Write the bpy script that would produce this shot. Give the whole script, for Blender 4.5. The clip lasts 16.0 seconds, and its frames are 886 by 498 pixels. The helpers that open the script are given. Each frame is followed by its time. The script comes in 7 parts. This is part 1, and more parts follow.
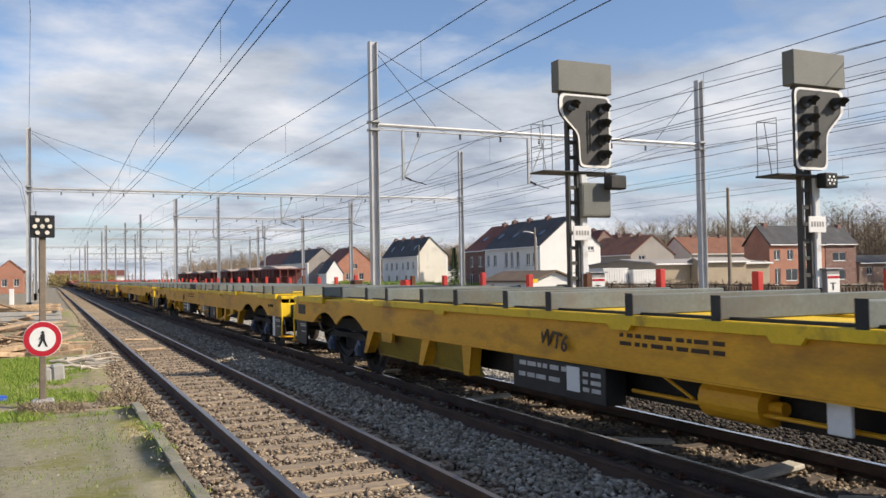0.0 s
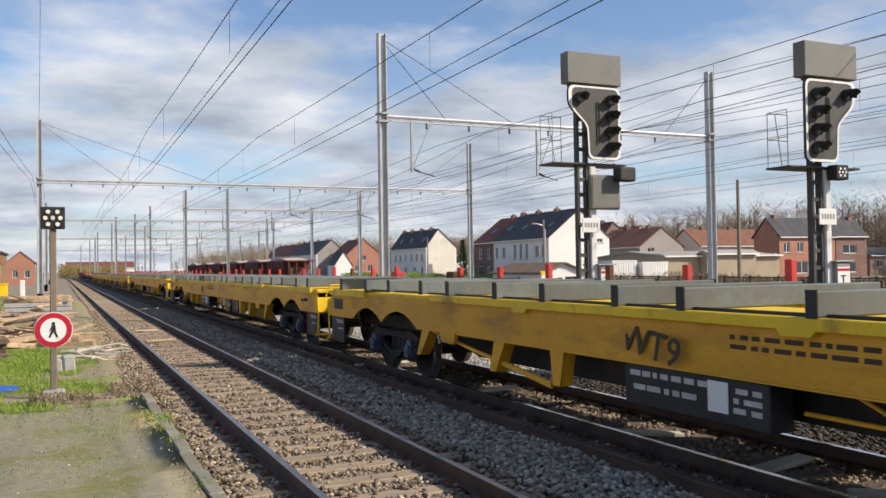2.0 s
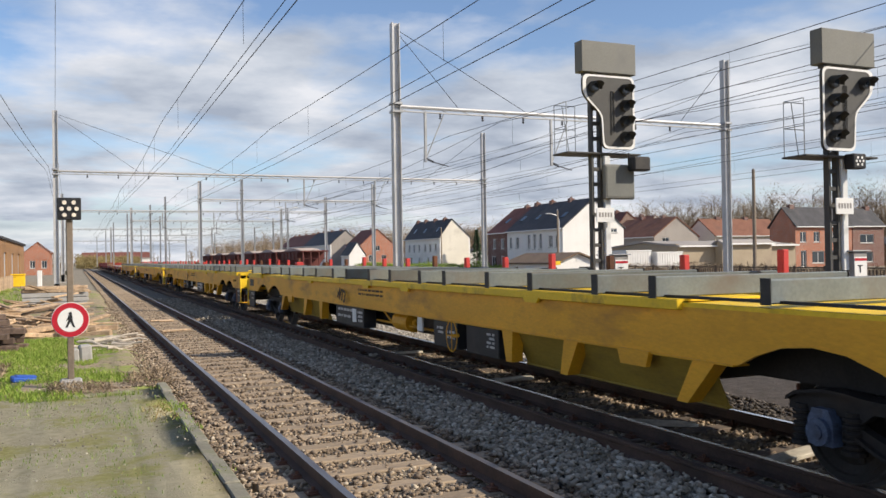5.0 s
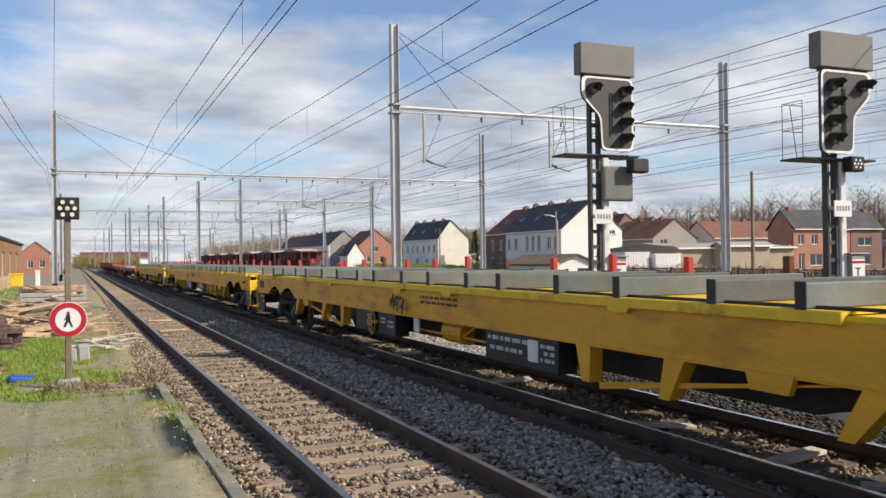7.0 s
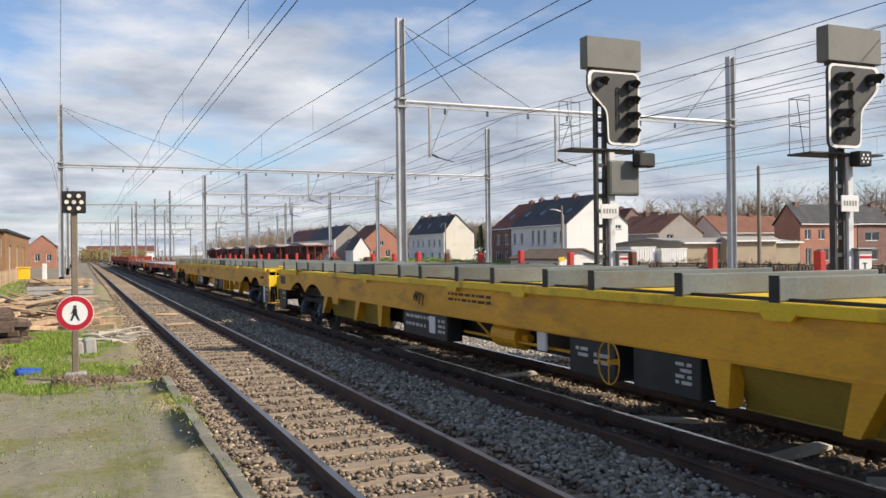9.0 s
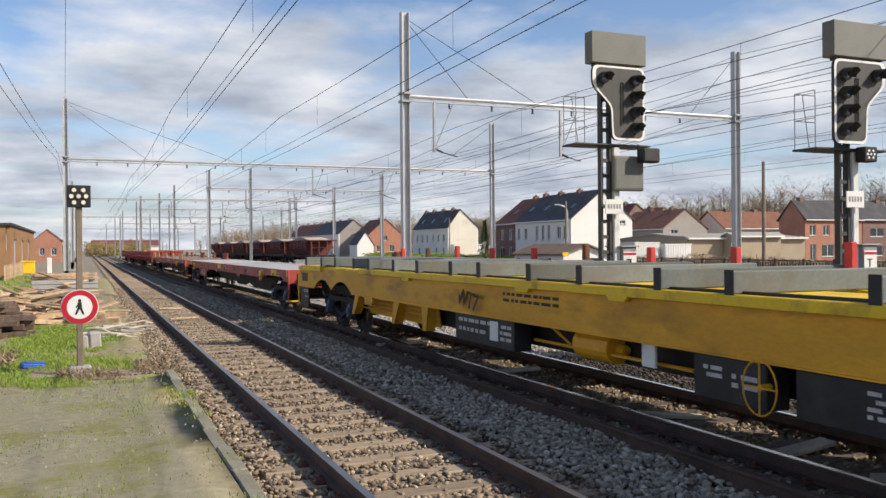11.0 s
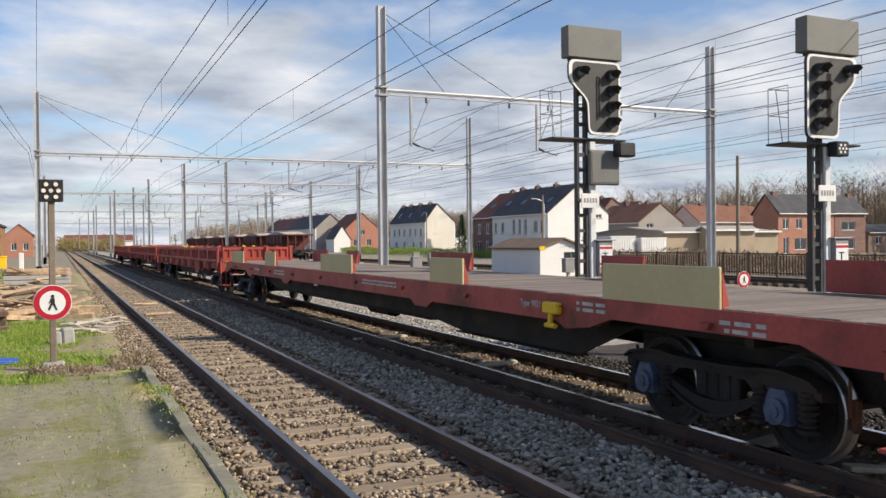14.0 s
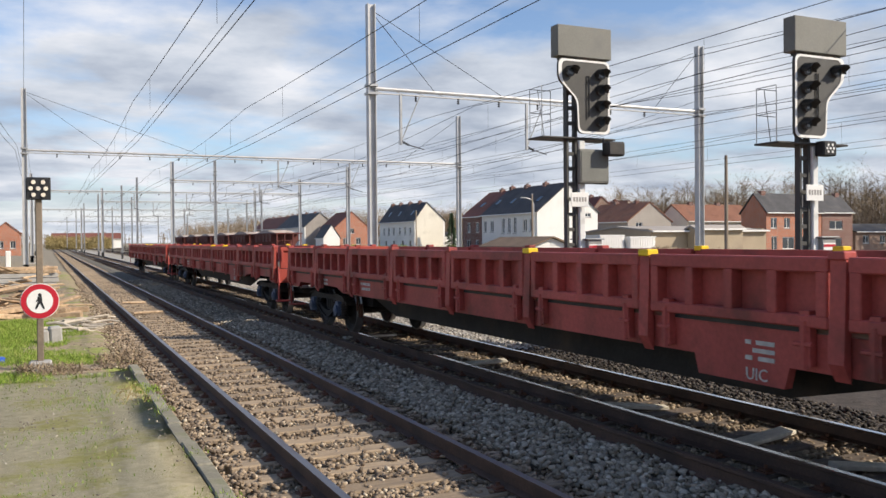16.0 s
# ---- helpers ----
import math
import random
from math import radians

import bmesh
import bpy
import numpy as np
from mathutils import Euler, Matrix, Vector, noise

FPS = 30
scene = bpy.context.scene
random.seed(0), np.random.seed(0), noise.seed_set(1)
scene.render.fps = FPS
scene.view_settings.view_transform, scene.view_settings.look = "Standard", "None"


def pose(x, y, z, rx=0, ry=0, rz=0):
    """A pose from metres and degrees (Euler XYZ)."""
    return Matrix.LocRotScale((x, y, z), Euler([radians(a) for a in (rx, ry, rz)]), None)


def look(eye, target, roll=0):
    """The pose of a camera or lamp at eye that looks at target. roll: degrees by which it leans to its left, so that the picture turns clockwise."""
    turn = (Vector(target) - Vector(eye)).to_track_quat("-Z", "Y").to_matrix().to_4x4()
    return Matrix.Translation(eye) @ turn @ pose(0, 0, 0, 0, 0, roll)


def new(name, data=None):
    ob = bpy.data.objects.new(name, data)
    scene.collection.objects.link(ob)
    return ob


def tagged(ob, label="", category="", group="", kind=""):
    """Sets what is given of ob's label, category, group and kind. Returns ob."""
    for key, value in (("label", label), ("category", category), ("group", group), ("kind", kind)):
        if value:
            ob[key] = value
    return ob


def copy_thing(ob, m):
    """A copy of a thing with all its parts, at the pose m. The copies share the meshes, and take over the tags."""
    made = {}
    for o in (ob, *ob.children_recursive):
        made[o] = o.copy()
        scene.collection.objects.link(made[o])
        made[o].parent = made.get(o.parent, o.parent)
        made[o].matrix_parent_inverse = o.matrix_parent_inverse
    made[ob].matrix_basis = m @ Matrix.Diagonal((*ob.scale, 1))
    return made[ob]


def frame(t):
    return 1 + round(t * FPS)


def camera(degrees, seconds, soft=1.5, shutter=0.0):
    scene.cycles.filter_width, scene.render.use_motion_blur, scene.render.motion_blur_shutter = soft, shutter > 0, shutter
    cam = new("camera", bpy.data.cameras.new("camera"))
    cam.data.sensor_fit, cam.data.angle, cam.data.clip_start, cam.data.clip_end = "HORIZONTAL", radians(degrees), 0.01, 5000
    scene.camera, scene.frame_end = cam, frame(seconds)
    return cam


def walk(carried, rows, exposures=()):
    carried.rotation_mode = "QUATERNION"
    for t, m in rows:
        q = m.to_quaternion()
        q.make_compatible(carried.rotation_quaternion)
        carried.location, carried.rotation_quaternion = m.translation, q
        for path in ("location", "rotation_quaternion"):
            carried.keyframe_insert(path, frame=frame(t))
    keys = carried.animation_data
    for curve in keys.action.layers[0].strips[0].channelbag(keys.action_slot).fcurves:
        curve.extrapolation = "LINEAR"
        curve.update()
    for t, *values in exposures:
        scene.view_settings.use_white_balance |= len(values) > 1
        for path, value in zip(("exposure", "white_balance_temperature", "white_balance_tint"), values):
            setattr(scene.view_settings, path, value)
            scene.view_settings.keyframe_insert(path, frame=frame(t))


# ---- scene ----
EYE = Vector((0.0, 0.0, 1.958))


def aim(yaw, pitch, roll):
    y, p = radians(yaw), radians(pitch)
    way = Vector((math.sin(y) * math.cos(p), math.cos(y) * math.cos(p), math.sin(p)))
    return look(EYE, EYE + 10 * way, roll)


cam = camera(55.10, 16.0, soft=1.5, shutter=0.03)
TURNS = [
    (0.0, 24.883, 1.703, -0.96), (0.5, 24.684, 1.482, -0.651), (1.0, 24.582, 1.429, -0.844),
    (1.5, 24.534, 1.425, -1.223), (2.0, 24.292, 1.168, -0.871), (2.5, 24.041, 0.748, -0.69),
    (3.0, 23.688, 0.463, -0.828), (3.5, 23.297, 0.45, -1.026), (4.0, 23.207, 0.545, -0.972),
    (6.5, 23.628, 0.461, -0.832), (7.0, 23.465, 0.587, -0.708), (7.5, 23.308, 0.56, -0.648),
    (8.0, 23.299, 0.34, -0.599), (8.5, 23.25, 0.194, -0.604), (9.0, 23.083, 0.207, -0.606),
    (11.5, 22.807, -0.242, -0.442), (12.0, 22.993, -0.329, -0.407), (12.5, 23.401, -0.453, -0.613),
    (13.0, 23.826, -0.491, -0.723), (13.5, 24.151, -0.503, -0.697), (14.0, 24.349, -0.536, -0.585),
    (14.5, 24.535, -0.638, -0.54), (15.0, 24.762, -0.707, -0.559), (15.5, 24.917, -0.687, -0.564),
    (16.0, 25.051, -0.632, -0.513),
]
walk(cam, [(t, aim(a, b, c)) for t, a, b, c in TURNS], exposures=[(0.0, 0.12), (11.0, 0.12), (14.0, 0.12), (16.0, 0.20)])

# ---------------------------------------------------------------- world and sun
SUN_TO = Vector((0.62, -0.53, 0.57)).normalized()
sun = new("sun", bpy.data.lights.new("sun", "SUN"))
sun.data.energy, sun.data.angle, sun.data.color = 5.0, radians(0.6), (1.0, 0.88, 0.72)
sun.matrix_world = look((0, 0, 60), Vector((0, 0, 60)) - SUN_TO)


def build_world():
    w = bpy.data.worlds.new("sky")
    scene.world = w
    w.use_nodes = True
    nt = w.node_tree
    n, l = nt.nodes, nt.links
    bg = n["Background"]
    sky = n.new("ShaderNodeTexSky")
    sky.sky_type, sky.sun_disc = "NISHITA", False
    sky.sun_elevation = math.asin(SUN_TO.z)
    sky.sun_rotation = math.atan2(SUN_TO.x, SUN_TO.y)
    sky.air_density, sky.dust_density, sky.ozone_density = 1.0, 0.6, 2.0
    tc = n.new("ShaderNodeTexCoord")
    sep = n.new("ShaderNodeSeparateXYZ")
    l.new(tc.outputs["Generated"], sep.inputs[0])

    def math_node(op, a, b=None):
        m = n.new("ShaderNodeMath")
        m.operation = op
        for i, v in enumerate((a, b)):
            if v is None:
                continue
            if isinstance(v, (int, float)):
                m.inputs[i].default_value = v
            else:
                l.new(v, m.inputs[i])
        return m.outputs[0]

    # the cloud layer is a flat sheet overhead, so that it narrows towards the horizon
    flat = n.new("ShaderNodeCombineXYZ")
    deep = math_node("ADD", math_node("MAXIMUM", sep.outputs[2], 0.0), 0.13)
    l.new(math_node("DIVIDE", sep.outputs[0], deep), flat.inputs[0])
    l.new(math_node("DIVIDE", sep.outputs[1], deep), flat.inputs[1])
    mp = n.new("ShaderNodeMapping")
    mp.inputs["Location"].default_value = (3.1, 1.7, 0.4)
    l.new(flat.outputs[0], mp.inputs[0])

    def noise_tex(scale, detail, rough):
        t = n.new("ShaderNodeTexNoise")
        t.inputs["Scale"].default_value, t.inputs["Detail"].default_value, t.inputs["Roughness"].default_value = scale, detail, rough
        l.new(mp.outputs[0], t.inputs["Vector"])
        return t.outputs["Fac"]

    def ramp(fac, stops):
        r = n.new("ShaderNodeValToRGB")
        els = r.color_ramp.elements
        while len(els) < len(stops):
            els.new(0.5)
        for e, (p, c) in zip(els, stops):
            e.position, e.color = p, (*c, 1)
        l.new(fac, r.inputs[0])
        return r.outputs[0]

    # the cover breaks up higher in the sky and to the north
    high = n.new("ShaderNodeMapRange")
    high.interpolation_type = "SMOOTHSTEP"
    for key, v in (("From Min", 0.16), ("From Max", 0.30), ("To Min", 0.10), ("To Max", -0.05)):
        high.inputs[key].default_value = v
    l.new(sep.outputs[2], high.inputs["Value"])
    side = n.new("ShaderNodeMapRange")
    side.interpolation_type = "SMOOTHSTEP"
    for key, v in (("From Min", 0.15), ("From Max", 0.60), ("To Min", -0.03), ("To Max", 0.05)):
        side.inputs[key].default_value = v
    l.new(sep.outputs[0], side.inputs["Value"])
    body = math_node("ADD", math_node("ADD", noise_tex(1.15, 9, 0.56), high.outputs[0]), side.outputs[0])
    cover = ramp(body, [(0.41, (0, 0, 0)), (0.60, (1, 1, 1))])
    tone = ramp(noise_tex(1.7, 9, 0.55), [(0.34, (3.3, 3.75, 4.6)), (0.50, (5.0, 5.4, 6.1)), (0.66, (7.0, 7.1, 7.5))])
    blue = n.new("ShaderNodeMix")
    blue.data_type, blue.blend_type = "RGBA", "MULTIPLY"
    blue.inputs["Factor"].default_value = 1.0
    blue.inputs["B"].default_value = (1.12, 1.14, 1.24, 1)
    l.new(sky.outputs[0], blue.inputs["A"])
    low = n.new("ShaderNodeMapRange")
    low.inputs["From Min"].default_value, low.inputs["From Max"].default_value = 0.01, 0.10
    low.inputs["To Min"].default_value, low.inputs["To Max"].default_value = 1.0, 0.0
    l.new(sep.outputs[2], low.inputs["Value"])
    cover = math_node("MAXIMUM", cover, low.outputs[0])
    mix = n.new("ShaderNodeMix")
    mix.data_type = "RGBA"
    l.new(cover, mix.inputs["Factor"])
    l.new(blue.outputs["Result"], mix.inputs["A"])
    l.new(tone, mix.inputs["B"])
    l.new(mix.outputs["Result"], bg.inputs["Color"])
    bg.inputs["Strength"].default_value = 0.11


build_world()

# ---------------------------------------------------------------- materials
MATS = {}


def mat(name, color, rough=0.8, metal=0.0, var=0.25, scale=3.0, fine=40.0, bump=0.2, dist=0.01, stain=None, stain_amt=0.5, stain_scale=1.5, obj_var=0.0, stretch=(1, 1, 1), spec=0.4):
    """Colour with variation at two scales, stains of a second colour, and fine relief, in metres."""
    if name in MATS:
        return MATS[name]
    m = bpy.data.materials.new(name)
    m.use_nodes = True
    nt = m.node_tree
    n, l = nt.nodes, nt.links
    b = n["Principled BSDF"]
    b.inputs["Roughness"].default_value, b.inputs["Metallic"].default_value = rough, metal
    b.inputs["Specular IOR Level"].default_value = spec
    tc = n.new("ShaderNodeTexCoord")
    mp = n.new("ShaderNodeMapping")
    mp.inputs["Scale"].default_value = stretch
    l.new(tc.outputs["Object"], mp.inputs[0])

    def tex(s, d):
        t = n.new("ShaderNodeTexNoise")
        t.inputs["Scale"].default_value, t.inputs["Detail"].default_value, t.inputs["Roughness"].default_value = s, d, 0.6
        l.new(mp.outputs[0], t.inputs["Vector"])
        return t.outputs["Fac"]

    def mixer(kind, fac, a, bb):
        x = n.new("ShaderNodeMix")
        x.data_type, x.blend_type = "RGBA", kind
        for key, v in (("Factor", fac), ("A", a), ("B", bb)):
            if isinstance(v, (int, float)):
                x.inputs[key].default_value = v
            elif isinstance(v, tuple):
                x.inputs[key].default_value = (*v, 1)
            else:
                l.new(v, x.inputs[key])
        return x.outputs["Result"]

    def ramped(fac, p0, p1, c0=(0, 0, 0), c1=(1, 1, 1)):
        r = n.new("ShaderNodeValToRGB")
        e = r.color_ramp.elements
        e[0].position, e[1].position, e[0].color, e[1].color = p0, p1, (*c0, 1), (*c1, 1)
        l.new(fac, r.inputs[0])
        return r.outputs[0]

    big = tex(scale, 4)
    small = tex(fine, 3)
    lo, hi = 1 - var, 1 + var
    col = mixer("MULTIPLY", 1.0, color, ramped(big, 0.3, 0.7, (lo, lo, lo), (hi, hi, hi)))
    col = mixer("MULTIPLY", 1.0, col, ramped(small, 0.3, 0.7, (1 - var * 0.6,) * 3, (1 + var * 0.6,) * 3))
    if stain:
        s = ramped(tex(stain_scale, 6), 0.62 - 0.25 * stain_amt, 0.75)
        col = mixer("MIX", s, col, stain)
    if obj_var:
        oi = n.new("ShaderNodeObjectInfo")
        col = mixer("MULTIPLY", 1.0, col, ramped(oi.outputs["Random"], 0.0, 1.0, (1 - obj_var,) * 3, (1 + obj_var,) * 3))
    l.new(col, b.inputs["Base Color"])
    if bump:
        bp = n.new("ShaderNodeBump")
        bp.inputs["Strength"].default_value, bp.inputs["Distance"].default_value = bump, dist
        l.new(small, bp.inputs["Height"])
        l.new(bp.outputs[0], b.inputs["Normal"])
    MATS[name] = m
    return m


def island_mat(name, stops, rough=0.85, bump=0.3, fine=60.0):
    """One colour for each loose piece of a mesh."""
    m = bpy.data.materials.new(name)
    m.use_nodes = True
    n, l = m.node_tree.nodes, m.node_tree.links
    b = n["Principled BSDF"]
    b.inputs["Roughness"].default_value = rough
    b.inputs["Specular IOR Level"].default_value = 0.3
    g = n.new("ShaderNodeNewGeometry")
    r = n.new("ShaderNodeValToRGB")
    els = r.color_ramp.elements
    while len(els) < len(stops):
        els.new(0.5)
    for e, (p, c) in zip(els, stops):
        e.position, e.color = p, (*c, 1)
    l.new(g.outputs["Random Per Island"], r.inputs[0])
    l.new(r.outputs[0], b.inputs["Base Color"])
    t = n.new("ShaderNodeTexNoise")
    t.inputs["Scale"].default_value = fine
    tc = n.new("ShaderNodeTexCoord")
    l.new(tc.outputs["Object"], t.inputs["Vector"])
    bp = n.new("ShaderNodeBump")
    bp.inputs["Strength"].default_value, bp.inputs["Distance"].default_value = bump, 0.005
    l.new(t.outputs["Fac"], bp.inputs["Height"])
    l.new(bp.outputs[0], b.inputs["Normal"])
    return m


GALV = mat("galvanised_steel", (0.47, 0.475, 0.48), 0.5, 0.25, 0.12, 1.5, 30, 0.05, 0.003)
GALV_OLD = mat("weathered_galvanised_steel", (0.36, 0.37, 0.38), 0.55, 0.4, 0.18, 1.5, 30, 0.05, 0.003)
DARK = mat("dark_grimy_steel", (0.022, 0.020, 0.019), 0.75, 0.2, 0.4, 2, 30, 0.2, 0.004, (0.06, 0.04, 0.028), 0.4)
BLACK = mat("black_paint", (0.018, 0.019, 0.022), 0.55, 0, 0.3, 2, 40, 0.1, 0.002, (0.05, 0.045, 0.04), 0.4)
RUBBER = mat("black_rubber", (0.012, 0.012, 0.013), 0.7, 0, 0.2, 3, 50, 0.1, 0.002)
WIRE = mat("dark_copper_wire", (0.035, 0.035, 0.036), 0.6, 0.5, 0.1, 1, 10, 0)
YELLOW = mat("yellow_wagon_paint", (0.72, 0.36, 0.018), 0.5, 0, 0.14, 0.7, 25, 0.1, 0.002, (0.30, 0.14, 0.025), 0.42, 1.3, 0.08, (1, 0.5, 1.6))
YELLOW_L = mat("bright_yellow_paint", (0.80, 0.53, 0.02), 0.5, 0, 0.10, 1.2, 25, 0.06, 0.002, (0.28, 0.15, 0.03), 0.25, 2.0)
# grimy wagon yellow with the shade under the girder mixed into its colour
YELLOW_D = mat("grimy_shaded_yellow_paint", (0.34, 0.235, 0.035), 0.65, 0, 0.2, 0.8, 25, 0.1, 0.002, (0.16, 0.11, 0.03), 0.5, 1.3, 0.08, (1, 0.5, 1.6))
OXIDE = mat("red_oxide_wagon_paint", (0.37, 0.070, 0.060), 0.6, 0, 0.22, 0.8, 22, 0.1, 0.002, (0.10, 0.034, 0.026), 0.5, 1.4, 0.06)
OXIDE_L = mat("fresh_red_oxide_paint", (0.36, 0.060, 0.042), 0.55, 0, 0.15, 1.5, 22, 0.08, 0.002, (0.14, 0.04, 0.03), 0.25, 2)
RED = mat("red_stanchion_paint", (0.50, 0.045, 0.04), 0.55, 0, 0.15, 2, 25, 0.05, 0.002)
RUST = mat("rusty_steel", (0.14, 0.062, 0.036), 0.85, 0.1, 0.3, 2, 40, 0.3, 0.003, (0.06, 0.03, 0.02), 0.5)
RAIL_SIDE = mat("rusty_rail_side", (0.085, 0.052, 0.038), 0.8, 0.1, 0.3, 1.3, 40, 0.25, 0.003, (0.04, 0.03, 0.026), 0.5)
RAIL_TOP = mat("worn_rail_head", (0.30, 0.28, 0.27), 0.38, 0.85, 0.15, 0.5, 30, 0.04, 0.001, (0.12, 0.07, 0.05), 0.3, 2, stretch=(1, 0.1, 1))
RAIL_SHINY = mat("polished_rail_head", (0.62, 0.62, 0.62), 0.22, 1.0, 0.06, 0.5, 30, 0.02, 0.001, stretch=(1, 0.05, 1))
SLEEPER = mat("weathered_timber_sleeper", (0.33, 0.255, 0.175), 0.9, 0, 0.25, 3, 18, 0.5, 0.012, (0.12, 0.095, 0.075), 0.5, 2.5, 0.25, (0.4, 3, 3))
SLEEPER_D = mat("oily_timber_sleeper", (0.12, 0.095, 0.075), 0.9, 0, 0.25, 3, 18, 0.5, 0.012, (0.05, 0.04, 0.035), 0.5, 2.5, 0.25, (0.4, 3, 3))
TIMBER = mat("pale_sawn_timber", (0.46, 0.33, 0.21), 0.85, 0, 0.25, 2, 16, 0.4, 0.006, (0.24, 0.17, 0.11), 0.4, 3, 0.35, (3, 0.5, 3))
TIMBER_D = mat("old_brown_sleeper_timber", (0.15, 0.105, 0.08), 0.9, 0, 0.3, 2, 16, 0.5, 0.008, (0.07, 0.05, 0.04), 0.5, 3, 0.3, (3, 0.5, 3))
DECK_PALE = mat("bleached_plank_deck", (0.40, 0.39, 0.385), 0.9, 0, 0.18, 2, 14, 0.4, 0.006, (0.24, 0.22, 0.21), 0.4, 3, 0.16, (0.5, 3, 3))
DECK_BROWN = mat("brown_plank_deck", (0.20, 0.165, 0.14), 0.9, 0, 0.2, 2, 14, 0.4, 0.006, (0.11, 0.085, 0.07), 0.4, 3, 0.22, (0.5, 3, 3))
CONC = mat("grey_concrete", (0.36, 0.35, 0.33), 0.9, 0, 0.16, 1.5, 30, 0.3, 0.004, (0.22, 0.21, 0.19), 0.4)
BAR_GREY = mat("grey_steel_bunk", (0.13, 0.15, 0.15), 0.6, 0.1, 0.2, 1.2, 25, 0.1, 0.002, (0.12, 0.105, 0.09), 0.55, 1.6, 0.25)
WHITE = mat("white_paint", (0.74, 0.74, 0.72), 0.6, 0, 0.06, 0.6, 20, 0.05, 0.002, (0.55, 0.53, 0.5), 0.2)
WHITE_WALL = mat("white_rendered_wall", (0.76, 0.75, 0.72), 0.9, 0, 0.06, 0.25, 8, 0.15, 0.01, (0.62, 0.6, 0.56), 0.25, 0.2)
CREAM_WALL = mat("cream_rendered_wall", (0.72, 0.68, 0.58), 0.9, 0, 0.08, 0.25, 8, 0.15, 0.01, (0.45, 0.41, 0.34), 0.3, 0.2)
TAN_WALL = mat("tan_rendered_wall", (0.37, 0.305, 0.22), 0.9, 0, 0.14, 0.3, 8, 0.15, 0.01, (0.30, 0.24, 0.18), 0.4, 0.3)
GREY_WALL = mat("grey_rendered_wall", (0.34, 0.31, 0.28), 0.9, 0, 0.1, 0.25, 8, 0.15, 0.01, (0.24, 0.22, 0.2), 0.3, 0.2)
GREY_GATE = mat("grey_blue_cladding", (0.38, 0.40, 0.43), 0.7, 0, 0.1, 0.4, 8, 0.1, 0.01)


def brick_mat(name, c1, c2, mortar):
    m = bpy.data.materials.new(name)
    m.use_nodes = True
    n, l = m.node_tree.nodes, m.node_tree.links
    b = n["Principled BSDF"]
    b.inputs["Roughness"].default_value = 0.9
    tc = n.new("ShaderNodeTexCoord")
    sp = n.new("ShaderNodeSeparateXYZ")
    l.new(tc.outputs["Object"], sp.inputs[0])
    ad = n.new("ShaderNodeMath")
    l.new(sp.outputs[0], ad.inputs[0])
    l.new(sp.outputs[1], ad.inputs[1])
    cb = n.new("ShaderNodeCombineXYZ")
    l.new(ad.outputs[0], cb.inputs[0])
    l.new(sp.outputs[2], cb.inputs[1])
    br = n.new("ShaderNodeTexBrick")
    br.inputs["Color1"].default_value, br.inputs["Color2"].default_value, br.inputs["Mortar"].default_value = (*c1, 1), (*c2, 1), (*mortar, 1)
    br.inputs["Scale"].default_value, br.inputs["Mortar Size"].default_value = 1.0, 0.008
    br.inputs["Brick Width"].default_value, br.inputs["Row Height"].default_value = 0.21, 0.065
    l.new(cb.outputs[0], br.inputs["Vector"])
    t = n.new("ShaderNodeTexNoise")
    t.inputs["Scale"].default_value, t.inputs["Detail"].default_value = 0.6, 5
    l.new(tc.outputs["Object"], t.inputs["Vector"])
    r = n.new("ShaderNodeValToRGB")
    r.color_ramp.elements[0].color, r.color_ramp.elements[1].color = (0.7, 0.7, 0.7, 1), (1.25, 1.25, 1.25, 1)
    l.new(t.outputs["Fac"], r.inputs[0])
    x = n.new("ShaderNodeMix")
    x.data_type, x.blend_type = "RGBA", "MULTIPLY"
    x.inputs["Factor"].default_value = 1
    l.new(br.outputs["Color"], x.inputs["A"])
    l.new(r.outputs[0], x.inputs["B"])
    l.new(x.outputs["Result"], b.inputs["Base Color"])
    return m


BRICK_RED = brick_mat("red_brick", (0.19, 0.075, 0.056), (0.15, 0.06, 0.048), (0.3, 0.27, 0.24))
BRICK_ORANGE = brick_mat("orange_brick", (0.46, 0.165, 0.085), (0.36, 0.13, 0.075), (0.33, 0.28, 0.24))
BRICK_BROWN = brick_mat("brown_brick", (0.24, 0.14, 0.095), (0.19, 0.11, 0.08), (0.3, 0.27, 0.24))
ROOF_DARK = mat("dark_slate_roof", (0.045, 0.045, 0.05), 0.7, 0, 0.3, 0.6, 6, 0.3, 0.02, (0.09, 0.085, 0.08), 0.4, 0.5)
ROOF_TILE = mat("orange_tile_roof", (0.21, 0.095, 0.06), 0.85, 0, 0.25, 0.5, 6, 0.4, 0.02, (0.12, 0.07, 0.05), 0.4, 0.5)
ROOF_RED = mat("dark_red_tile_roof", (0.17, 0.065, 0.05), 0.85, 0, 0.25, 0.5, 6, 0.4, 0.02, (0.09, 0.05, 0.04), 0.4, 0.5)
WHITE_DUCT = mat("pale_painted_duct", (0.66, 0.67, 0.66), 0.55, 0, 0.08, 2, 20, 0.03, 0.002, (0.42, 0.41, 0.39), 0.3)
TREAD = mat("polished_wheel_rim", (0.45, 0.44, 0.43), 0.3, 0.9, 0.1, 3, 30, 0.03, 0.001)
GLASS = mat("window_glass", (0.04, 0.05, 0.06), 0.08, 0, 0.05, 1, 10, 0, spec=0.8)
SIGNAL_GREY = mat("signal_grey_paint", (0.175, 0.175, 0.155), 0.65, 0, 0.12, 1.5, 30, 0.05, 0.002, (0.15, 0.15, 0.14), 0.3)
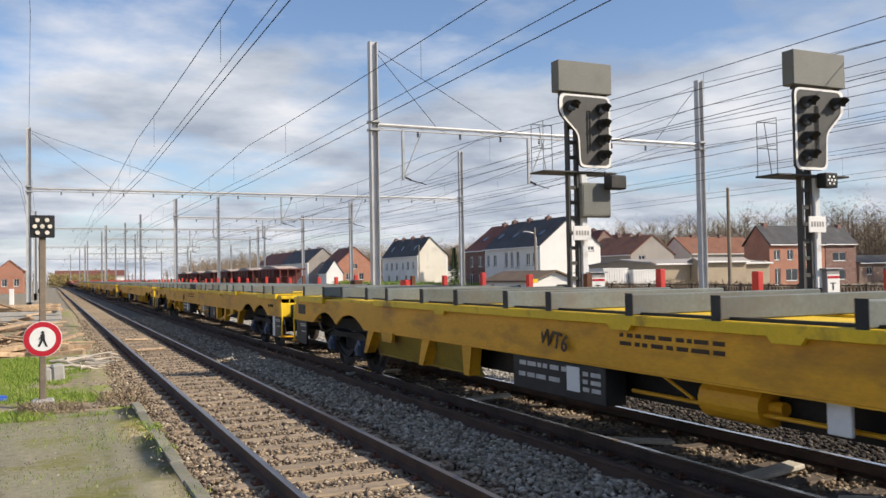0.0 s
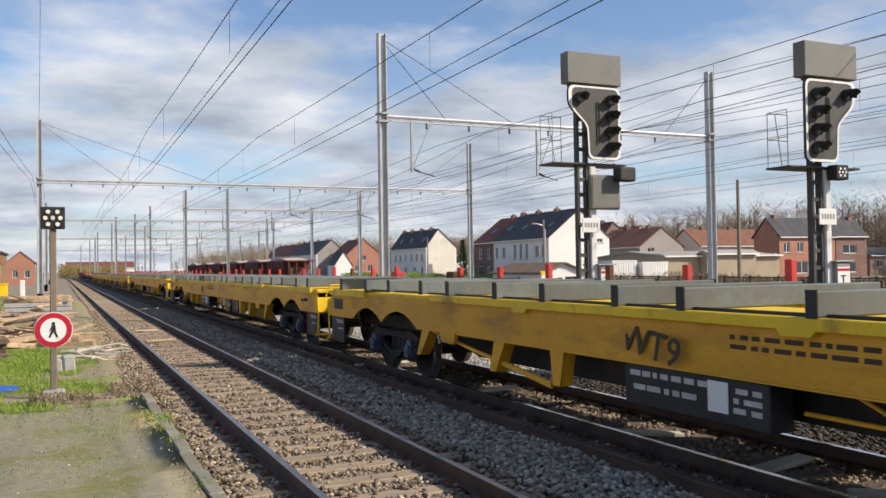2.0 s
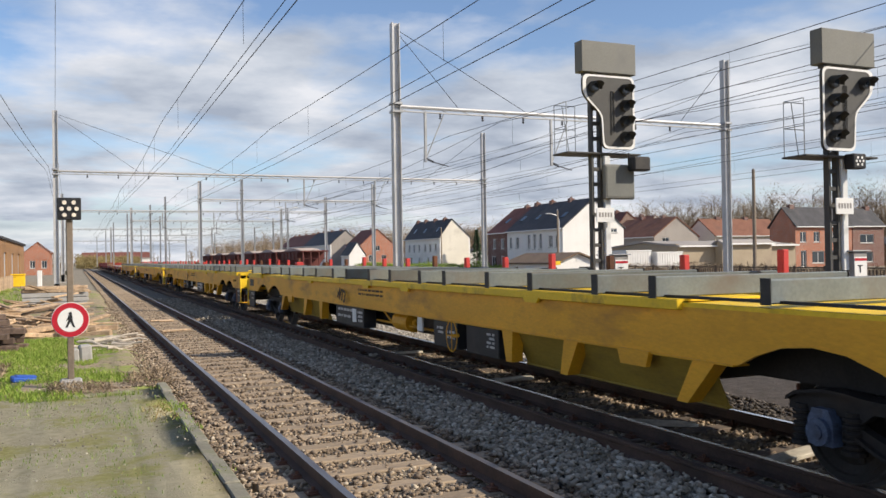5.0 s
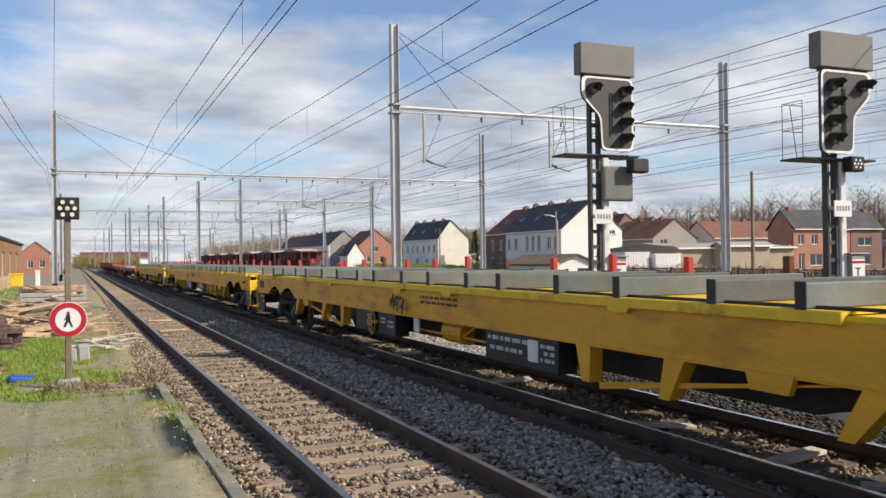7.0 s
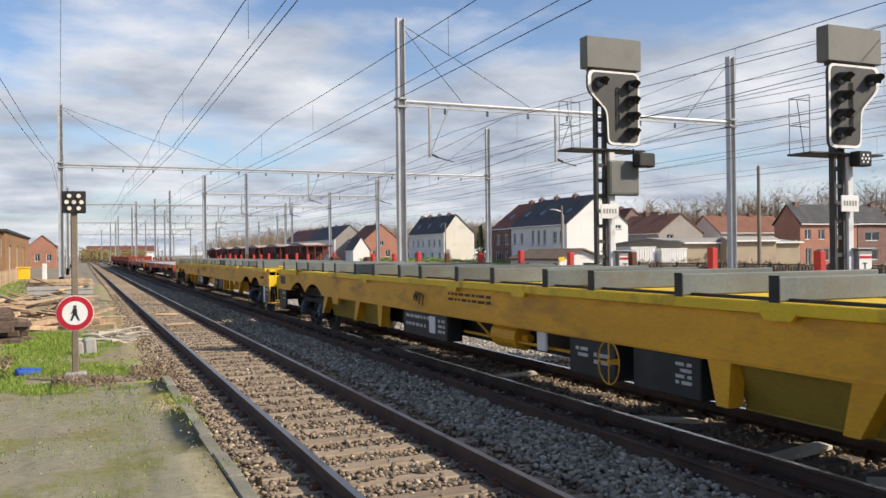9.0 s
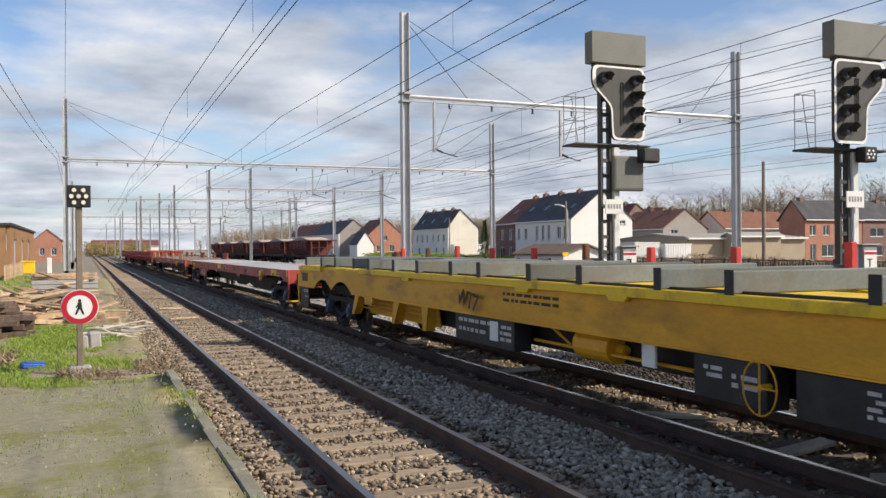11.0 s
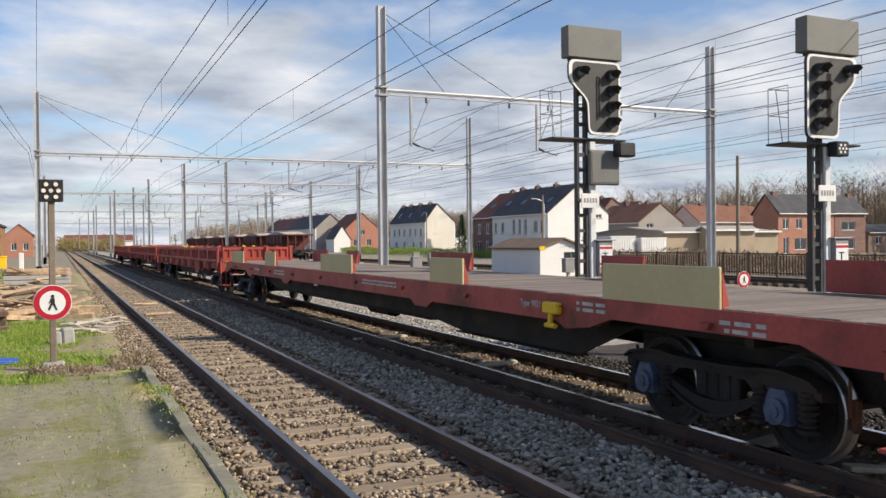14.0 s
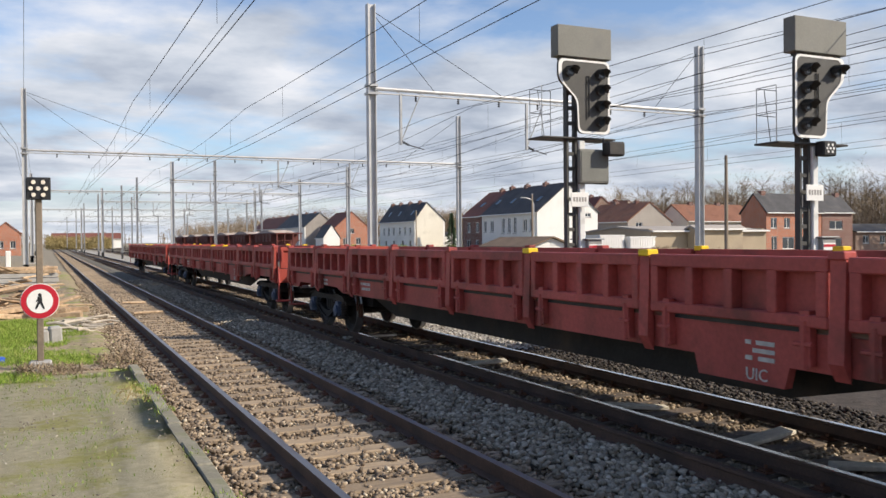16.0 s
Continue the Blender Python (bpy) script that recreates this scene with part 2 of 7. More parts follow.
SIGNAL_BLACK = mat("signal_black_paint", (0.062, 0.061, 0.057), 0.6, 0, 0.15, 2, 30, 0.05, 0.002)
SIGN_RED = mat("sign_red", (0.44, 0.014, 0.03), 0.45, 0, 0.05, 2, 20, 0)
BOX_GREY = mat("relay_box_grey", (0.28, 0.27, 0.26), 0.6, 0.1, 0.1, 2, 20, 0.05, 0.002)
# flat made-up beige in place of the boards' own unseen paint
BEIGE = mat("plain_beige_board_cover", (0.55, 0.47, 0.26), 0.75, 0, 0.08, 1, 20, 0.1, 0.003)
BARK = mat("grey_brown_bark", (0.12, 0.095, 0.075), 0.95, 0, 0.3, 2, 20, 0.5, 0.01)
BLUE = mat("blue_plastic", (0.03, 0.10, 0.42), 0.5, 0, 0.1, 3, 20, 0.05, 0.002)
SPRING_BLUE = mat("pale_blue_axlebox_paint", (0.075, 0.105, 0.17), 0.5, 0.1, 0.3, 5, 40, 0.1, 0.002, (0.04, 0.04, 0.05), 0.5, 6)
LETTER_W = mat("white_lettering", (0.46, 0.45, 0.43), 0.7, 0, 0.2, 8, 60, 0)
LETTER_K = mat("dark_lettering", (0.06, 0.035, 0.02), 0.7, 0, 0.2, 8, 60, 0)
GRASS_MAT = island_mat("grass_blades", [(0.0, (0.11, 0.18, 0.02)), (0.5, (0.20, 0.31, 0.04)), (0.85, (0.29, 0.37, 0.07)), (1.0, (0.42, 0.38, 0.15))], 0.7, 0)
STONE_GREY = island_mat("grey_ballast_stone", [(0.0, (0.16, 0.14, 0.105)), (0.5, (0.29, 0.255, 0.20)), (0.9, (0.42, 0.375, 0.30)), (1.0, (0.56, 0.51, 0.42))])
STONE_BROWN = island_mat("brown_ballast_stone", [(0.0, (0.12, 0.09, 0.065)), (0.5, (0.24, 0.185, 0.13)), (0.9, (0.36, 0.28, 0.195)), (1.0, (0.52, 0.45, 0.34))])
STRAW = island_mat("straw_coloured_scrub", [(0.0, (0.20, 0.15, 0.06)), (0.6, (0.33, 0.26, 0.11)), (1.0, (0.42, 0.35, 0.18))], 0.95, 0)
STONE_DARK = island_mat("dark_ballast_stone", [(0.0, (0.02, 0.018, 0.016)), (0.6, (0.06, 0.052, 0.043)), (1.0, (0.14, 0.12, 0.10))])
STONE_PALE = island_mat("pale_ballast_stone", [(0.0, (0.18, 0.165, 0.14)), (0.6, (0.36, 0.34, 0.30)), (1.0, (0.55, 0.52, 0.47))])
TWIG = island_mat("bare_twigs", [(0.0, (0.14, 0.105, 0.075)), (0.6, (0.26, 0.195, 0.13)), (1.0, (0.38, 0.30, 0.19))], 0.95, 0)


# ---------------------------------------------------------------- mesh helpers
def box(bm, x0, x1, y0, y1, z0, z1, m=None):
    v = [bm.verts.new((x, y, z)) for z in (z0, z1) for y in (y0, y1) for x in (x0, x1)]
    for f in ((0, 2, 3, 1), (4, 5, 7, 6), (0, 1, 5, 4), (2, 6, 7, 3), (0, 4, 6, 2), (1, 3, 7, 5)):
        bm.faces.new([v[i] for i in f])
    if m is not None:
        bmesh.ops.transform(bm, matrix=m, verts=v)
    return v


def rbox(bm, x0, x1, y0, y1, z0, z1, r=0.01, m=None):
    """A box with bevelled edges."""
    b2 = bmesh.new()
    box(b2, x0, x1, y0, y1, z0, z1)
    bmesh.ops.bevel(b2, geom=b2.edges[:], offset=r, segments=1, affect="EDGES", profile=0.5)
    if m is not None:
        bmesh.ops.transform(b2, matrix=m, verts=b2.verts[:])
    absorb(bm, b2)


def absorb(bm, b2):
    me = bpy.data.meshes.new("tmp")
    b2.to_mesh(me)
    b2.free()
    bm.from_mesh(me)
    bpy.data.meshes.remove(me)


def rod(bm, a, b, r, n=8, r2=None):
    """A round bar from a to b."""
    a, b = Vector(a), Vector(b)
    d = b - a
    q = d.to_track_quat("Z", "Y").to_matrix().to_4x4()
    bmesh.ops.create_cone(bm, cap_ends=True, segments=n, radius1=r, radius2=r if r2 is None else r2, depth=d.length, matrix=Matrix.Translation((a + b) / 2) @ q)


def prism(bm, pts, axis, c0, c1):
    """A polygon given in the two other axes, drawn out along an axis."""
    def at(p, c):
        return {"x": (c, p[0], p[1]), "y": (p[0], c, p[1]), "z": (p[0], p[1], c)}[axis]
    a = [bm.verts.new(at(p, c0)) for p in pts]
    b = [bm.verts.new(at(p, c1)) for p in pts]
    k = len(pts)
    bm.faces.new(a)
    bm.faces.new(b[::-1])
    for i in range(k):
        bm.faces.new((a[i], b[i], b[(i + 1) % k], a[(i + 1) % k]))


def tube(bm, pts, r, n=6):
    """A round bar bent through several points, in one piece."""
    pts = [Vector(p) for p in pts]
    rings = []
    for i, p in enumerate(pts):
        d = (pts[min(i + 1, len(pts) - 1)] - pts[max(i - 1, 0)]).normalized()
        u = d.orthogonal().normalized() if abs(d.z) > 0.9 else d.cross(Vector((0, 0, 1))).normalized()
        w = d.cross(u)
        rings.append([bm.verts.new(p + (u * math.cos(k * math.tau / n) + w * math.sin(k * math.tau / n)) * r) for k in range(n)])
    for a, b in zip(rings, rings[1:]):
        for k in range(n):
            bm.faces.new((a[k], a[(k + 1) % n], b[(k + 1) % n], b[k]))
    bm.faces.new(rings[0][::-1])
    bm.faces.new(rings[-1])


def finish(bm, smooth=False):
    bmesh.ops.recalc_face_normals(bm, faces=bm.faces[:])
    me = bpy.data.meshes.new("mesh")
    bm.to_mesh(me)
    bm.free()
    if smooth:
        me.polygons.foreach_set("use_smooth", [True] * len(me.polygons))
    return me


def part(name, bm, material, parent, label="", at=None, smooth=False):
    ob = new(name, finish(bm, smooth))
    ob.data.materials.append(material)
    ob.parent = parent
    if at is not None:
        ob.matrix_basis = at
    if label:
        ob["label"] = label
    return ob


def piece(name, mesh, parent, at):
    ob = new(name, mesh)
    ob.parent = parent
    ob.matrix_basis = at
    return ob


def mesh_of(bm, material, smooth=False):
    me = finish(bm, smooth)
    me.materials.append(material)
    return me


def thing(name, label, category, group="", at=None, kind=""):
    ob = new(name)
    ob.empty_display_size = 0.3
    if at is not None:
        ob.matrix_basis = at
    return tagged(ob, label, category, group, kind)


def solid(name, bm, material, label, category, group="", kind="", at=None, smooth=False):
    ob = new(name, finish(bm, smooth))
    ob.data.materials.append(material)
    if at is not None:
        ob.matrix_basis = at
    return tagged(ob, label, category, group, kind)


def bars(bm, x, y0, y1, z0, z1, rows, seed, face="x", d=0.004):
    """Rows of unreadable small writing as plain bars on a side that faces -x."""
    rg = random.Random(seed)
    h = (z1 - z0) / rows
    for i in range(rows):
        y = y0
        while y < y1 - 0.04:
            w = min(rg.uniform(0.06, 0.25), y1 - y)
            box(bm, x - d, x + 0.002, y, y + w, z0 + h * (i + 0.25), z0 + h * (i + 0.8))
            y += w + rg.uniform(0.03, 0.07)


def text_mesh(body, size, depth=0.004, bold=0.0):
    cu = bpy.data.curves.new("writing", "FONT")
    cu.body, cu.size, cu.extrude, cu.align_x, cu.resolution_u = body, size, depth, "LEFT", 2
    cu.offset = bold
    ob = bpy.data.objects.new("writing", cu)
    scene.collection.objects.link(ob)
    me = bpy.data.meshes.new_from_object(ob.evaluated_get(bpy.context.evaluated_depsgraph_get()))
    bpy.data.objects.remove(ob)
    bpy.data.curves.remove(cu)
    return me


def writing(body, size, material, parent, at, label="", bold=0.0):
    me = text_mesh(body, size, 0.004, bold)
    me.materials.clear()
    me.materials.append(material)
    ob = new("lettering", me)
    ob.parent = parent
    ob.matrix_basis = at
    if label:
        ob["label"] = label
    return ob


# a text that is read from the -x side, running towards -y
def on_side(x, y, z):
    return Matrix.Translation((x, y, z)) @ Matrix(((0, 0, -1, 0), (-1, 0, 0, 0), (0, 1, 0, 0), (0, 0, 0, 1)))


# ---------------------------------------------------------------- ground
T1L, T1R, T2L, T2R = 2.047, 3.552, 5.970, 7.475


def ground_mat(name="gravelly_ground", lo=(0.19, 0.165, 0.125), hi=(0.37, 0.33, 0.255), at=0.60, patch_scale=0.32, m0=(0.15, 0.15, 0.06), m1=(0.27, 0.27, 0.12)):
    """Grey-brown trodden earth and gravel, with moss and grass towards the timber piles."""
    m = bpy.data.materials.new(name)
    m.use_nodes = True
    n, l = m.node_tree.nodes, m.node_tree.links
    b = n["Principled BSDF"]
    b.inputs["Roughness"].default_value = 0.95
    b.inputs["Specular IOR Level"].default_value = 0.2
    tc = n.new("ShaderNodeTexCoord")

    def tex(s, d=5, r=0.6):
        t = n.new("ShaderNodeTexNoise")
        t.inputs["Scale"].default_value, t.inputs["Detail"].default_value, t.inputs["Roughness"].default_value = s, d, r
        l.new(tc.outputs["Object"], t.inputs["Vector"])
        return t.outputs["Fac"]

    def ramp(fac, p0, p1, c0, c1):
        r = n.new("ShaderNodeValToRGB")
        e = r.color_ramp.elements
        e[0].position, e[1].position, e[0].color, e[1].color = p0, p1, (*c0, 1), (*c1, 1)
        l.new(fac, r.inputs[0])
        return r.outputs[0]

    def mix(fac, a, bb):
        x = n.new("ShaderNodeMix")
        x.data_type = "RGBA"
        l.new(fac, x.inputs["Factor"])
        l.new(a, x.inputs["A"])
        l.new(bb, x.inputs["B"])
        return x.outputs["Result"]

    base = ramp(tex(9, 6), 0.3, 0.72, lo, hi)
    fines = ramp(tex(70, 3), 0.35, 0.7, tuple(v * 0.8 for v in lo), tuple(v * 1.15 for v in hi))
    half = ramp(tex(2.5, 4), 0.45, 0.6, (0, 0, 0), (1, 1, 1))
    col = mix(half, base, fines)
    patch = ramp(tex(patch_scale, 7, 0.7), at, at + 0.1, (0, 0, 0), (1, 1, 1))
    moss = ramp(tex(14, 5), 0.3, 0.7, m0, m1)
    col = mix(patch, col, moss)
    l.new(col, b.inputs["Base Color"])
    bp = n.new("ShaderNodeBump")
    bp.inputs["Strength"].default_value, bp.inputs["Distance"].default_value = 0.5, 0.02
    l.new(tex(45, 4), bp.inputs["Height"])
    l.new(bp.outputs[0], b.inputs["Normal"])
    return m


GROUND = ground_mat()
PLATFORM = ground_mat("worn_tarmac_with_moss", (0.40, 0.37, 0.25), (0.66, 0.61, 0.45), 0.50, 0.9, (0.33, 0.32, 0.12), (0.50, 0.47, 0.22))
VERGE = ground_mat("mossy_earth_and_gravel", (0.21, 0.165, 0.11), (0.44, 0.36, 0.25), 0.50, 0.8, (0.17, 0.20, 0.05), (0.31, 0.34, 0.10))
BALLAST_DARK = mat("dark_ballast_bed", (0.06, 0.05, 0.042), 0.95, 0, 0.35, 6, 22, 0.9, 0.04)
BALLAST_PALE = mat("pale_gravel_bed", (0.34, 0.32, 0.28), 0.95, 0, 0.35, 6, 22, 0.9, 0.04)
BALLAST_BED = mat("ballast_bed", (0.22, 0.18, 0.13), 0.95, 0, 0.35, 6, 22, 0.9, 0.04)
BALLAST_GREY = mat("grey_ballast_bed", (0.16, 0.145, 0.115), 0.95, 0, 0.35, 6, 22, 0.9, 0.04)


def build_ground():
    bm = bmesh.new()
    xs = [-900, -300, -80, -30, 60, 120, 300, 1200]
    ys = [-400, -60, -20, 0, 40, 120, 400, 3000]
    grid = [[bm.verts.new((x, y, -0.30)) for x in xs] for y in ys]
    for j in range(len(ys) - 1):
        for i in range(len(xs) - 1):
            bm.faces.new((grid[j][i], grid[j][i + 1], grid[j + 1][i + 1], grid[j + 1][i]))
    solid("ground", bm, GROUND, "gravelly railway yard ground with moss patches", "ground", kind="structure")
    # low mound of earth and grass beside the near track
    bm = bmesh.new()
    nx, ny = 60, 90
    vs = [[None] * (nx + 1) for _ in range(ny + 1)]
    for j in range(ny + 1):
        for i in range(nx + 1):
            x, y = -16 + 17.6 * i / nx, 13.6 + 60 * (j / ny) ** 1.4
            edge = min(1, (1.55 - x) / 0.5) * min(1, (x + 16) / 2) * min(1, (73.6 - y) / 6)
            z = -0.32 + 0.245 * max(0, edge) * min(1.0, 0.55 + (y - 13.6) / 3.0) + 0.05 * noise.noise((x * 0.6, y * 0.6, 0)) + 0.02 * noise.noise((x * 3, y * 3, 4))
            vs[j][i] = bm.verts.new((x, y, z))
    for j in range(ny):
        for i in range(nx):
            bm.faces.new((vs[j][i], vs[j][i + 1], vs[j + 1][i + 1], vs[j + 1][i]))
    solid("verge", bm, VERGE, "trodden earth and gravel verge beside the track", "ground", kind="structure", smooth=True)
    # old low platform with its kerb
    bm = bmesh.new()
    nx, ny = 40, 70
    vs = [[None] * (nx + 1) for _ in range(ny + 1)]
    for j in range(ny + 1):
        for i in range(nx + 1):
            x, y = -14 + 15.19 * i / nx, -30 + 46.2 * j / ny
            z = -0.075 + 0.018 * noise.noise((x * 0.8, y * 0.8, 2)) * min(1, (1.19 - x) * 3) - 0.09 * max(0.0, min(1.0, (y - 13.9) / 1.6))
            vs[j][i] = bm.verts.new((x, y, z))
    for j in range(ny):
        for i in range(nx):
            bm.faces.new((vs[j][i], vs[j][i + 1], vs[j + 1][i + 1], vs[j + 1][i]))
    bmesh.ops.solidify(bm, geom=bm.faces[:], thickness=0.15)
    solid("pavement", bm, PLATFORM, "low worn platform of mossy tarmac", "platform", kind="structure", smooth=True)


build_ground()


def build_kerb():
    kerb = thing("kerb", "old grey concrete platform kerb with moss in its joints", "kerb", kind="structure")
    bm = bmesh.new()
    rbox(bm, -0.075, 0.075, -0.495, 0.495, -0.3, 0, 0.015)
    me = mesh_of(bm, mat("mossy_kerb_concrete", (0.235, 0.22, 0.17), 0.95, 0, 0.28, 2, 30, 0.5, 0.006, (0.15, 0.16, 0.07), 0.5, 3, 0.15))
    for i in range(34):
        rg = random.Random(i)
        piece("kerb_stone", me, kerb, pose(1.275 + rg.uniform(-0.02, 0.02), -18.6 + i, -0.062 + rg.uniform(-0.012, 0.01), 0, 0, rg.uniform(-0.4, 0.4)))


build_kerb()


def ballast_sheet(name, x0, x1, y0, y1, z, material, label):
    bm = bmesh.new()
    nx, ny = max(2, int((x1 - x0) / 0.3)), 120
    vs = []
    for j in range(ny + 1):
        y = y0 + (y1 - y0) * (j / ny) ** 1.6
        vs.append([])
        for i in range(nx + 1):
            x = x0 + (x1 - x0) * i / nx
            fall = 0.12 if i in (0, nx) else 0
            vs[-1].append(bm.verts.new((x, y, z - fall + 0.025 * noise.noise((x * 2.2, y * 2.2, 9)))))
    for j in range(ny):
        for i in range(nx):
            bm.faces.new((vs[j][i], vs[j][i + 1], vs[j + 1][i + 1], vs[j + 1][i]))
    return solid(name, bm, material, label, "ballast", kind="structure", smooth=True)


ballast_sheet("track_bed", 1.36, 4.25, -8, 420, -0.205, BALLAST_BED, "brown gravelly ballast bed of the near track")
ballast_sheet("track_bed", 4.26, 5.4, -8, 420, -0.17, BALLAST_GREY, "grey crushed stone between the tracks")
ballast_sheet("track_bed", 5.41, 7.6, -8, 420, -0.205, BALLAST_BED, "dark gravelly ballast bed of the second track")
# the shoulder is dark up to y 14.5 and pale past it
ballast_sheet("track_bed", 7.61, 11.6, -8, 14.5, -0.205, BALLAST_DARK, "dark ballast shoulder beyond the second track")
ballast_sheet("track_bed", 7.61, 11.6, 14.4, 420, -0.20, BALLAST_PALE, "pale gravel shoulder beyond the second track")


def scatter_stones(name, spots, material, label, size):
    """Many small angular stones as one mesh. spots: x, y, z, scale."""
    t = (1 + 5 ** 0.5) / 2
    base = np.array([(-1, t, 0), (1, t, 0), (-1, -t, 0), (1, -t, 0), (0, -1, t), (0, 1, t), (0, -1, -t), (0, 1, -t), (t, 0, -1), (t, 0, 1), (-t, 0, -1), (-t, 0, 1)], float)
    base /= np.linalg.norm(base[0])
    tri = np.array([(0, 11, 5), (0, 5, 1), (0, 1, 7), (0, 7, 10), (0, 10, 11), (1, 5, 9), (5, 11, 4), (11, 10, 2), (10, 7, 6), (7, 1, 8), (3, 9, 4), (3, 4, 2), (3, 2, 6), (3, 6, 8), (3, 8, 9), (4, 9, 5), (2, 4, 11), (6, 2, 10), (8, 6, 7), (9, 8, 1)])
    rg = np.random.default_rng(len(spots))
    k = len(spots)
    p = np.array(spots)
    v = base[None] * rg.uniform(0.6, 1.15, (k, 12, 1))
    v = v * np.stack([rg.uniform(0.7, 1.4, k), rg.uniform(0.7, 1.4, k), rg.uniform(0.5, 0.95, k)], 1)[:, None]
    a = rg.uniform(0, 6.28, k)
    c, s = np.cos(a)[:, None], np.sin(a)[:, None]
    x, y = v[..., 0] * c - v[..., 1] * s, v[..., 0] * s + v[..., 1] * c
    b = rg.uniform(-0.6, 0.6, k)[:, None]
    z, x = v[..., 2] * np.cos(b) + x * np.sin(b), x * np.cos(b) - v[..., 2] * np.sin(b)
    v = np.stack([x, y, z], -1) * (size * p[:, 3])[:, None, None] + p[:, None, :3]
    f = tri[None] + 12 * np.arange(k)[:, None, None]
    me = bpy.data.meshes.new(name)
    me.vertices.add(12 * k)
    me.vertices.foreach_set("co", v.ravel())
    me.loops.add(60 * k)
    me.loops.foreach_set("vertex_index", f.ravel().astype(np.int32))
    me.polygons.add(20 * k)
    me.polygons.foreach_set("loop_start", np.arange(0, 60 * k, 3, dtype=np.int32))
    me.update(calc_edges=True)
    me.materials.append(material)
    return tagged(new(name, me), label, "gravel", kind="stuff")


def stone_fields():
    rg = random.Random(3)
    near, mid, far, pale, darker = [], [], [], [], []
    # cribs of the near track and its shoulder
    for y0, y1, per in ((3.2, 12, 380), (12, 24, 240), (24, 50, 110)):
        for _ in range(int((y1 - y0) * 2.85 * per)):
            x, y = rg.uniform(1.37, 4.25), rg.uniform(y0, y1)
            k = (y / 0.62) % 1
            if k < 0.42 and 1.7 < x < 3.95 and rg.random() < 0.90:
                continue
            near.append((x, y, (-0.17 if k < 0.42 else -0.192) + rg.uniform(-0.012, 0.02), rg.uniform(0.55, 1.25)))
    # heaped grey stone between the tracks
    for y0, y1, per in ((3.4, 12, 520), (12, 24, 330), (24, 50, 110)):
        for _ in range(int((y1 - y0) * 1.25 * per)):
            x, y = rg.uniform(4.1, 5.4), rg.uniform(y0, y1)
            mid.append((x, y, -0.155 + 0.03 * noise.noise((x * 2, y * 2, 1)) + rg.uniform(-0.01, 0.03), rg.uniform(0.65, 1.35)))
    for y0, y1, per in ((3.4, 14, 230), (14, 30, 120), (30, 60, 40)):
        for _ in range(int((y1 - y0) * 3.5 * per)):
            x, y = rg.uniform(5.4, 9.0), rg.uniform(y0, y1)
            (far if x < 7.55 else pale if y > 14.4 + 0.6 * noise.noise((x * 1.5, y, 8)) else darker).append((x, y, -0.195 + rg.uniform(-0.01, 0.02), rg.uniform(0.6, 1.3)))
    grit = []
    for _ in range(5200):
        x, y = rg.uniform(-5.5, 1.15), rg.uniform(4.6, 15.5)
        if noise.noise((x * 0.9, y * 0.9, 6)) > rg.uniform(-0.5, 0.5):
            grit.append((x, y, -0.072 - 0.09 * max(0.0, min(1.0, (y - 13.9) / 1.6)), rg.uniform(0.4, 1.5)))
    rubble = []
    for _ in range(5200):
        x, y = rg.uniform(-0.6, 1.45), 14.8 + 27 * rg.random() ** 1.5
        if x > 0.9 - 1.1 * noise.noise((x, y * 0.5, 3)) - 0.04 * (y - 15) or rg.random() < 0.12:
            rubble.append((x, y, -0.085 - 0.10 * max(0.0, (x - 1.05) / 0.5), rg.uniform(0.4, 1.2)))
    scatter_stones("loose_rubble", rubble, STONE_BROWN, "brown gravel spilled over the verge", 0.032)
    scatter_stones("loose_grit", grit, STONE_GREY, "loose grit on the worn platform tarmac", 0.011)
    scatter_stones("ballast_stones", near, STONE_BROWN, "brown angular ballast stones between the sleepers", 0.030)
    scatter_stones("ballast_stones", mid, STONE_GREY, "grey angular ballast stones heaped between the tracks", 0.034)
    scatter_stones("ballast_stones", far, STONE_BROWN, "brown ballast stones under the train", 0.032)
    scatter_stones("ballast_stones", darker, STONE_DARK, "dark ballast stones beyond the far rail", 0.034)
    scatter_stones("ballast_stones", pale, STONE_PALE, "pale gravel stones beyond the far rail", 0.034)


stone_fields()

# ---------------------------------------------------------------- tracks
RAIL_PROFILE = [(-0.035, 0.0), (-0.036, -0.028), (-0.009, -0.042), (-0.008, -0.125), (-0.068, -0.146), (-0.068, -0.158), (0.068, -0.158), (0.068, -0.146), (0.008, -0.125), (0.009, -0.042), (0.036, -0.028), (0.035, 0.0)]


def rail(parent, x, y0, y1, top, name="rail", bend=0.0, bend_from=150.0):
    """A rail with a worn head; past bend_from it curves off to the side."""
    bm = bmesh.new()
    ys = [y0] + [bend_from + i * (y1 - bend_from) / 12 for i in range(13)] if bend else [y0, y1]
    rings = []
    for y in ys:
        off = bend * max(0, y - bend_from) ** 2
        rings.append([bm.verts.new((x + off + px, y, pz)) for px, pz in RAIL_PROFILE])
    k = len(RAIL_PROFILE)
    for a, b in zip(rings, rings[1:]):
        for i in range(k):
            f = bm.faces.new((a[i], a[(i + 1) % k], b[(i + 1) % k], b[i]))
            f.material_index = 1 if i == k - 1 else 0
    bm.faces.new(rings[0])
    bm.faces.new(rings[-1][::-1])
    ob = part(name, bm, RAIL_SIDE, parent)
    ob.data.materials.append(top)
    return ob


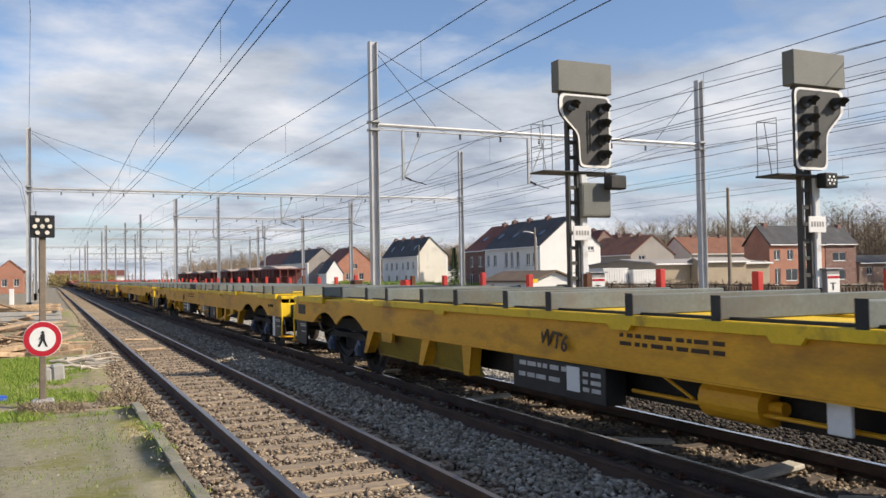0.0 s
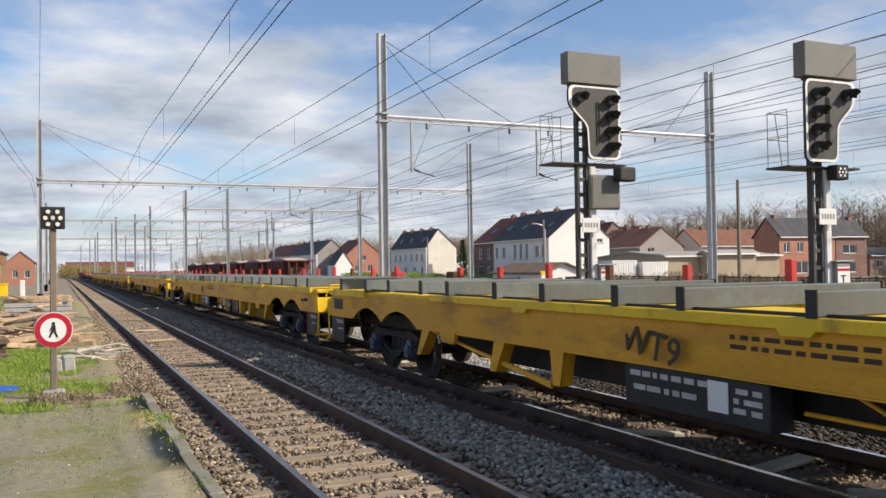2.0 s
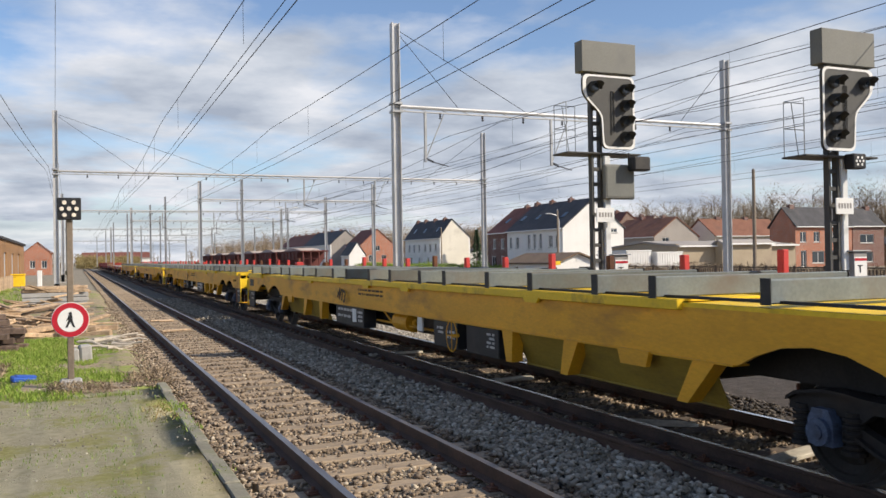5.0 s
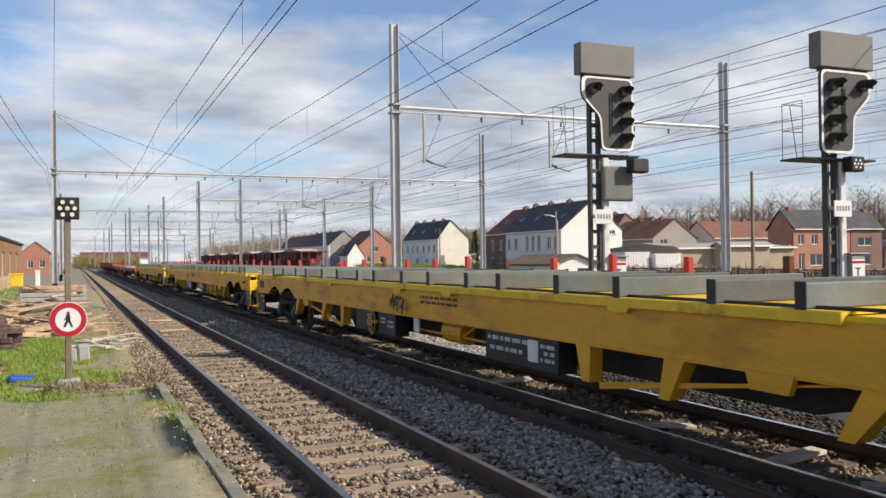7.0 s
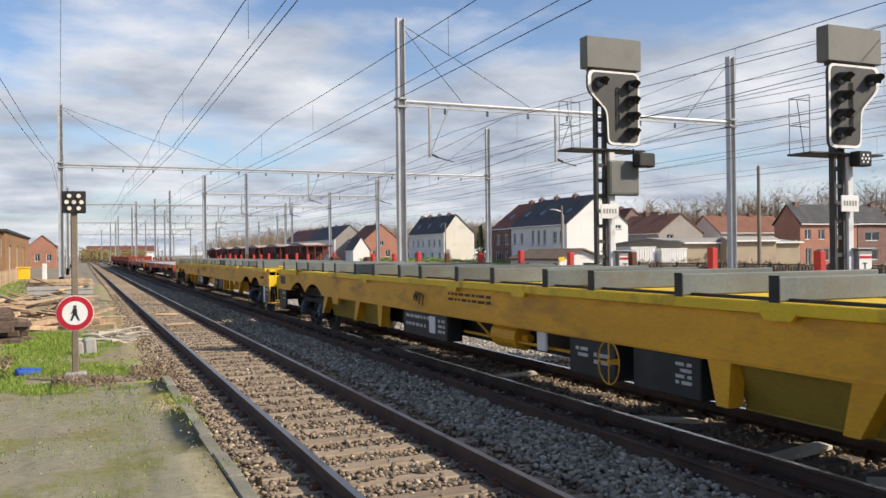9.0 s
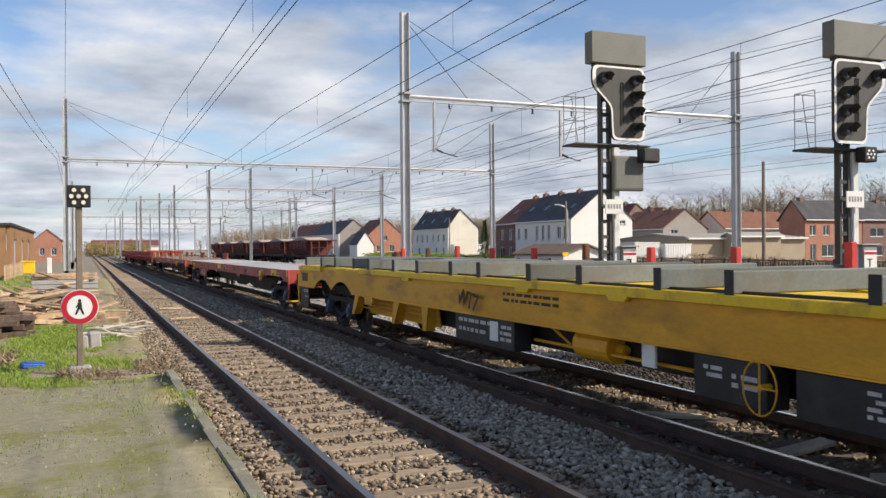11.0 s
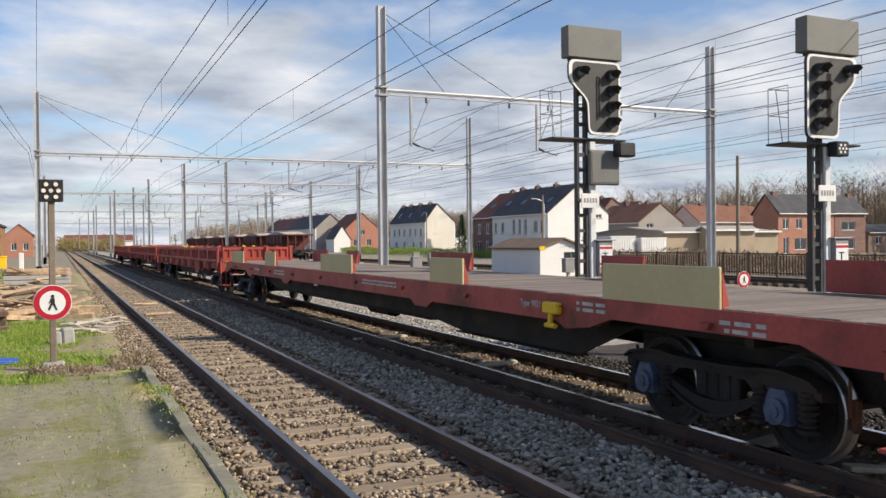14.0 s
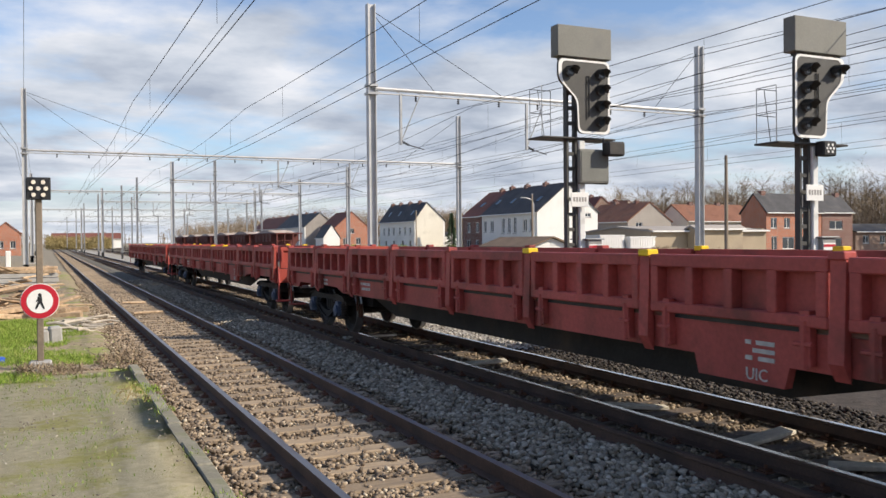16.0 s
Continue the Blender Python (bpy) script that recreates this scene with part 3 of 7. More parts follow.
def build_track(name, label, xl, y0, y1, top, sleeper, near_to, spacing=0.62, fast=True, bend=0.0, detail=True):
    tr = thing(name, label, "railway track", kind="structure")
    for x in (xl, xl + 1.505):
        rail(tr, x, y0, y1, top, bend=bend)
    bm = bmesh.new()
    rbox(bm, -1.3, 1.3, -0.125, 0.125, -0.14, 0, 0.012)
    me = mesh_of(bm, sleeper)
    mid = xl + 0.7525
    n = int((y1 - y0) / spacing)
    far = bmesh.new()
    for i in range(n):
        y = math.floor(y0 / spacing) * spacing + i * spacing + 0.13
        rg = random.Random(i)
        if y < near_to:
            piece("sleeper", me, tr, pose(mid + rg.uniform(-0.04, 0.04), y, -0.172 + rg.uniform(-0.012, 0.006), 0, 0, rg.uniform(-2.2, 2.2)))
        elif y < 220:
            box(far, mid - 1.3 + bend * max(0, y - 150) ** 2, mid + 1.3 + bend * max(0, y - 150) ** 2, y - 0.125, y + 0.125, -0.3, -0.165)
    ob = part("sleeper_rows", far, sleeper, tr)
    ob["kind"] = "stuff"
    if detail:
        bm = bmesh.new()
        for sx in (-1, 1):
            rbox(bm, sx * 0.1 - 0.045, sx * 0.1 + 0.045, -0.05, 0.05, -0.166, -0.135, 0.008)
            rod(bm, (sx * 0.1, 0, -0.14), (sx * 0.1, 0, -0.105), 0.018, 6)
        box(bm, -0.17, 0.17, -0.075, 0.075, -0.168, -0.157)
        cl = mesh_of(bm, RUST)
        for i in range(int((34 - y0) / spacing)):
            y = math.floor(y0 / spacing) * spacing + i * spacing + 0.13
            for x in (xl, xl + 1.505):
                piece("rail_fastening", cl, tr, pose(x, y, 0))
    return tr


build_track("near_track", "single track on weathered timber sleepers with dull rusty rails", T1L, -6, 420, RAIL_TOP, SLEEPER, 70)
build_track("second_track", "main track with polished rails under the passing train", T2L, -6, 420, RAIL_SHINY, SLEEPER_D, 60)
YARD_TRACKS = (13.2, 18.0, 22.8, 30.6)
for xl in YARD_TRACKS:
    build_track("yard_track", "rusty yard track beyond the train", xl, -4, 420, RAIL_TOP, SLEEPER_D, -4, detail=False)


def build_spare_rail():
    ob = thing("spare_rail", "long dark spare rail lying along the second track", "rail", at=pose(5.24, 0, 0.0))
    rail(ob, 0, -6, 110, RAIL_SIDE)
    bm = bmesh.new()
    rbox(bm, -0.14, 0.14, -0.1, 0.1, -0.28, -0.16, 0.01)
    me = mesh_of(bm, TIMBER_D)
    for i in range(30):
        piece("bearer", me, ob, pose(0, 1.5 + i * 3.1, 0))


build_spare_rail()


# ---------------------------------------------------------------- the train
MID = (T2L + T2R) / 2
PITCH = 29.8
BODY = 28.5


def lathe(bm, profile, n=28, index=0):
    """A ring of faces turned about the x axis; profile: x, radius."""
    rings = [[bm.verts.new((x, r * math.cos(k * math.tau / n), r * math.sin(k * math.tau / n))) for k in range(n)] for x, r in profile]
    for a, b in zip(rings, rings[1:]):
        for k in range(n):
            f = bm.faces.new((a[k], a[(k + 1) % n], b[(k + 1) % n], b[k]))
            f.material_index = index


def wheelset_mesh():
    bm = bmesh.new()
    rod(bm, (-0.95, 0, 0), (0.95, 0, 0), 0.075, 12)
    for s in (-1, 1):
        # dished disc, hub, rim, then the tread and flange
        lathe(bm, [(s * 0.66, 0.075), (s * 0.66, 0.13), (s * 0.70, 0.16), (s * 0.745, 0.30), (s * 0.70, 0.37), (s * 0.69, 0.42), (s * 0.69, 0.46)])
        lathe(bm, [(s * 0.90, 0.075), (s * 0.90, 0.13), (s * 0.82, 0.15), (s * 0.775, 0.30), (s * 0.81, 0.37), (s * 0.83, 0.385), (s * 0.83, 0.445)])
        lathe(bm, [(s * 0.83, 0.445), (s * 0.82, 0.457), (s * 0.73, 0.462), (s * 0.715, 0.488), (s * 0.695, 0.485), (s * 0.69, 0.46)], index=1)
        for k in range(4):
            a = k * math.pi / 2
            rod(bm, (s * 0.77, 0.26 * math.cos(a), 0.26 * math.sin(a)), (s * 0.80, 0.26 * math.cos(a), 0.26 * math.sin(a)), 0.035, 8)
    me = mesh_of(bm, DARK)
    me.materials.append(TREAD)
    return me


WHEELSET = wheelset_mesh()


def strip(bm, rows, x0, x1):
    """A solid plate between x0 and x1 whose upper and lower edges follow rows of y, top, bottom."""
    cols = [[bm.verts.new((x, y, z)) for x in (x0, x1) for z in (a, b)] for y, a, b in rows]
    for c, d in zip(cols, cols[1:]):
        bm.faces.new((c[0], d[0], d[1], c[1]))
        bm.faces.new((c[2], c[3], d[3], d[2]))
        bm.faces.new((c[0], c[2], d[2], d[0]))
        bm.faces.new((c[1], d[1], d[3], c[3]))
    for c in (cols[0], cols[-1]):
        bm.faces.new((c[0], c[1], c[3], c[2]))


def bogie(parent, y, side_mat=DARK):
    """A two-axle bogie under a wagon: open fish-bellied side frames, springs, axleboxes, brake gear and bolster; wheelsets are parts of the wagon."""
    bg = new("bogie")
    bg.parent = parent
    bg.matrix_basis = pose(0, y, 0)
    half = [(1.30, 0.70, 0.60), (1.20, 0.76, 0.62), (0.90, 0.81, 0.66), (0.66, 0.80, 0.56), (0.56, 0.785, 0.58), (0.45, 0.775, 0.665), (0.20, 0.77, 0.675), (0.0, 0.77, 0.675)]
    belly = [(k / 8 * 0.66, 0.60 - 0.19 * math.cos(k / 8 * 0.66 / 0.66 * math.pi / 2) ** 0.8, 0.46 - 0.19 * math.cos(k / 8 * 0.66 / 0.66 * math.pi / 2) ** 0.8 + 0.06 * k / 8) for k in range(9)]
    for s in (-1, 1):
        bm = bmesh.new()
        x0, x1 = s * 1.0 - 0.05, s * 1.0 + 0.05
        strip(bm, [(-a, b, c) for a, b, c in half] + [(a, b, c) for a, b, c in half[-2::-1]], x0, x1)
        strip(bm, [(-a, b, c) for a, b, c in belly[::-1]] + belly[1:], x0, x1)
        # lips along the edges of the casting
        lip = [(a, b + 0.008, b - 0.022) for a, b, c in half]
        strip(bm, [(-a, b, c) for a, b, c in lip] + lip[-2::-1], x0 - 0.05, x1 + 0.05)
        lip = [(a, c + 0.018, c - 0.012) for a, b, c in belly]
        strip(bm, [(-a, b, c) for a, b, c in lip[::-1]] + lip[1:], x0 - 0.05, x1 + 0.05)
        # horn guides beside the axleboxes
        for a in (-0.9, 0.9):
            for d in (-0.17, 0.17):
                rbox(bm, x0, x1, a + d - 0.03, a + d + 0.03, 0.40, 0.68, 0.008)
        part("side_frame", bm, side_mat, bg)
        bm = bmesh.new()
        rbox(bm, s * 0.92 - 0.06, s * 0.92 + 0.06, -0.30, 0.30, 0.40, 0.70, 0.02)
        for d in (-0.16, 0.0, 0.16):
            rod(bm, (s * 0.96, d, 0.44), (s * 0.96, d, 0.68), 0.05, 8)
        part("spring_nest", bm, DARK, bg)
        for a in (-0.9, 0.9):
            bm = bmesh.new()
            prism(bm, [(a - 0.13, 0.36), (a + 0.13, 0.36), (a + 0.13, 0.56), (a + 0.08, 0.66), (a - 0.08, 0.66), (a - 0.13, 0.56)], "x", s * 1.04 - 0.09, s * 1.04 + 0.09)
            rod(bm, (s * 1.12, a, 0.47), (s * 1.17, a, 0.47), 0.115, 16)
            rod(bm, (s * 1.16, a, 0.47), (s * 1.185, a, 0.47), 0.06, 10)
            part("axlebox", bm, SPRING_BLUE, bg, "worn pale blue axlebox cover")
            for d in (-0.26, 0.26):
                bm = bmesh.new()
                prof = [(-0.30, 0.02), (-0.30, 0.10), (-0.27, 0.10)]
                for k in range(5):
                    prof += [(-0.255 + 0.055 * k, 0.06), (-0.245 + 0.055 * k, 0.085), (-0.225 + 0.055 * k, 0.085), (-0.215 + 0.055 * k, 0.06)]
                lathe(bm, prof + [(0.04, 0.06), (0.04, 0.02)], 12)
                bmesh.ops.transform(bm, matrix=Matrix.Translation((s * 1.04, a + d, 0.62)) @ Matrix.Rotation(-math.pi / 2, 4, "Y"), verts=bm.verts[:])
                part("coil_spring", bm, DARK, bg)
            # brake block hung at the outer side of the wheel
            o = 0.50 if a > 0 else -0.50
            bm = bmesh.new()
            rbox(bm, s * 0.76 - 0.04, s * 0.76 + 0.04, a + o - 0.03, a + o + 0.03, 0.34, 0.62, 0.012)
            rod(bm, (s * 0.84, a + o, 0.48), (s * 0.84, a + o, 0.78), 0.018, 6)
            part("brake_block", bm, RUST, bg)
    bm = bmesh.new()
    rbox(bm, -0.95, 0.95, -0.25, 0.25, 0.5, 0.74, 0.02)
    rbox(bm, -0.95, 0.95, -1.28, -1.20, 0.58, 0.68, 0.01)
    rbox(bm, -0.95, 0.95, 1.20, 1.28, 0.58, 0.68, 0.01)
    rod(bm, (0, 0, 0.72), (0, 0, 0.98), 0.22, 14)
    # made-up dark block, added to hide sunlit ground behind the bogie
    rbox(bm, -0.58, 0.58, -1.65, 1.65, 0.56, 0.92, 0.02)
    part("bolster", bm, DARK, bg)
    for a in (-0.9, 0.9):
        piece("wheelset", WHEELSET, parent, pose(0, y + a, 0.46))
    return bg


def buffers(parent, y, d, z=1.05, head=DARK):
    """Two buffers, a hook and hoses on one end; d is the way that they point."""
    for s in (-1, 1):
        bm = bmesh.new()
        rbox(bm, s * 0.875 - 0.17, s * 0.875 + 0.17, y - 0.03, y + 0.03, z - 0.17, z + 0.17, 0.01)
        rod(bm, (s * 0.875, y, z), (s * 0.875, y + d * 0.34, z), 0.115, 16)
        rod(bm, (s * 0.875, y + d * 0.3, z), (s * 0.875, y + d * 0.56, z), 0.085, 16)
        rod(bm, (s * 0.875, y + d * 0.56, z), (s * 0.875, y + d * 0.61, z), 0.225, 20)
        part("buffer", bm, head, parent)
    bm = bmesh.new()
    rbox(bm, -0.05, 0.05, min(y, y + d * 0.45), max(y, y + d * 0.45), z - 0.06, z + 0.06, 0.015)
    rod(bm, (0, y + d * 0.4, z), (0, y + d * 0.5, z - 0.4), 0.03, 8)
    part("draw_hook", bm, DARK, parent)
    for s in (-0.35, 0.3):
        bm = bmesh.new()
        pts = [Vector((s, y, z - 0.12)), Vector((s, y + d * 0.2, z - 0.35)), Vector((s, y + d * 0.4, z - 0.5)), Vector((s * 0.7, y + d * 0.6, z - 0.52))]
        for a, b in zip(pts, pts[1:]):
            rod(bm, a, b, 0.024, 8)
        part("brake_hose", bm, RUBBER, parent)


def end_step(parent, y, d, x, material, plate):
    """A shunter's step with its upright bar at a wagon corner."""
    bm = bmesh.new()
    rod(bm, (x, y, 1.3), (x, y + d * 0.06, 0.9), 0.022, 8)
    rod(bm, (x, y + d * 0.06, 0.9), (x, y + d * 0.02, 0.42), 0.022, 8)
    part("step_bar", bm, material, parent)
    bm = bmesh.new()
    rbox(bm, x - 0.05, x + 0.32, y - 0.1, y + 0.12, 0.40, 0.435, 0.006)
    part("step_plate", bm, plate, parent)


def side_beam(bm, e_lo, e_hi, x, t, z_top, z_bot, arches):
    """A deep side girder with arched cut-outs over the wheels."""
    low = [(e_lo, z_bot)]
    for a, b in arches:
        w = b - a
        low += [(a, z_bot), (a + 0.12 * w, z_bot + 0.10), (a + 0.3 * w, z_bot + 0.20), (a + 0.5 * w, z_bot + 0.235), (a + 0.7 * w, z_bot + 0.20), (a + 0.88 * w, z_bot + 0.10), (b, z_bot)]
    low += [(e_hi, z_bot)]
    # strips between the lower outline and the top edge
    outer = [(bm.verts.new((x, y, z)), bm.verts.new((x, y, z_top))) for y, z in low]
    inner = [(bm.verts.new((x + t, y, z)), bm.verts.new((x + t, y, z_top))) for y, z in low]
    for i in range(len(low) - 1):
        if abs(low[i + 1][0] - low[i][0]) < 1e-6:
            continue
        bm.faces.new((outer[i][0], outer[i + 1][0], outer[i + 1][1], outer[i][1]))
        bm.faces.new((inner[i][0], inner[i][1], inner[i + 1][1], inner[i + 1][0]))
        bm.faces.new((outer[i][0], inner[i][0], inner[i + 1][0], outer[i + 1][0]))
        bm.faces.new((outer[i][1], outer[i + 1][1], inner[i + 1][1], inner[i][1]))
    for i in (0, len(low) - 1):
        bm.faces.new((outer[i][0], outer[i][1], inner[i][1], inner[i][0]))


def yellow_wagon(number):
    """A long yellow bogie wagon for carrying track panels; the end at -y comes first."""
    w = thing("flat_wagon", "long yellow bogie flat wagon with grey steel bunks and red stakes", "railway wagon", "yellow track-panel wagons")
    h = BODY / 2
    at = lambda e: -h + e
    turned = number == 4
    gear = (lambda e: -h + 27.7 - e) if turned else at
    xs = 1.32
    for s in (-1, 1):
        bm = bmesh.new()
        arches = [(at(1.65), at(3.27)), (at(3.27), at(4.95)), (at(BODY - 4.95), at(BODY - 3.27)), (at(BODY - 3.27), at(BODY - 1.65))]
        side_beam(bm, at(0.12), at(BODY - 0.12), s * (xs - 0.045) - 0.02, 0.04, 1.43, 0.94, arches)
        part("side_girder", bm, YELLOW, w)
        bm = bmesh.new()
        for a, b in ((0.12, 1.6), (5.0, BODY - 5.0), (BODY - 1.6, BODY - 0.12)):
            box(bm, min(s * (xs - 0.01), s * (xs - 0.2)), max(s * (xs - 0.01), s * (xs - 0.2)), at(a), at(b), 0.922, 0.939)
        part("lower_flange", bm, YELLOW, w)
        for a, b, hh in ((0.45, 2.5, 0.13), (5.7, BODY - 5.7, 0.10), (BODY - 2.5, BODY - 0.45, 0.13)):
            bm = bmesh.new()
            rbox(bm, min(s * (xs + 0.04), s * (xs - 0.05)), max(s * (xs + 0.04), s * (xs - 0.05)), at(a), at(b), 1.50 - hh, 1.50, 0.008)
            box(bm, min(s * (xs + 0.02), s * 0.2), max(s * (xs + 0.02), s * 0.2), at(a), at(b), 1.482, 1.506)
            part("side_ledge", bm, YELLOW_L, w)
        bm = bmesh.new()
        box(bm, s * (xs - 0.12) - 0.03, s * (xs - 0.12) + 0.03, at(2.4), at(BODY - 2.4), 1.507, 1.535)
        part("edge_strip", bm, BLACK, w)
        # small lugs under the ledge
        for e in (8.6, 13.2, 15.4, 19.9):
            bm = bmesh.new()
            prism(bm, [(at(e) - 0.22, 1.43), (at(e) - 0.15, 1.35), (at(e) + 0.15, 1.35), (at(e) + 0.22, 1.43)], "x", s * xs + (0.0 if s > 0 else -0.045), s * xs + (0.045 if s > 0 else 0.0))
            part("ledge_lug", bm, YELLOW_L, w)
        # gusset legs and the guard rail that they carry
        for e, lean in ((5.75, -0.42), (7.95, -0.26), (9.38, -0.04), (BODY - 9.35, -0.10), (BODY - 7.7, -0.30), (BODY - 5.05, -0.42)):
            bm = bmesh.new()
            y = at(e)
            prism(bm, [(y - 0.10 + lean, 0.95), (y + 0.22 + lean, 0.95), (y + 0.06, 0.50), (y - 0.10, 0.50)], "x", s * (xs - 0.04) - 0.012, s * (xs - 0.04) + 0.012)
            prism(bm, [(y - 0.10 + lean, 0.95), (y - 0.08 + lean, 0.95), (y - 0.08, 0.50), (y - 0.10, 0.50)], "x", min(s * (xs - 0.04), s * (xs - 0.2)), max(s * (xs - 0.04), s * (xs - 0.2)))
            part("gusset_leg", bm, YELLOW, w)
        for a, b in ((5.4, 9.35), (BODY - 9.35, BODY - 5.05)):
            if number == 7:
                # open bays with pipes running through
                for q in range(4):
                    bm = bmesh.new()
                    rod(bm, (s * (xs - 0.12 - 0.05 * q), at(a), 0.90 - 0.085 * q), (s * (xs - 0.12 - 0.05 * q), at(b), 0.90 - 0.085 * q), 0.016, 6)
                    part("brake_pipe", bm, YELLOW, w)
                bm = bmesh.new()
                prism(bm, [(s * (xs - 0.34), 0.93), (s * (xs - 0.36), 0.93), (s * (xs - 0.42), 0.52), (s * (xs - 0.40), 0.52)], "y", at(a) + 0.1, at(b) - 0.1)
                part("inner_web", bm, YELLOW, w)
            elif number in (4, 9):
                # open bay with one sloping brace
                bm = bmesh.new()
                y0, y1 = (at(a) + 0.3, at(b) - 0.2) if a < 14 else (at(b) - 0.3, at(a) + 0.2)
                prism(bm, [(y0, 0.92), (y0 + (0.12 if y1 > y0 else -0.12), 0.92), (y1, 0.52), (y1, 0.44)], "x", s * (xs - 0.10) - 0.02, s * (xs - 0.10) + 0.02)
                part("sloping_brace", bm, YELLOW, w)
            else:
                # the panel's olive colour carries shade as well as grime
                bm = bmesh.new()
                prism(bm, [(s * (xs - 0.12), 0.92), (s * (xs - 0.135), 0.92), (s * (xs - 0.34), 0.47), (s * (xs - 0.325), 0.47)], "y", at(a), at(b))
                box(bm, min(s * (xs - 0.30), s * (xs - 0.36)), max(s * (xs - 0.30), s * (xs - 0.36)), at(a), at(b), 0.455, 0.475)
                part("sloping_guard", bm, YELLOW_D, w, "grimy yellow guard panel coloured olive for shade")
            bm = bmesh.new()
            m = at((a + b) / 2 - (0.9 if a < 14 else -0.9))
            prism(bm, [(m - 0.28, 0.945), (m + 0.28, 0.945), (m + 0.22, 0.78), (m - 0.22, 0.78)], "x", s * (xs - 0.02) - 0.03, s * (xs - 0.02) + 0.03)
            part("jacking_plate", bm, YELLOW, w)
        # equipment boxes between the legs
        for e0, e1, lab in ((9.65, 10.72, 3), (11.05, 12.0, 1), (15.75, 17.75, 2)):
            bm = bmesh.new()
            g0, g1 = sorted((gear(e0), gear(e1)))
            rbox(bm, min(s * (xs - 0.02), s * (xs - 0.3)), max(s * (xs - 0.02), s * (xs - 0.3)), g0, g1, 0.50, 0.92, 0.012)
            bxp = part("equipment_box", bm, BLACK, w)
            if s < 0:
                bm = bmesh.new()
                if lab == 1:
                    bars(bm, -xs + 0.019, g0 + 0.1, g0 + 0.42, 0.64, 0.80, 2, 5)
                    bars(bm, -xs + 0.019, g0 + 0.55, g1 - 0.1, 0.70, 0.84, 2, 6)
                elif lab == 3:
                    bars(bm, -xs + 0.019, g0 + 0.12, g0 + 0.36, 0.62, 0.86, 4, 9)
                else:
                    bars(bm, -xs + 0.019, g0 + 0.75, g1 - 0.1, 0.78, 0.88, 1, 7 + number)
                    bars(bm, -xs + 0.019, g0 + 0.9, g1 - 0.15, 0.64, 0.74, 1, 17 + number)
                    bars(bm, -xs + 0.019, g0 + 0.08, g0 + 0.42, 0.60, 0.86, 3, 27 + number)
                part("lettering", bm, LETTER_W, bxp)
                if lab == 2:
                    bm = bmesh.new()
                    box(bm, -xs + 0.012, -xs + 0.018, g0 + 0.48, g0 + 0.74, 0.6, 0.88)
                    part("data_plate", bm, WHITE, bxp, "white data plate")
        bm = bmesh.new()
        rod(bm, (s * 0.95, gear(13.75), 0.74), (s * 0.95, gear(14.5), 0.74), 0.185, 18)
        rod(bm, (s * 0.95, gear(13.6), 0.74), (s * 0.95, gear(13.75), 0.74), 0.06, 10)
        rbox(bm, s * 0.95 - 0.1, s * 0.95 + 0.1, *sorted((gear(13.95), gear(14.3))), 0.88, 0.96, 0.01)
        part("air_reservoir", bm, YELLOW, w)
        bm = bmesh.new()
        rod(bm, (s * 1.1, gear(14.6), 0.72), (s * 1.1, gear(15.1), 0.92), 0.018, 6)
        rod(bm, (s * 1.05, gear(12.3), 0.68), (s * 1.05, gear(15.6), 0.68), 0.022, 6)
        part("brake_pipe", bm, YELLOW, w)
        bm = bmesh.new()
        rbox(bm, s * 1.2 - 0.02, s * 1.2 + 0.02, *sorted((gear(12.72), gear(12.95))), 0.66, 0.93, 0.008)
        part("lever_plate", bm, WHITE, w, "white brake lever plate")
        # brake handwheel
        bm = bmesh.new()
        c = Vector((s * (xs + 0.10), gear(11.0), 0.73))
        k = 20
        ring = [c + Vector((0, 0.20 * math.cos(i * math.tau / k), 0.24 * math.sin(i * math.tau / k))) for i in range(k)]
        for a, b in zip(ring, ring[1:] + ring[:1]):
            rod(bm, a, b, 0.008, 6)
        for i in range(0, k, 5):
            rod(bm, c, ring[i], 0.008, 6)
        rod(bm, c, c - Vector((s * 0.12, 0, 0)), 0.03, 10)
        part("handwheel", bm, YELLOW, w, "yellow brake handwheel")
        # black boards at the ends
        for e0, e1 in ((0.14, 1.0), (BODY - 1.0, BODY - 0.14)):
            bm = bmesh.new()
            rbox(bm, min(s * (xs - 0.03), s * (xs - 0.08)), max(s * (xs - 0.03), s * (xs - 0.08)), at(e0), at(e1), 0.38, 0.935, 0.01)
            bd = part("end_board", bm, BLACK, w)
            if s < 0:
                bm = bmesh.new()
                x = -xs + 0.03
                c0 = at(e0)
                for i, (zz, ww) in enumerate(((0.83, 0.5), (0.79, 0.45), (0.66, 0.35))):
                    box(bm, x - 0.003, x + 0.004, c0 + 0.06, c0 + 0.06 + ww, zz, zz + 0.025)
                part("lettering", bm, LETTER_W, bd)
                bm = bmesh.new()
                box(bm, x - 0.004, x + 0.004, at(e1) - 0.27, at(e1) - 0.02, 0.40, 0.92)
                part("data_plate", bm, (WHITE if number in (9, 3, 7) else RUST) if e0 < 1 else BLACK, bd, "rust-stained data plate")
    # frame under the deck and the deck itself
    bm = bmesh.new()
    for x in (-0.32, 0.32):
        rbox(bm, x - 0.07, x + 0.07, at(0.2), at(BODY - 0.2), 1.0, 1.38, 0.01)
    for i in range(15):
        y = at(1.2 + i * (BODY - 2.4) / 14)
        box(bm, -xs + 0.03, xs - 0.03, y - 0.05, y + 0.05, 1.05, 1.38)
    part("underframe", bm, DARK, w)
    bm = bmesh.new()
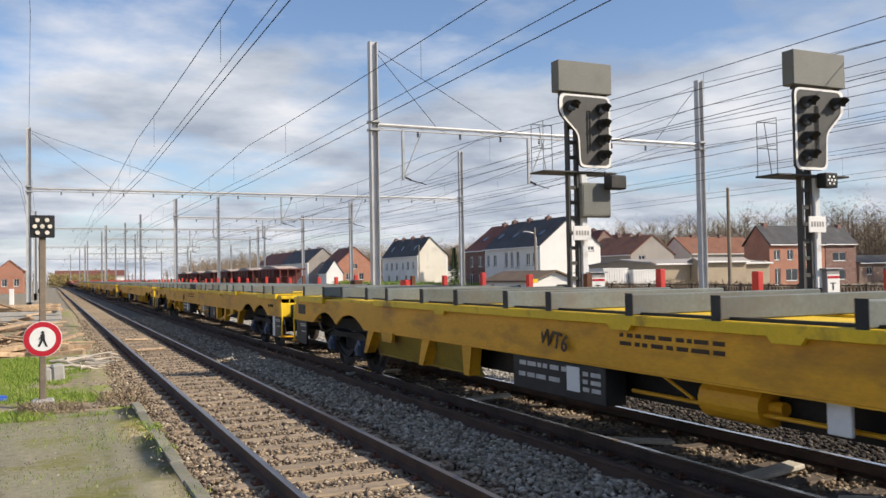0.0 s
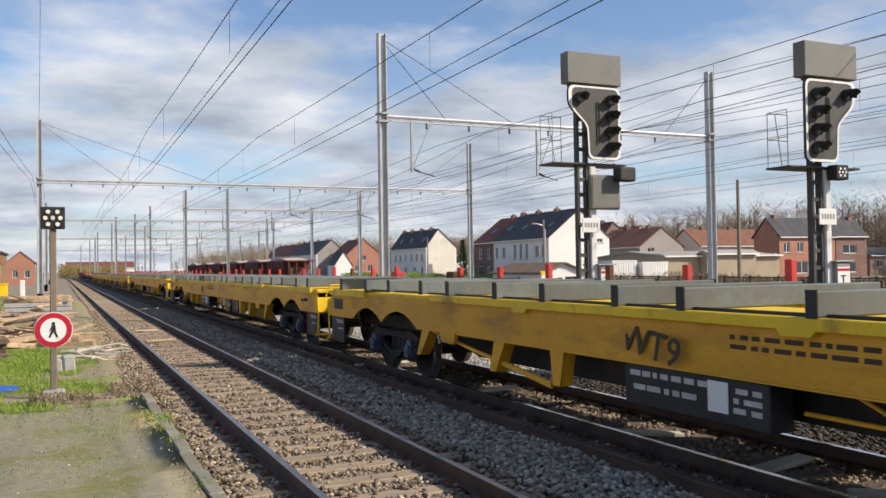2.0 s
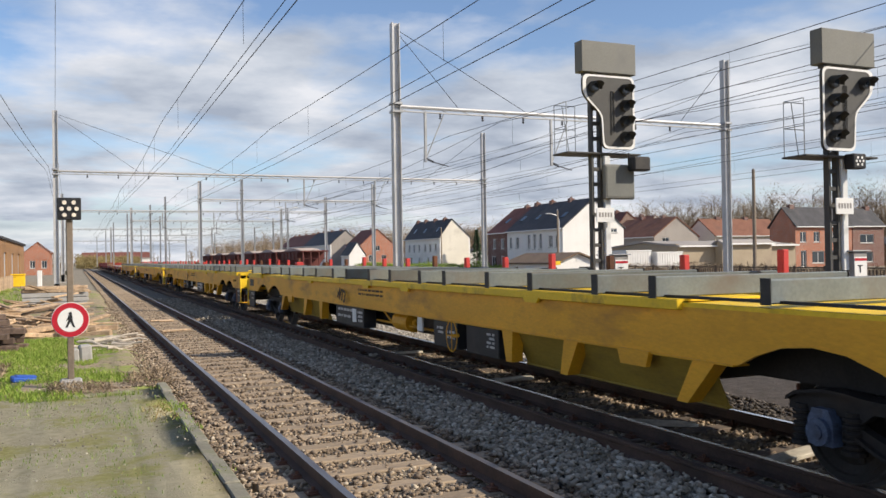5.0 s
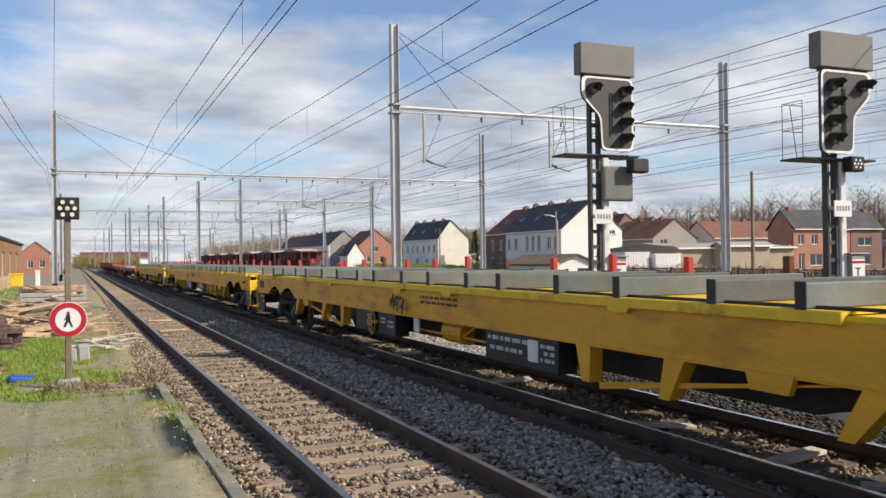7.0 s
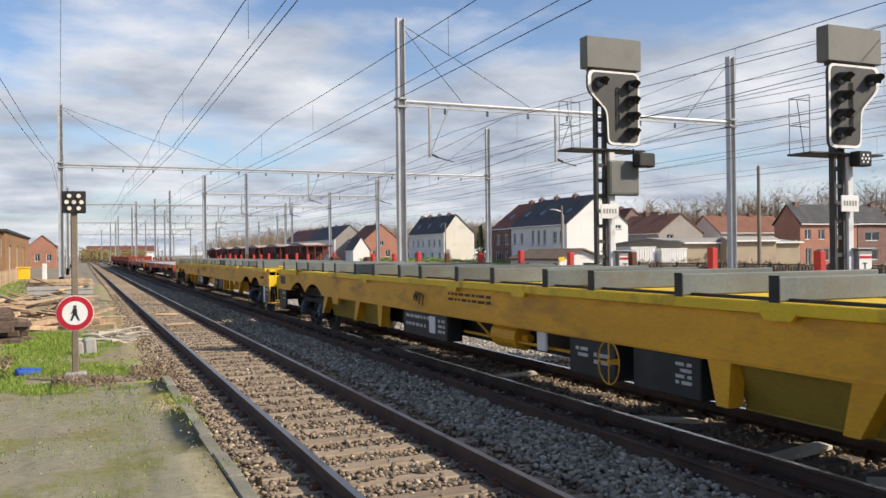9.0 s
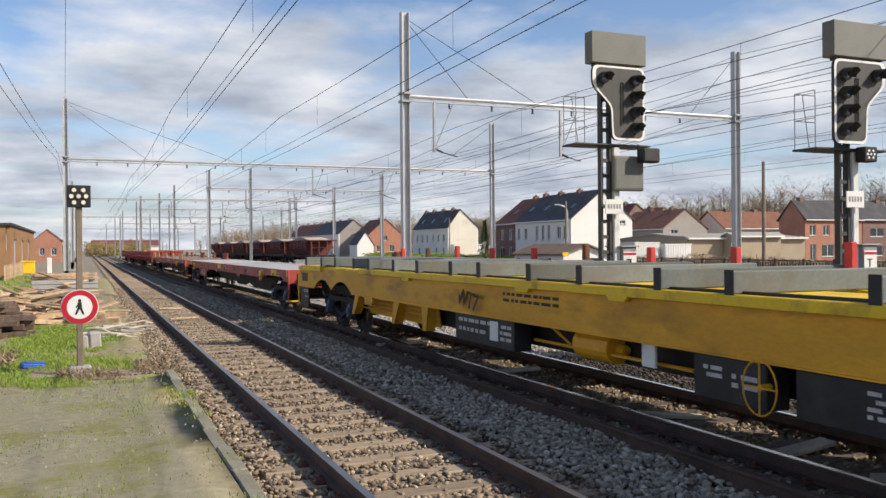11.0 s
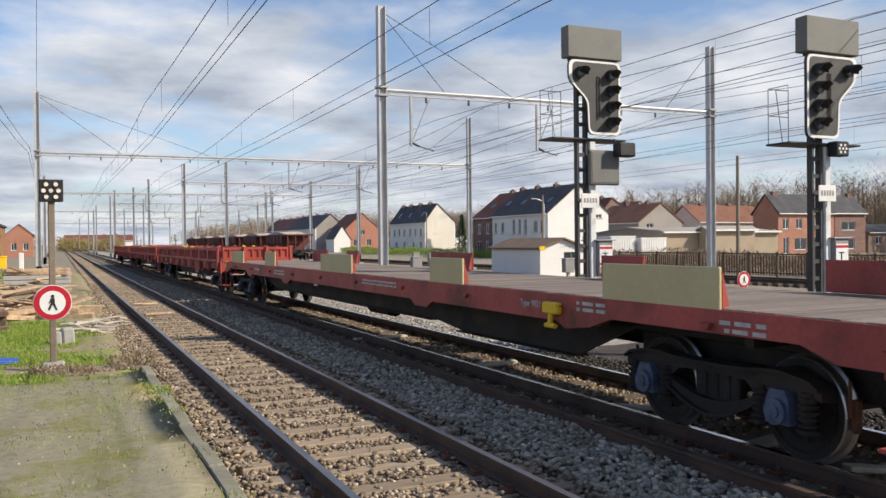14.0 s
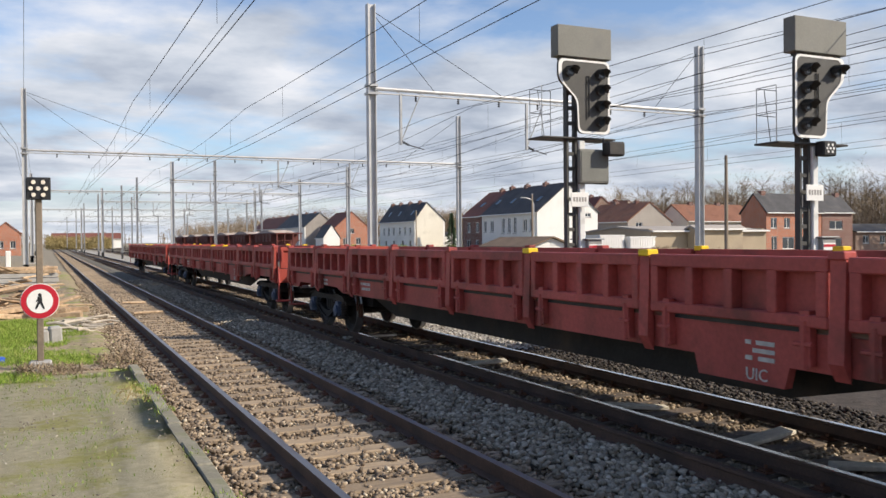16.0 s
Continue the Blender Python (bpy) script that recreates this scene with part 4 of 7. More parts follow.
    for x in (-0.85, 0.85):
        prism(bm, [(at(0.8), 1.40), (at(0.8), 0.80), (at(5.2), 0.80), (at(6.4), 0.58), (at(BODY - 6.4), 0.58), (at(BODY - 5.2), 0.80), (at(BODY - 0.8), 0.80), (at(BODY - 0.8), 1.40)], "x", x - 0.02, x + 0.02)
    box(bm, -0.86, 0.86, at(6.4), at(BODY - 6.4), 0.56, 0.582)
    part("centre_girder", bm, DARK, w)
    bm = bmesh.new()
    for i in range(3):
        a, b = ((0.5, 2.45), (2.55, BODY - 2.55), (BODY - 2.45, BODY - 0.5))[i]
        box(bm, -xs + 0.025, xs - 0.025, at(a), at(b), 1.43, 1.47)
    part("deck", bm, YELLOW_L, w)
    # end frames
    for d, y in ((-1, at(0)), (1, at(BODY))):
        bm = bmesh.new()
        rbox(bm, -xs, xs, min(y, y - d * 0.12), max(y, y - d * 0.12), 0.92, 1.28, 0.02)
        rbox(bm, -xs, xs, min(y, y - d * 0.35), max(y, y - d * 0.35), 1.38, 1.47, 0.015)
        for x in (-0.9, 0.0, 0.9):
            prism(bm, [(y, 1.27), (y, 1.40), (y - d * 0.3, 1.40)], "x", x - 0.03, x + 0.03)
        part("headstock", bm, YELLOW_L, w)
        for x in (-0.75, 0.75):
            bm = bmesh.new()
            tube(bm, [(x - 0.35, y, 1.30), (x - 0.25, y + d * 0.04, 1.56), (x + 0.25, y + d * 0.04, 1.56), (x + 0.35, y, 1.30)], 0.02, 6)
            part("handrail", bm, YELLOW_L, w)
        buffers(w, y, d, 1.06)
        end_step(w, y, d, -xs + 0.02, YELLOW_L, YELLOW)
        end_step(w, y, d, xs - 0.3, YELLOW_L, YELLOW)
    # grey bunks across the deck and red stakes
    rg = random.Random(40)
    e = 0.75
    i = 0
    while e < BODY - 0.5:
        bm = bmesh.new()
        y = at(e)
        rbox(bm, -xs - 0.02, xs + 0.02, y - 0.05, y + 0.05, 1.508, 1.72, 0.012)
        bk = part("bunk", bm, BAR_GREY, w)
        for s in (-1, 1):
            bm = bmesh.new()
            box(bm, min(s * (xs + 0.021), s * (xs + 0.027)), max(s * (xs + 0.021), s * (xs + 0.027)), y - 0.06, y + 0.06, 1.50, 1.73)
            part("end_plate", bm, BLACK, bk)
        e += (1.05, 1.5, 1.25, 1.55)[i % 4]
        i += 1
    for i in range(15):
        e = 1.4 + i * 1.83
        y = at(e)
        bm = bmesh.new()
        rbox(bm, xs - 0.16, xs - 0.06, y - 0.055, y + 0.055, 1.5, 1.93 if i % 3 else 1.98, 0.012)
        part("stake", bm, RED if (i + number) % 4 else RUST, w)
    for e in (0.95, 27.0):
        bm = bmesh.new()
        rbox(bm, 1.0, xs - 0.05, at(e), at(e) + 0.34, 1.5, 1.84, 0.03)
        part("folded_stake", bm, RUST if number % 2 else RED, w)
    # markings
    e, size = {9: (17.82, 0.38), 4: (16.08, 0.38), 2: (17.72, 0.34), 6: (17.1, 0.26), 1: (17.3, 0.26)}.get(number, (17.7, 0.34))
    slant = Matrix(((1.30, 0.22, 0, 0), (0, 1, 0, 0), (0, 0, 1, 0), (0, 0, 0, 1)))
    writing("WT" + str(number), size, LETTER_K, w, on_side(-xs + 0.019, at(e), 1.07 + (0.38 - size) * 0.4) @ slant, "dark painted wagon letters", 0.004)
    for q in range(2):
        bm = bmesh.new()
        bars(bm, -xs + 0.0235, at(e - 3.15), at(e - 1.62), 1.17 + 0.085 * q, 1.245 + 0.085 * q, 1, 11 + q)
        part("lettering", bm, LETTER_K, w)
    writing("Type: 9821A3", 0.11, LETTER_K, w, on_side(-xs + 0.019, at(1.5), 1.16))
    bm = bmesh.new()
    box(bm, -xs + 0.018, -xs + 0.026, at(BODY - 0.95), at(BODY - 0.35), 1.08, 1.30)
    part("data_panel", bm, BLACK, w)
    bogie(w, at(3.3))
    bogie(w, at(BODY - 3.3))
    return w


def red_flat(pale, boards):
    """A long red oxide bogie flat wagon with a plank deck."""
    body = 26.4
    back = 9.6 if pale else 5.4
    w = thing("flat_wagon", "long red oxide flat wagon with a " + ("bleached plank deck" if pale else "brown deck and side boards"), "railway wagon")
    h = body / 2
    at = lambda e: -h + e
    xs = 1.34
    for s in (-1, 1):
        bm = bmesh.new()
        low = [(0.05, 0.98), (0.5, 0.98), (0.85, 1.10), (3.4, 1.10), (3.8, 0.98), (4.3, 0.92), (4.5, 1.0), (8.2, 1.0), (8.4, 0.90), (8.9, 0.90), (9.1, 1.0)]
        pts = [(at(a), z) for a, z in low] + [(at(body - a), z) for a, z in reversed(low)]
        vs = [(bm.verts.new((s * xs, y, z)), bm.verts.new((s * (xs - 0.09), y, z)), bm.verts.new((s * xs, y, 1.315)), bm.verts.new((s * (xs - 0.09), y, 1.315))) for y, z in pts]
        for a, b in zip(vs, vs[1:]):
            bm.faces.new((a[0], b[0], b[2], a[2]))
            bm.faces.new((a[1], a[3], b[3], b[1]))
            bm.faces.new((a[0], a[1], b[1], b[0]))
            bm.faces.new((a[2], b[2], b[3], a[3]))
        for a in (vs[0], vs[-1]):
            bm.faces.new((a[0], a[2], a[3], a[1]))
        part("side_sill", bm, OXIDE, w)
        bm = bmesh.new()
        prism(bm, [(at(0.9), 1.25), (at(0.9), 0.95), (at(3.7), 0.95), (at(4.8), 0.52), (at(8.2), 0.52), (at(9.2), 0.62), (at(body - back), 0.62), (at(body - back + 1.6), 0.95), (at(body - 0.9), 0.95), (at(body - 0.9), 1.25)], "x", s * 0.8 - 0.02, s * 0.8 + 0.02)
        box(bm, s * 0.8 - 0.12, s * 0.8 + 0.12, at(4.8), at(8.2), 0.505, 0.522)
        box(bm, s * 0.8 - 0.12, s * 0.8 + 0.12, at(9.2), at(body - back), 0.605, 0.622)
        part("truss_girder", bm, DARK, w)
        for e in ((1.85, 13.6, 24.57) if pale else ()):
            bm = bmesh.new()
            rbox(bm, s * (xs + 0.012) - 0.012, s * (xs + 0.012) + 0.012, at(e) - 0.42, at(e) + 0.42, 1.12, 1.295, 0.006)
            part("lashing_plate", bm, YELLOW_L, w, "yellow lashing plate")
        for e in ((3.85, 22.55) if pale else (4.52,)):
            bm = bmesh.new()
            rbox(bm, min(s * xs, s * (xs + 0.09)), max(s * xs, s * (xs + 0.09)), at(e) - 0.17, at(e) + 0.17, 1.08, 1.22, 0.02)
            rod(bm, (s * (xs + 0.06), at(e), 1.1), (s * (xs + 0.06), at(e) + 0.02, 0.92), 0.035, 8)
            rod(bm, (s * (xs + 0.06), at(e) - 0.1, 0.94), (s * (xs + 0.06), at(e) + 0.12, 0.94), 0.03, 8)
            part("rope_hook", bm, YELLOW_L, w, "yellow rope hook")
        for i in range(10):
            e = 1.9 + i * (body - 3.8) / 9
            bm = bmesh.new()
            prism(bm, [(at(e) - 0.07, 1.19), (at(e) + 0.07, 1.19), (at(e) + 0.03, 1.13), (at(e) - 0.03, 1.13)], "x", s * xs + (0 if s > 0 else -0.05), s * xs + (0.05 if s > 0 else 0))
            part("lashing_ring", bm, OXIDE, w)
        bm = bmesh.new()
        rbox(bm, s * 1.27 - 0.015, s * 1.27 + 0.015, at(15.1) - 0.13, at(15.1) + 0.13, 0.94, 1.14, 0.006)
        part("lever_plate", bm, WHITE, w, "white brake lever plate")
        if pale:
            bm = bmesh.new()
            rbox(bm, min(s * 1.3, s * 1.05), max(s * 1.3, s * 1.05), at(20.42), at(20.95), 0.64, 1.0, 0.015)
            part("tool_box", bm, OXIDE, w)
            bm = bmesh.new()
            rbox(bm, min(s * 1.31, s * 1.27), max(s * 1.31, s * 1.27), at(18.58), at(20.12), 0.62, 1.01, 0.008)
            bx = part("data_board", bm, OXIDE, w)
            if s < 0:
                for a, b, z0, z1, r in ((19.55, 20.05, 0.70, 0.97, 3), (18.64, 19.0, 0.86, 0.97, 2), (18.62, 19.25, 0.66, 0.80, 3)):
                    bm = bmesh.new()
                    bars(bm, -1.31, at(a), at(b), z0, z1, r, int(a * 10))
                    part("lettering", bm, LETTER_W, bx)
        elif s < 0:
            for a, b, z0, z1, r in ((17.9, 19.0, 1.08, 1.24, 2), (9.75, 11.6, 1.13, 1.25, 2), (20.9, 21.5, 1.12, 1.22, 1)):
                bm = bmesh.new()
                bars(bm, -xs - 0.003, at(a), at(b), z0, z1, r, int(a * 10))
                part("lettering", bm, LETTER_W, w)
    bm = bmesh.new()
    rbox(bm, -0.25, 0.25, at(0.2), at(body - 0.2), 0.95, 1.25, 0.01)
    for i in range(12):
        y = at(1.5 + i * (body - 3) / 11)
        box(bm, -xs + 0.1, xs - 0.1, y - 0.05, y + 0.05, 1.0, 1.25)
    for x in (-0.5, 0.5):
        rod(bm, (x, at(12), 0.62), (x, at(13.2), 0.62), 0.19, 14)
    part("underframe", bm, DARK, w)
    bm = bmesh.new()
    rbox(bm, -xs + 0.03, xs - 0.03, -0.105, 0.105, -0.025, 0.025, 0.005)
    me = mesh_of(bm, DECK_PALE if pale else DECK_BROWN)
    n = int((body - 0.1) / 0.215)
    for i in range(n):
        rg = random.Random(i)
        piece("deck_plank", me, w, pose(0, at(0.16 + i * 0.215), 1.30 + rg.uniform(-0.004, 0.004), 0, 0, 0))
    for d, y in ((-1, at(0)), (1, at(body))):
        bm = bmesh.new()
        rbox(bm, -xs, xs, min(y, y - d * 0.1), max(y, y - d * 0.1), 0.92, 1.33, 0.015)
        part("headstock", bm, OXIDE_L, w)
        buffers(w, y, d, 1.06, OXIDE)
        end_step(w, y, d, -xs + 0.02, OXIDE, YELLOW_L if pale else OXIDE)
        bm = bmesh.new()
        pts = [(-0.55, 0.86), (-0.5, 0.72), (0.1, 0.72), (0.15, 0.86)]
        for a, b in zip(pts, pts[1:]):
            rod(bm, (a[0], y + d * 0.25, a[1] + 0.1), (b[0], y + d * 0.25, b[1] + 0.1), 0.018, 6)
        part("handrail", bm, OXIDE, w)
        bm = bmesh.new()
        rbox(bm, -xs - 0.015, -xs + 0.1, min(y - d * 0.02, y - d * 0.12), max(y - d * 0.02, y - d * 0.12), 1.12, 1.33, 0.02)
        part("corner_marker", bm, YELLOW_L if pale or d > 0 else OXIDE, w)
    for e, z in ((1.2, 1.17), (3.5, 1.2)) + (((11.7, 1.18), (25.6, 1.18)) if pale else ()):
        bm = bmesh.new()
        bars(bm, -xs - 0.003, at(e), at(e + 0.55), z - 0.07, z + 0.07, 2, int(e * 10))
        part("lettering", bm, LETTER_W, w)
    writing("Type 9821 A3", 0.12, LETTER_W, w, on_side(-xs - 0.004, at(6.7 if pale else 5.35), 1.13))
    if boards:
        for x, e, c, length in [(-xs + 0.03, e, BEIGE, n) for e, n in ((1.77, 1.8), (7.1, 1.2), (12.3, 2.2), (19.0, 1.2), (23.35, 1.95))] + [(xs - 0.06, e, OXIDE, n) for e, n in ((0.8, 2.1), (6.2, 1.1), (12.0, 2.2), (19.5, 1.1), (22.6, 1.8))]:
            bm = bmesh.new()
            rbox(bm, x - 0.02, x + 0.02, at(e), at(e + length), 1.33 if x > 0 else 1.27, 1.70, 0.01)
            bd = part("side_board", bm, c, w)
            bm = bmesh.new()
            prism(bm, [(x + 0.022, 1.33), (x + 0.022, 1.68), (x + 0.10, 1.34)] if x < 0 else [(x - 0.022, 1.33), (x - 0.022, 1.68), (x - 0.10, 1.34)], "y", at(e) + 0.0, at(e) + 0.05)
            part("hinge_rib", bm, OXIDE_L, bd)
    bogie(w, at(2.2))
    bogie(w, at(body - 2.2))
    return w


def gondola():
    """A red oxide bogie wagon with low ribbed drop sides."""
    body = 20.5
    w = thing("open_wagon", "red oxide bogie open wagon with low ribbed drop sides", "railway wagon", "low-sided open wagons")
    h = body / 2
    at = lambda e: -h + e
    xs = 1.32
    posts = [0.12 + i * (body - 0.24) / 9 for i in range(10)]
    for s in (-1, 1):
        bm = bmesh.new()
        low = [(0.0, 0.88), (0.7, 0.88), (0.9, 1.0), (3.6, 1.0), (4.0, 0.90), (5.15, 0.90), (5.2, 0.72), (6.2, 0.72), (6.25, 0.90), (body - 4.0, 0.90), (body - 3.6, 1.0), (body - 0.9, 1.0), (body - 0.7, 0.88), (body, 0.88)]
        vs = [(bm.verts.new((s * xs, at(e), z)), bm.verts.new((s * (xs - 0.08), at(e), z)), bm.verts.new((s * xs, at(e), 1.20)), bm.verts.new((s * (xs - 0.08), at(e), 1.20))) for e, z in low]
        for a, b in zip(vs, vs[1:]):
            bm.faces.new((a[0], b[0], b[2], a[2]))
            bm.faces.new((a[1], a[3], b[3], b[1]))
            bm.faces.new((a[0], a[1], b[1], b[0]))
            bm.faces.new((a[2], b[2], b[3], a[3]))
        for a in (vs[0], vs[-1]):
            bm.faces.new((a[0], a[2], a[3], a[1]))
        part("side_sill", bm, OXIDE, w)
        for k, (a, b) in enumerate(zip(posts, posts[1:])):
            y0, y1 = at(a) + 0.09, at(b) - 0.09
            bm = bmesh.new()
            box(bm, s * (xs - 0.05) - 0.015, s * (xs - 0.05) + 0.015, y0, y1, 1.25, 1.80)
            o0, o1 = (s * xs - 0.04, s * xs + 0.085) if s > 0 else (s * xs - 0.085, s * xs + 0.04)
            rbox(bm, o0, o1, y0, y1, 1.68, 1.80, 0.012)
            rbox(bm, o0, o1, y0, y1, 1.25, 1.35, 0.012)
            nr = 5
            for i in range(nr):
                c = y0 + 0.06 + (y1 - y0 - 0.12) * i / (nr - 1)
                rbox(bm, o0, o1, c - 0.05, c + 0.05, 1.34, 1.69, 0.008)
            part("drop_side", bm, OXIDE, w)
            # solid black strip stands in for the dark gap below the drop side
            bm = bmesh.new()
            box(bm, min(s * (xs - 0.02), s * (xs + 0.004)), max(s * (xs - 0.02), s * (xs + 0.004)), y0 + 0.25, y1 - 0.25, 1.203, 1.246)
            part("hinge_slot", bm, BLACK, w)
            for d in (0.22, -0.22):
                c = (y0 if d > 0 else y1) + d
                bm = bmesh.new()
                prism(bm, [(c - 0.06, 0.95), (c + 0.06, 0.95), (c + 0.045, 1.38), (c - 0.045, 1.38)], "x", s * (xs + 0.04) - 0.035, s * (xs + 0.04) + 0.035)
                rod(bm, (s * (xs + 0.08), c - 0.08, 1.12), (s * (xs + 0.08), c + 0.10, 1.12), 0.022, 6)
                rod(bm, (s * (xs + 0.075), c, 0.93), (s * (xs + 0.075), c, 1.3), 0.03, 6)
                part("side_latch", bm, OXIDE, w)
        for i, e in enumerate(posts):
            bm = bmesh.new()
            y = at(e)
            prism(bm, [(s * xs - 0.02, 0.86), (s * (xs + 0.10), 1.0), (s * (xs + 0.07), 1.83), (s * xs - 0.02, 1.83)], "y", y - 0.07, y + 0.07)
            pt = part("side_post", bm, OXIDE if i not in (0, 9) else OXIDE_L, w)
            bm = bmesh.new()
            rbox(bm, s * (xs + 0.03) - 0.07, s * (xs + 0.03) + 0.07, y - 0.075, y + 0.075, 1.78, 1.845, 0.01)
            part("post_cap", bm, YELLOW_L if i in (3, 4) else OXIDE, pt)
        if s < 0:
            for e0, e1, z0, z1, r in ((5.3, 5.62, 0.90, 1.10, 3), (14.9, 15.4, 1.0, 1.18, 2), (17.5, 18.3, 1.0, 1.16, 2), (2.2, 2.9, 1.02, 1.16, 2)):
                bm = bmesh.new()
                bars(bm, -xs - 0.003, at(e0), at(e1), z0, z1, r, int(e0 * 10))
                part("lettering", bm, LETTER_W, w)
            writing("UIC", 0.15, LETTER_W, w, on_side(-xs - 0.004, at(5.62), 0.75))
        bm = bmesh.new()
        rbox(bm, s * 1.15 - 0.02, s * 1.15 + 0.02, at(5.4), at(5.7), 0.74, 0.98, 0.008)
        part("data_plate", bm, WHITE, w)
    bm = bmesh.new()
    box(bm, -xs + 0.02, xs - 0.02, at(0.05), at(body - 0.05), 1.18, 1.24)
    part("floor", bm, TIMBER_D, w)
    bm = bmesh.new()
    rbox(bm, -0.3, 0.3, at(0.2), at(body - 0.2), 0.85, 1.16, 0.01)
    for i in range(9):
        y = at(posts[i])
        box(bm, -xs + 0.08, xs - 0.08, y - 0.05, y + 0.05, 0.9, 1.16)
    for x in (-0.8, 0.8):
        prism(bm, [(at(0.9), 1.16), (at(0.9), 0.92), (at(4.0), 0.92), (at(5.6), 0.54), (at(body - 5.6), 0.54), (at(body - 4.0), 0.92), (at(body - 0.9), 0.92), (at(body - 0.9), 1.16)], "x", x - 0.02, x + 0.02)
    part("underframe", bm, DARK, w)
    for d, y in ((-1, at(0)), (1, at(body))):
        bm = bmesh.new()
        rbox(bm, -xs, xs, min(y, y - d * 0.12), max(y, y - d * 0.12), 0.88, 1.24, 0.015)
        part("headstock", bm, OXIDE_L, w)
        for x0, x1 in ((-1.24, -0.43), (-0.40, 0.40), (0.43, 1.24)):
            bm = bmesh.new()
            yy = y - d * 0.06
            box(bm, x0, x1, yy - 0.02, yy + 0.02, 1.25, 1.80)
            f0, f1 = sorted((yy + d * 0.02, yy + d * 0.07))
            for z0, z1 in ((1.25, 1.42), (1.70, 1.80)):
                rbox(bm, x0, x1, f0, f1, z0, z1, 0.01)
            for i in range(4):
                c = x0 + 0.05 + (x1 - x0 - 0.1) * i / 3
                rbox(bm, c - 0.03, c + 0.03, f0, f1 - 0.01, 1.41, 1.71, 0.006)
            part("end_board", bm, OXIDE_L, w)
        for x in (-0.415, 0.415):
            bm = bmesh.new()
            prism(bm, [(y + d * 0.06, 1.0), (y + d * 0.14, 1.1), (y + d * 0.08, 1.84), (y - d * 0.02, 1.84)], "x", x - 0.05, x + 0.05)
            part("end_post", bm, OXIDE_L, w)
        buffers(w, y, d, 1.06, OXIDE)
        end_step(w, y, d, -xs + 0.02, OXIDE, OXIDE)
        bm = bmesh.new()
        pts = [(-1.0, 1.05), (-1.0, 0.80), (-0.5, 0.80), (-0.5, 1.05)]
        for a, b in zip(pts, pts[1:]):
            rod(bm, (a[0], y + d * 0.3, a[1]), (b[0], y + d * 0.3, b[1]), 0.016, 6)
        part("handrail", bm, GALV, w)
    bogie(w, at(2.1))
    bogie(w, at(body - 2.1))
    return w


TRAIN = []
FIRST = 21.0
numbers = (6, 9, 2, 3, 4, 1, 7)
for k, num in enumerate(numbers):
    TRAIN.append((yellow_wagon(num), FIRST - PITCH / 2 + k * PITCH - (0, 0, 0.35, 0.25, 0, 0, 0)[k]))
END_YELLOW = FIRST + PITCH * (len(numbers) - 1)
TRAIN.append((red_flat(True, False), END_YELLOW + 13.85))
TRAIN.append((red_flat(False, True), END_YELLOW + 27.7 + 13.85))
g = gondola()
G0 = END_YELLOW + 55.4
TRAIN.append((g, G0 + 10.9))
for k in (1, 2):
    TRAIN.append((copy_thing(g, pose(0, 0, 0)), G0 + 10.9 + 21.8 * k))
SPEED = 16.0


# ---------------------------------------------------------------- catenary masts and gantries
def h_mast(bm, x, y, z0, z1, w=0.30, d=0.30):
    """An H-section mast: two flanges and a web."""
    a, b, t = w / 2, d / 2, 0.015
    prism(bm, [(x + p, y + q) for p, q in ((-a, -b), (-a + 2 * t, -b), (-a + 2 * t, -t), (a - 2 * t, -t), (a - 2 * t, -b), (a, -b), (a, b), (a - 2 * t, b), (a - 2 * t, t), (-a + 2 * t, t), (-a + 2 * t, b), (-a, b))], "z", z0, z1)


def mast_parts(g, x, y, top, joint, w=0.32):
    bm = bmesh.new()
    h_mast(bm, x, y, -0.2, top, w, 0.30)
    m = part("mast", bm, GALV, g)
    bm = bmesh.new()
    rbox(bm, x - 0.4, x + 0.4, y - 0.4, y + 0.4, -0.4, -0.14, 0.03)
    part("foundation", bm, CONC, m)
    for z in (joint - 0.16, joint + 0.16):
        bm = bmesh.new()
        rbox(bm, x - w / 2 - 0.05, x + w / 2 + 0.05, y - 0.21, y + 0.21, z - 0.05, z + 0.05, 0.01)
        part("clamp", bm, GALV_OLD, m)
    bm = bmesh.new()
    h_mast(bm, x, y, -0.19, 0.6, w + 0.008, 0.308)
    part("tarred_base", bm, BLACK, m)
    return m


def insulator(bm, a, b, n=5, r=0.055):
    a, b = Vector(a), Vector(b)
    for i in range(n):
        c = a.lerp(b, (i + 0.5) / n)
        d = (b - a).normalized() * 0.018
        rod(bm, c - d, c + d, r, 8)
    rod(bm, a, b, 0.018, 6)


